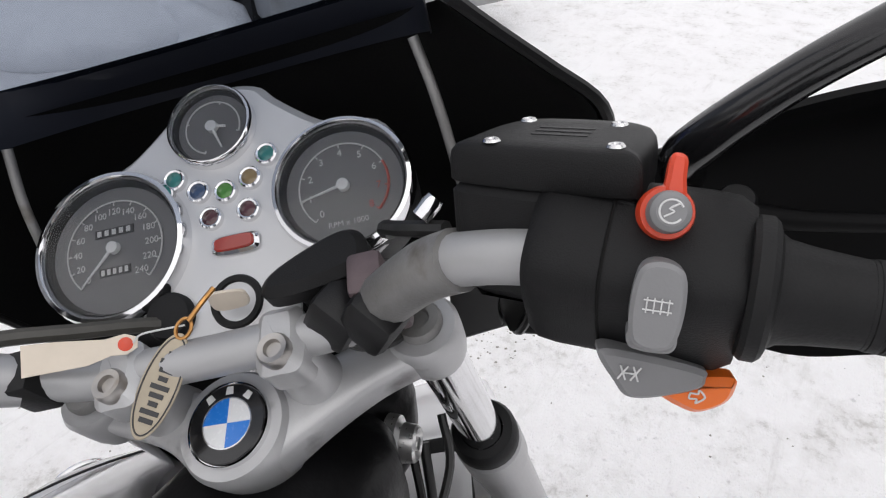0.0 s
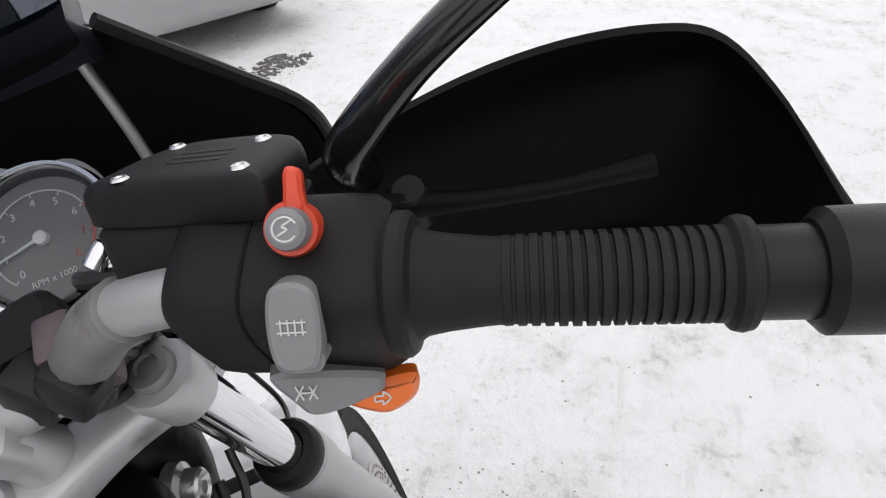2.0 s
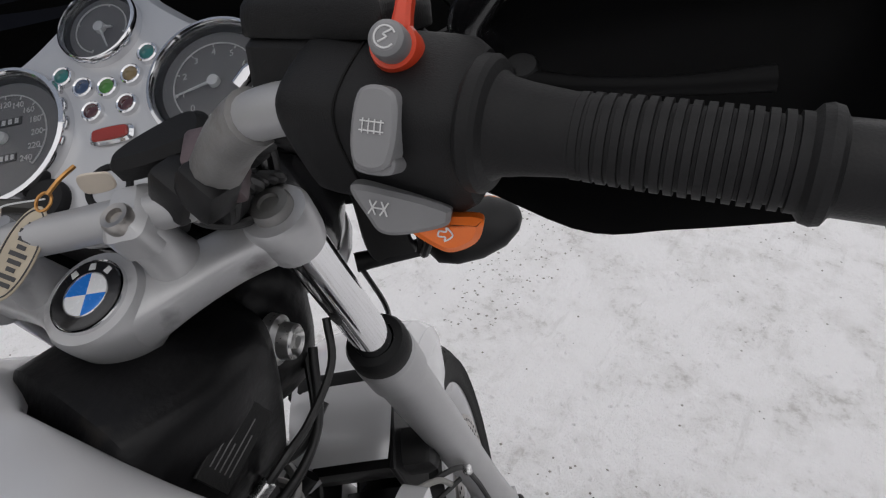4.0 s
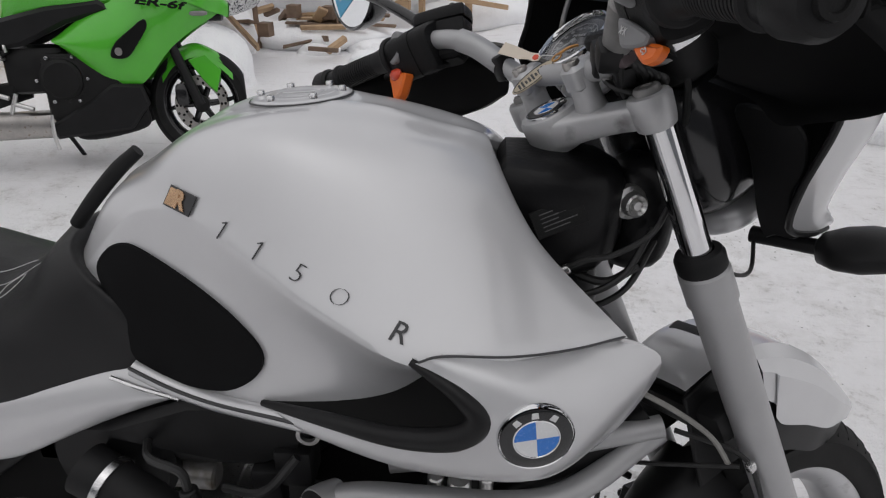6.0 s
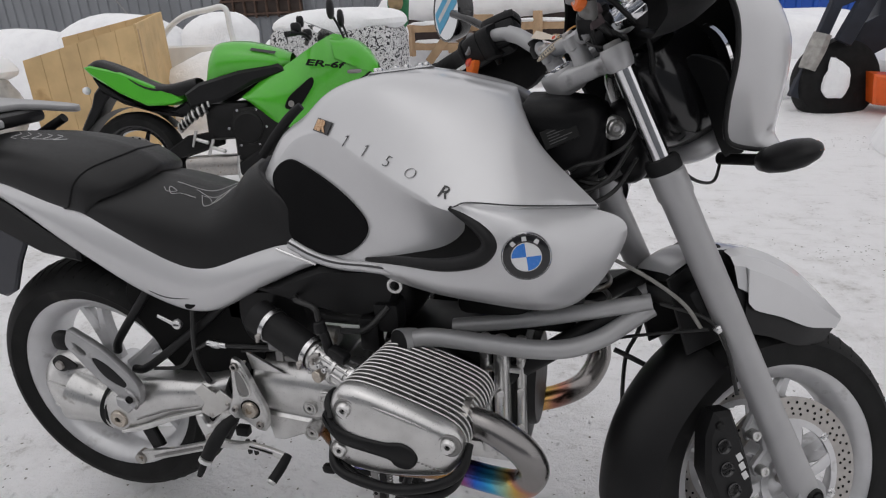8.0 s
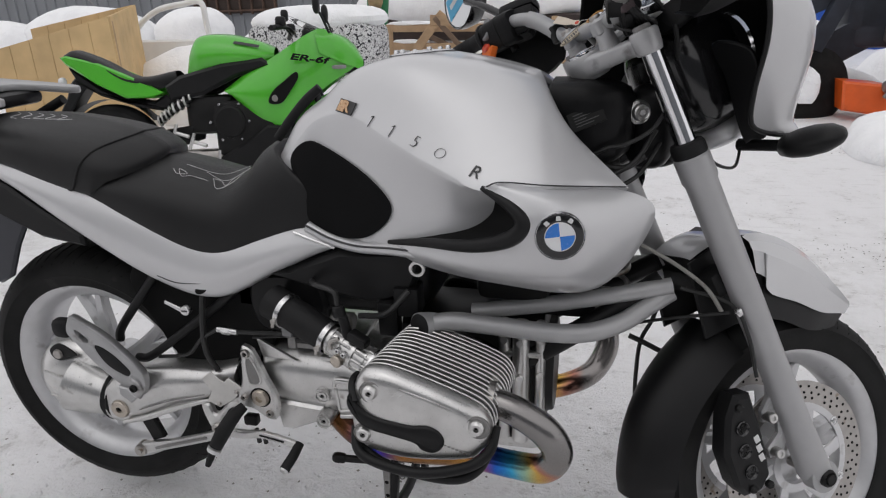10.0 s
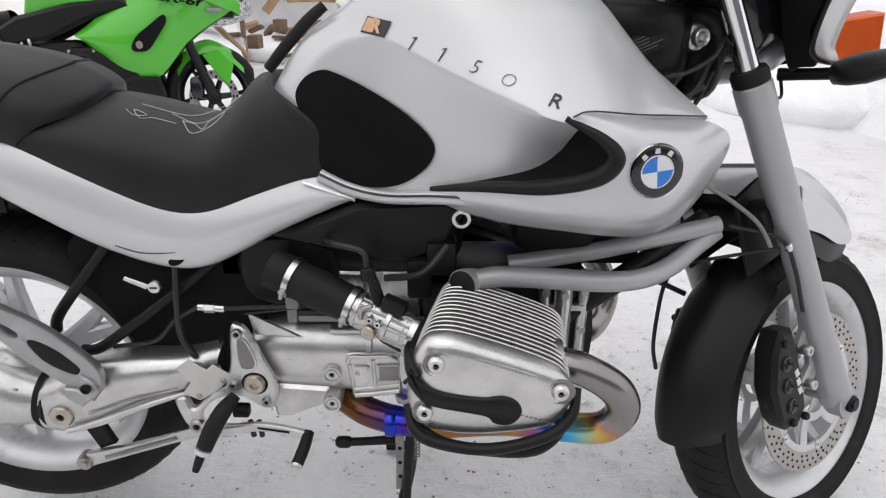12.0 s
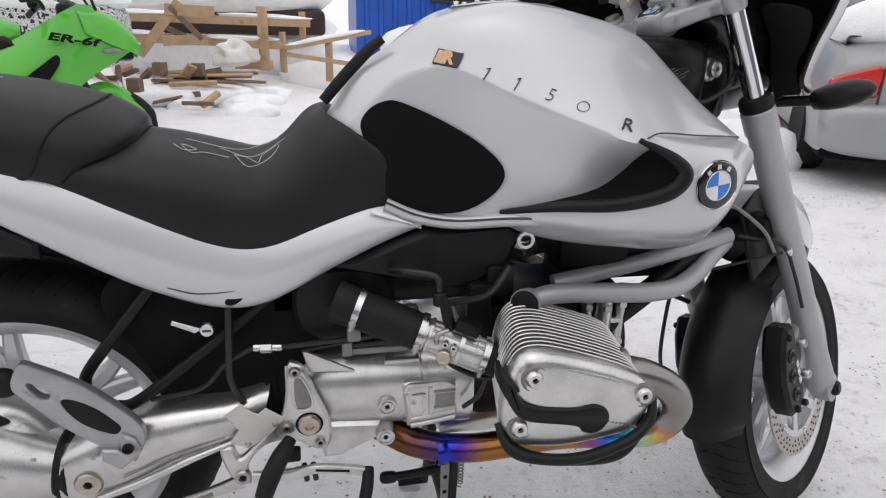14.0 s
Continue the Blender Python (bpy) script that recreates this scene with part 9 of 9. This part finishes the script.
NAVY = surface("dark_navy_steel", (0.02, 0.024, 0.035), 0.5, 0.1, 0, 200, 8, 0.3, 0.1)
for a, b, w_ in (((2.57, 5.6, 0.15), (2.95, 5.7, 1.35), 0.10), ((2.90, 5.6, 0.62), (3.25, 5.7, 1.40), 0.14), ((3.05, 5.9, 0.55), (3.60, 6.0, 0.85), 0.30), ((2.78, 5.65, 0.95), (3.30, 5.75, 1.15), 0.12)):
    board(a, b, w_, 0.07, NAVY, legs)
part("taped_joint", tube([(2.645, 5.575, 0.40), (2.700, 5.600, 0.56), (2.742, 5.610, 0.70)], [0.075, 0.085, 0.078], 9, 12), surface("grey_tape", (0.32, 0.31, 0.29), 0.6, 0, 0, 90, 16, 0.3, 0.2), legs)
scrap = thing("scrap_machine", "dark scrap machine with snow on its ledges", "scrap")
part("scrap_body", join(block((0.9, 0.6, 0.5), (3.75, 6.2, 0.85), 0.05), block((0.6, 0.5, 0.3), (4.3, 6.1, 1.15), 0.05), block((0.35, 0.4, 0.5), (3.4, 6.1, 1.0), 0.04)), NAVY, scrap)
part("scrap_drum", rod((3.55, 5.85, 0.80), (4.05, 5.80, 0.78), 0.16), GREYMETAL, scrap)
part("scrap_snow", join(lump((0.9, 0.6, 0.25), (3.75, 6.1, 1.15), 2.8, 18), lump((0.5, 0.4, 0.25), (3.85, 5.75, 1.0), 5.8, 16)), FRESH, scrap)

# bank of shovelled snow along the car's flank
for k, (sz, c) in enumerate((((0.50, 0.85, 0.50), (3.86, 3.42, 0.02)), ((0.55, 1.0, 0.55), (4.30, 4.25, 0.03)))):
    heap("snow_bank", sz, c, 40 + k * 2.9, "shovelled bank of snow beside the parked car", 0.3)

# parked car, tail towards us
car = thing("parked_car", "grey-silver hatchback with snow on its roof and boot", "car")
CARPAINT = surface("grey_silver_paint", (0.34, 0.345, 0.35), 0.45, 0.35, 0.15, 700, 4, 0.05, 0.01, 0.05, (0.26, 0.25, 0.23))
cx = V(0.871, -0.491, 0).normalized()
cy = V(0.491, 0.871, 0).normalized()
CM = axes((3.70, 2.58, -0.03), cx, cy, V(0, 0, 1))
sec = []
for y, zt, zb, w_ in ((0.0, 0.60, 0.34, 0.80), (0.03, 0.78, 0.28, 0.84), (0.12, 0.92, 0.26, 0.86), (0.5, 0.98, 0.26, 0.87), (2.0, 0.96, 0.26, 0.87), (3.2, 0.90, 0.26, 0.86), (3.9, 0.74, 0.30, 0.82), (4.15, 0.55, 0.36, 0.72)):
    sec.append([(y, 0.0, zt), (y, 0.55 * w_, zt - 0.01), (y, 0.90 * w_, zt - 0.06), (y, 1.0 * w_, (zt + zb) * 0.55), (y, 0.97 * w_, zb)])
shape = whole_loft(sec, 40, 17, True)
shape = [(0.87 + p[1], p[0], p[2]) for p in shape[0]], shape[1]
part("body", moved(shape, CM), CARPAINT, car, "", 50)
cab = [[(0.25, 0, 1.00), (0.25, 0.5, 0.99), (0.25, 0.74, 0.96), (0.25, 0.76, 0.90)], [(0.75, 0, 1.38), (0.75, 0.45, 1.37), (0.75, 0.60, 1.30), (0.75, 0.76, 0.90)], [(1.9, 0, 1.44), (1.9, 0.48, 1.43), (1.9, 0.62, 1.36), (1.9, 0.78, 0.90)], [(2.6, 0, 1.34), (2.6, 0.46, 1.33), (2.6, 0.60, 1.26), (2.6, 0.78, 0.90)], [(3.3, 0, 0.93), (3.3, 0.5, 0.92), (3.3, 0.72, 0.90), (3.3, 0.76, 0.86)]]
shape = whole_loft(cab, 30, 15)
part("cabin", moved(([(0.87 + p[1], p[0], p[2]) for p in shape[0]], shape[1]), CM), GLOSSBLACK, car, "dark glazed cabin", 50)
lamp_m = CM @ axes((0.13, 0.02, 0.70), V(1, 0, 0), V(0, 0, 1), V(0, -1, 0))
tl = part("tail_lamp", moved(slab(rounded([(-0.10, 0.02), (0.02, 0.075), (0.16, 0.105), (0.165, -0.02), (0.14, -0.08), (-0.06, -0.085), (-0.11, -0.05)], 30), -0.05, 0.035, 0.012), lamp_m), surface("red_lamp", (0.55, 0.02, 0.015), 0.15, 0, 0.5, 200, 30, 0.1, 0), car, "red and clear tail lamp")
part("clear_lens", moved(slab(rounded([(-0.08, -0.01), (0.13, 0.0), (0.12, -0.075), (-0.06, -0.078)], 24), 0.030, 0.042, 0.005), lamp_m), surface("clear_lamp", (0.60, 0.55, 0.48), 0.15, 0, 0.5, 200, 50, 0.15, 0), tl)
part("reflector", moved(slab([(0.10, -0.36), (0.32, -0.36), (0.33, -0.31), (0.09, -0.30)], 0.02, 0.045, 0.006), lamp_m), surface("red_reflector", (0.35, 0.08, 0.08), 0.3, 0, 0.3, 200, 30, 0.1, 0), car, "red bumper reflector")
part("boot_gap", moved(block((0.012, 0.01, 0.52), (0.30, -0.012, 0.66), 0.002, 1), CM), INK, car)
part("bumper", moved(blob((1.74, 0.30, 0.34), (0.87, 0.03, 0.42), 30, 5), CM), CARPAINT, car, "painted rear bumper", 50)
part("boot_snow", moved(lump((1.70, 0.75, 0.42), (0.88, 0.48, 1.06), 1.9, 26, 0.14), CM), FRESH, car)
part("roof_snow", moved(lump((1.45, 2.0, 0.35), (0.87, 1.75, 1.48), 4.9, 26, 0.12), CM), FRESH, car)
part("wing_mirror", moved(blob((0.20, 0.12, 0.13), (-0.06, 2.75, 0.95), 16, 3.5), CM), GREYMETAL, car, "grey wing mirror")
for y in (0.72, 3.35):
    for x in (0.10, 1.64):
        part("wheel", moved(lathe([(0.10, -0.09), (0.27, -0.10), (0.30, -0.06), (0.30, 0.06), (0.27, 0.10), (0.10, 0.09)], (x, y, 0.30), (1, 0, 0), 30), CM), TYRE, car, "black car wheel")
part("underbody", moved(block((1.60, 3.9, 0.14), (0.87, 2.1, 0.26), 0.03), CM), LINER, car)

# backs of the yard: ribbed steel wall with a grating, blue container
SIDING = surface("grey_steel_siding", (0.19, 0.20, 0.215), 0.5, 0.3, 0, 200, 1.2, 0.08, 0.03)
ribs = []
x = -22.0
while x < 0.6:
    ribs += [(x, 0.0), (x + 0.13, 0.0), (x + 0.15, 0.028), (x + 0.21, 0.028), (x + 0.23, 0.0)]
    x += 0.25
wall = part("wall_back", join(grid([[(a, 11.0 - b, z) for a, b in ribs] for z in (-0.2, 3.6)]), block((22.6, 0.10, 3.8), (-10.7, 11.10, 1.7), 0.01)), SIDING, None, sharp=20)
tagged(wall, "grey ribbed steel siding wall", "wall", kind="structure")
grate = thing("steel_grating", "rusty brown steel grating against the wall", "grating")
RUST = surface("rusty_steel", (0.09, 0.055, 0.04), 0.75, 0.3, 0, 150, 8, 0.35, 0.2)
part("panel", block((1.75, 0.03, 1.1), (-5.9, 10.93, 1.55), 0.005), surface("dark_rust_panel", (0.05, 0.036, 0.03), 0.8, 0.2, 0, 150, 5, 0.3, 0.1), grate)
for k in range(8):
    part("bar", block((0.04, 0.05, 1.15), (-6.75 + 0.243 * k, 10.89, 1.55), 0.006, 1), RUST, grate)
for k in range(5):
    part("bar", block((1.78, 0.045, 0.035), (-5.9, 10.885, 1.05 + 0.25 * k), 0.006, 1), RUST, grate)
pole = thing("wire_pole", "thin pale pole leaning on the wall", "pole")
part("rod", rod((-9.6, 10.5, 2.4), (-7.7, 10.35, 0.06), 0.012), GREYMETAL, pole)
blue = thing("blue_container", "blue steel container behind the snow", "container")
BLUE = surface("blue_container_paint", (0.012, 0.085, 0.42), 0.45, 0, 0.1, 300, 2, 0.08, 0.03)
part("container_wall", join(grid([[(a + 23.4, 11.2 - b * 1.2, z) for a, b in ribs if a < -15.5] for z in (0.0, 2.5)]), block((6.3, 2.2, 2.5), (4.55, 12.4, 1.25), 0.02)), BLUE, blue, sharp=20)
part("window_strip", block((1.4, 0.05, 0.16), (3.4, 11.12, 1.12), 0.01), GLOSSBLACK, blue)
# grit and ice crumbs kicked up on the packed snow
def crumbs(name, spots, seed, sizes, material, label):
    rng = random.Random(seed)
    v, f = [], []
    for cx_, cy_, rx, ry, count in spots:
        for _ in range(count):
            a, q = rng.uniform(0, 2 * math.pi), math.sqrt(rng.random())
            x, y = cx_ + rx * q * math.cos(a), cy_ + ry * q * math.sin(a)
            h = rng.uniform(*sizes)
            z = ground_height(x, y) + h * 0.15
            k = len(v)
            tw = rng.uniform(0, math.pi)
            for j in range(4):
                g = h * rng.uniform(0.6, 1.3)
                v.append((x + g * math.cos(tw + j * math.pi / 2), y + g * math.sin(tw + j * math.pi / 2), z))
            v += [(x, y, z + h * rng.uniform(0.3, 0.7)), (x, y, z - h * 0.4)]
            for j in range(4):
                f += [(k + j, k + (j + 1) % 4, k + 4), (k + (j + 1) % 4, k + j, k + 5)]
    ob = part(name, (v, f), material, None, sharp=20)
    return tagged(ob, label, "crumbs", kind="stuff")


GRIT = surface("wet_grit", (0.30, 0.285, 0.26), 0.8, 0, 0, 300, 20, 0.35, 0.1)
SCUFFS = [(4.25, 1.65, 0.40, 0.16, 320), (4.05, 1.80, 0.30, 0.10, 140), (2.55, 0.42, 0.40, 0.14, 150), (2.80, 0.55, 0.22, 0.06, 60), (2.93, 4.38, 0.45, 0.25, 160), (2.45, 2.0, 0.45, 0.18, 120), (3.8, 2.2, 0.5, 0.2, 140), (0.75, 5.3, 0.5, 0.3, 100)]
crumbs("grit_patch", SCUFFS, 5, (0.0015, 0.0055), GRIT, "grey grit scuffed into the packed snow")
DARKGRIT = surface("dark_frozen_slush", (0.11, 0.105, 0.10), 0.6, 0, 0, 200, 20, 0.4, 0.2)
crumbs("slush_patch", [(4.33, 1.72, 0.24, 0.10, 190), (4.18, 1.88, 0.14, 0.05, 60), (4.48, 1.58, 0.12, 0.05, 50)], 21, (0.008, 0.022), DARKGRIT, "dark frozen slush broken out of the snow")
crumbs("ice_crumbs", [(1.0, 1.2, 3.4, 2.6, 2600), (0.7, -0.1, 1.5, 0.8, 900), (2.6, 0.6, 1.4, 1.0, 700)], 9, (0.003, 0.011), SNOW, "loose white ice crumbs on the snow")
crumbs("fine_grit", [(1.0, 0.8, 2.8, 2.2, 900), (0.7, -0.1, 1.3, 0.7, 500)], 11, (0.0018, 0.005), GRIT, "fine brown grit on the snow")

# unseen wall added behind the walk for dark reflections; it closes the yard
front_ribs = [(a + 10.7, b) for a, b in ribs]
wall_f = part("wall_front", join(grid([[(a, -7.0 + b, z) for a, b in front_ribs] for z in (-0.2, 3.4)]), block((22.6, 0.10, 3.6), (0.0, -7.10, 1.6), 0.01)), SIDING, None, sharp=20)
tagged(wall_f, "grey ribbed steel siding wall", "wall", kind="structure")
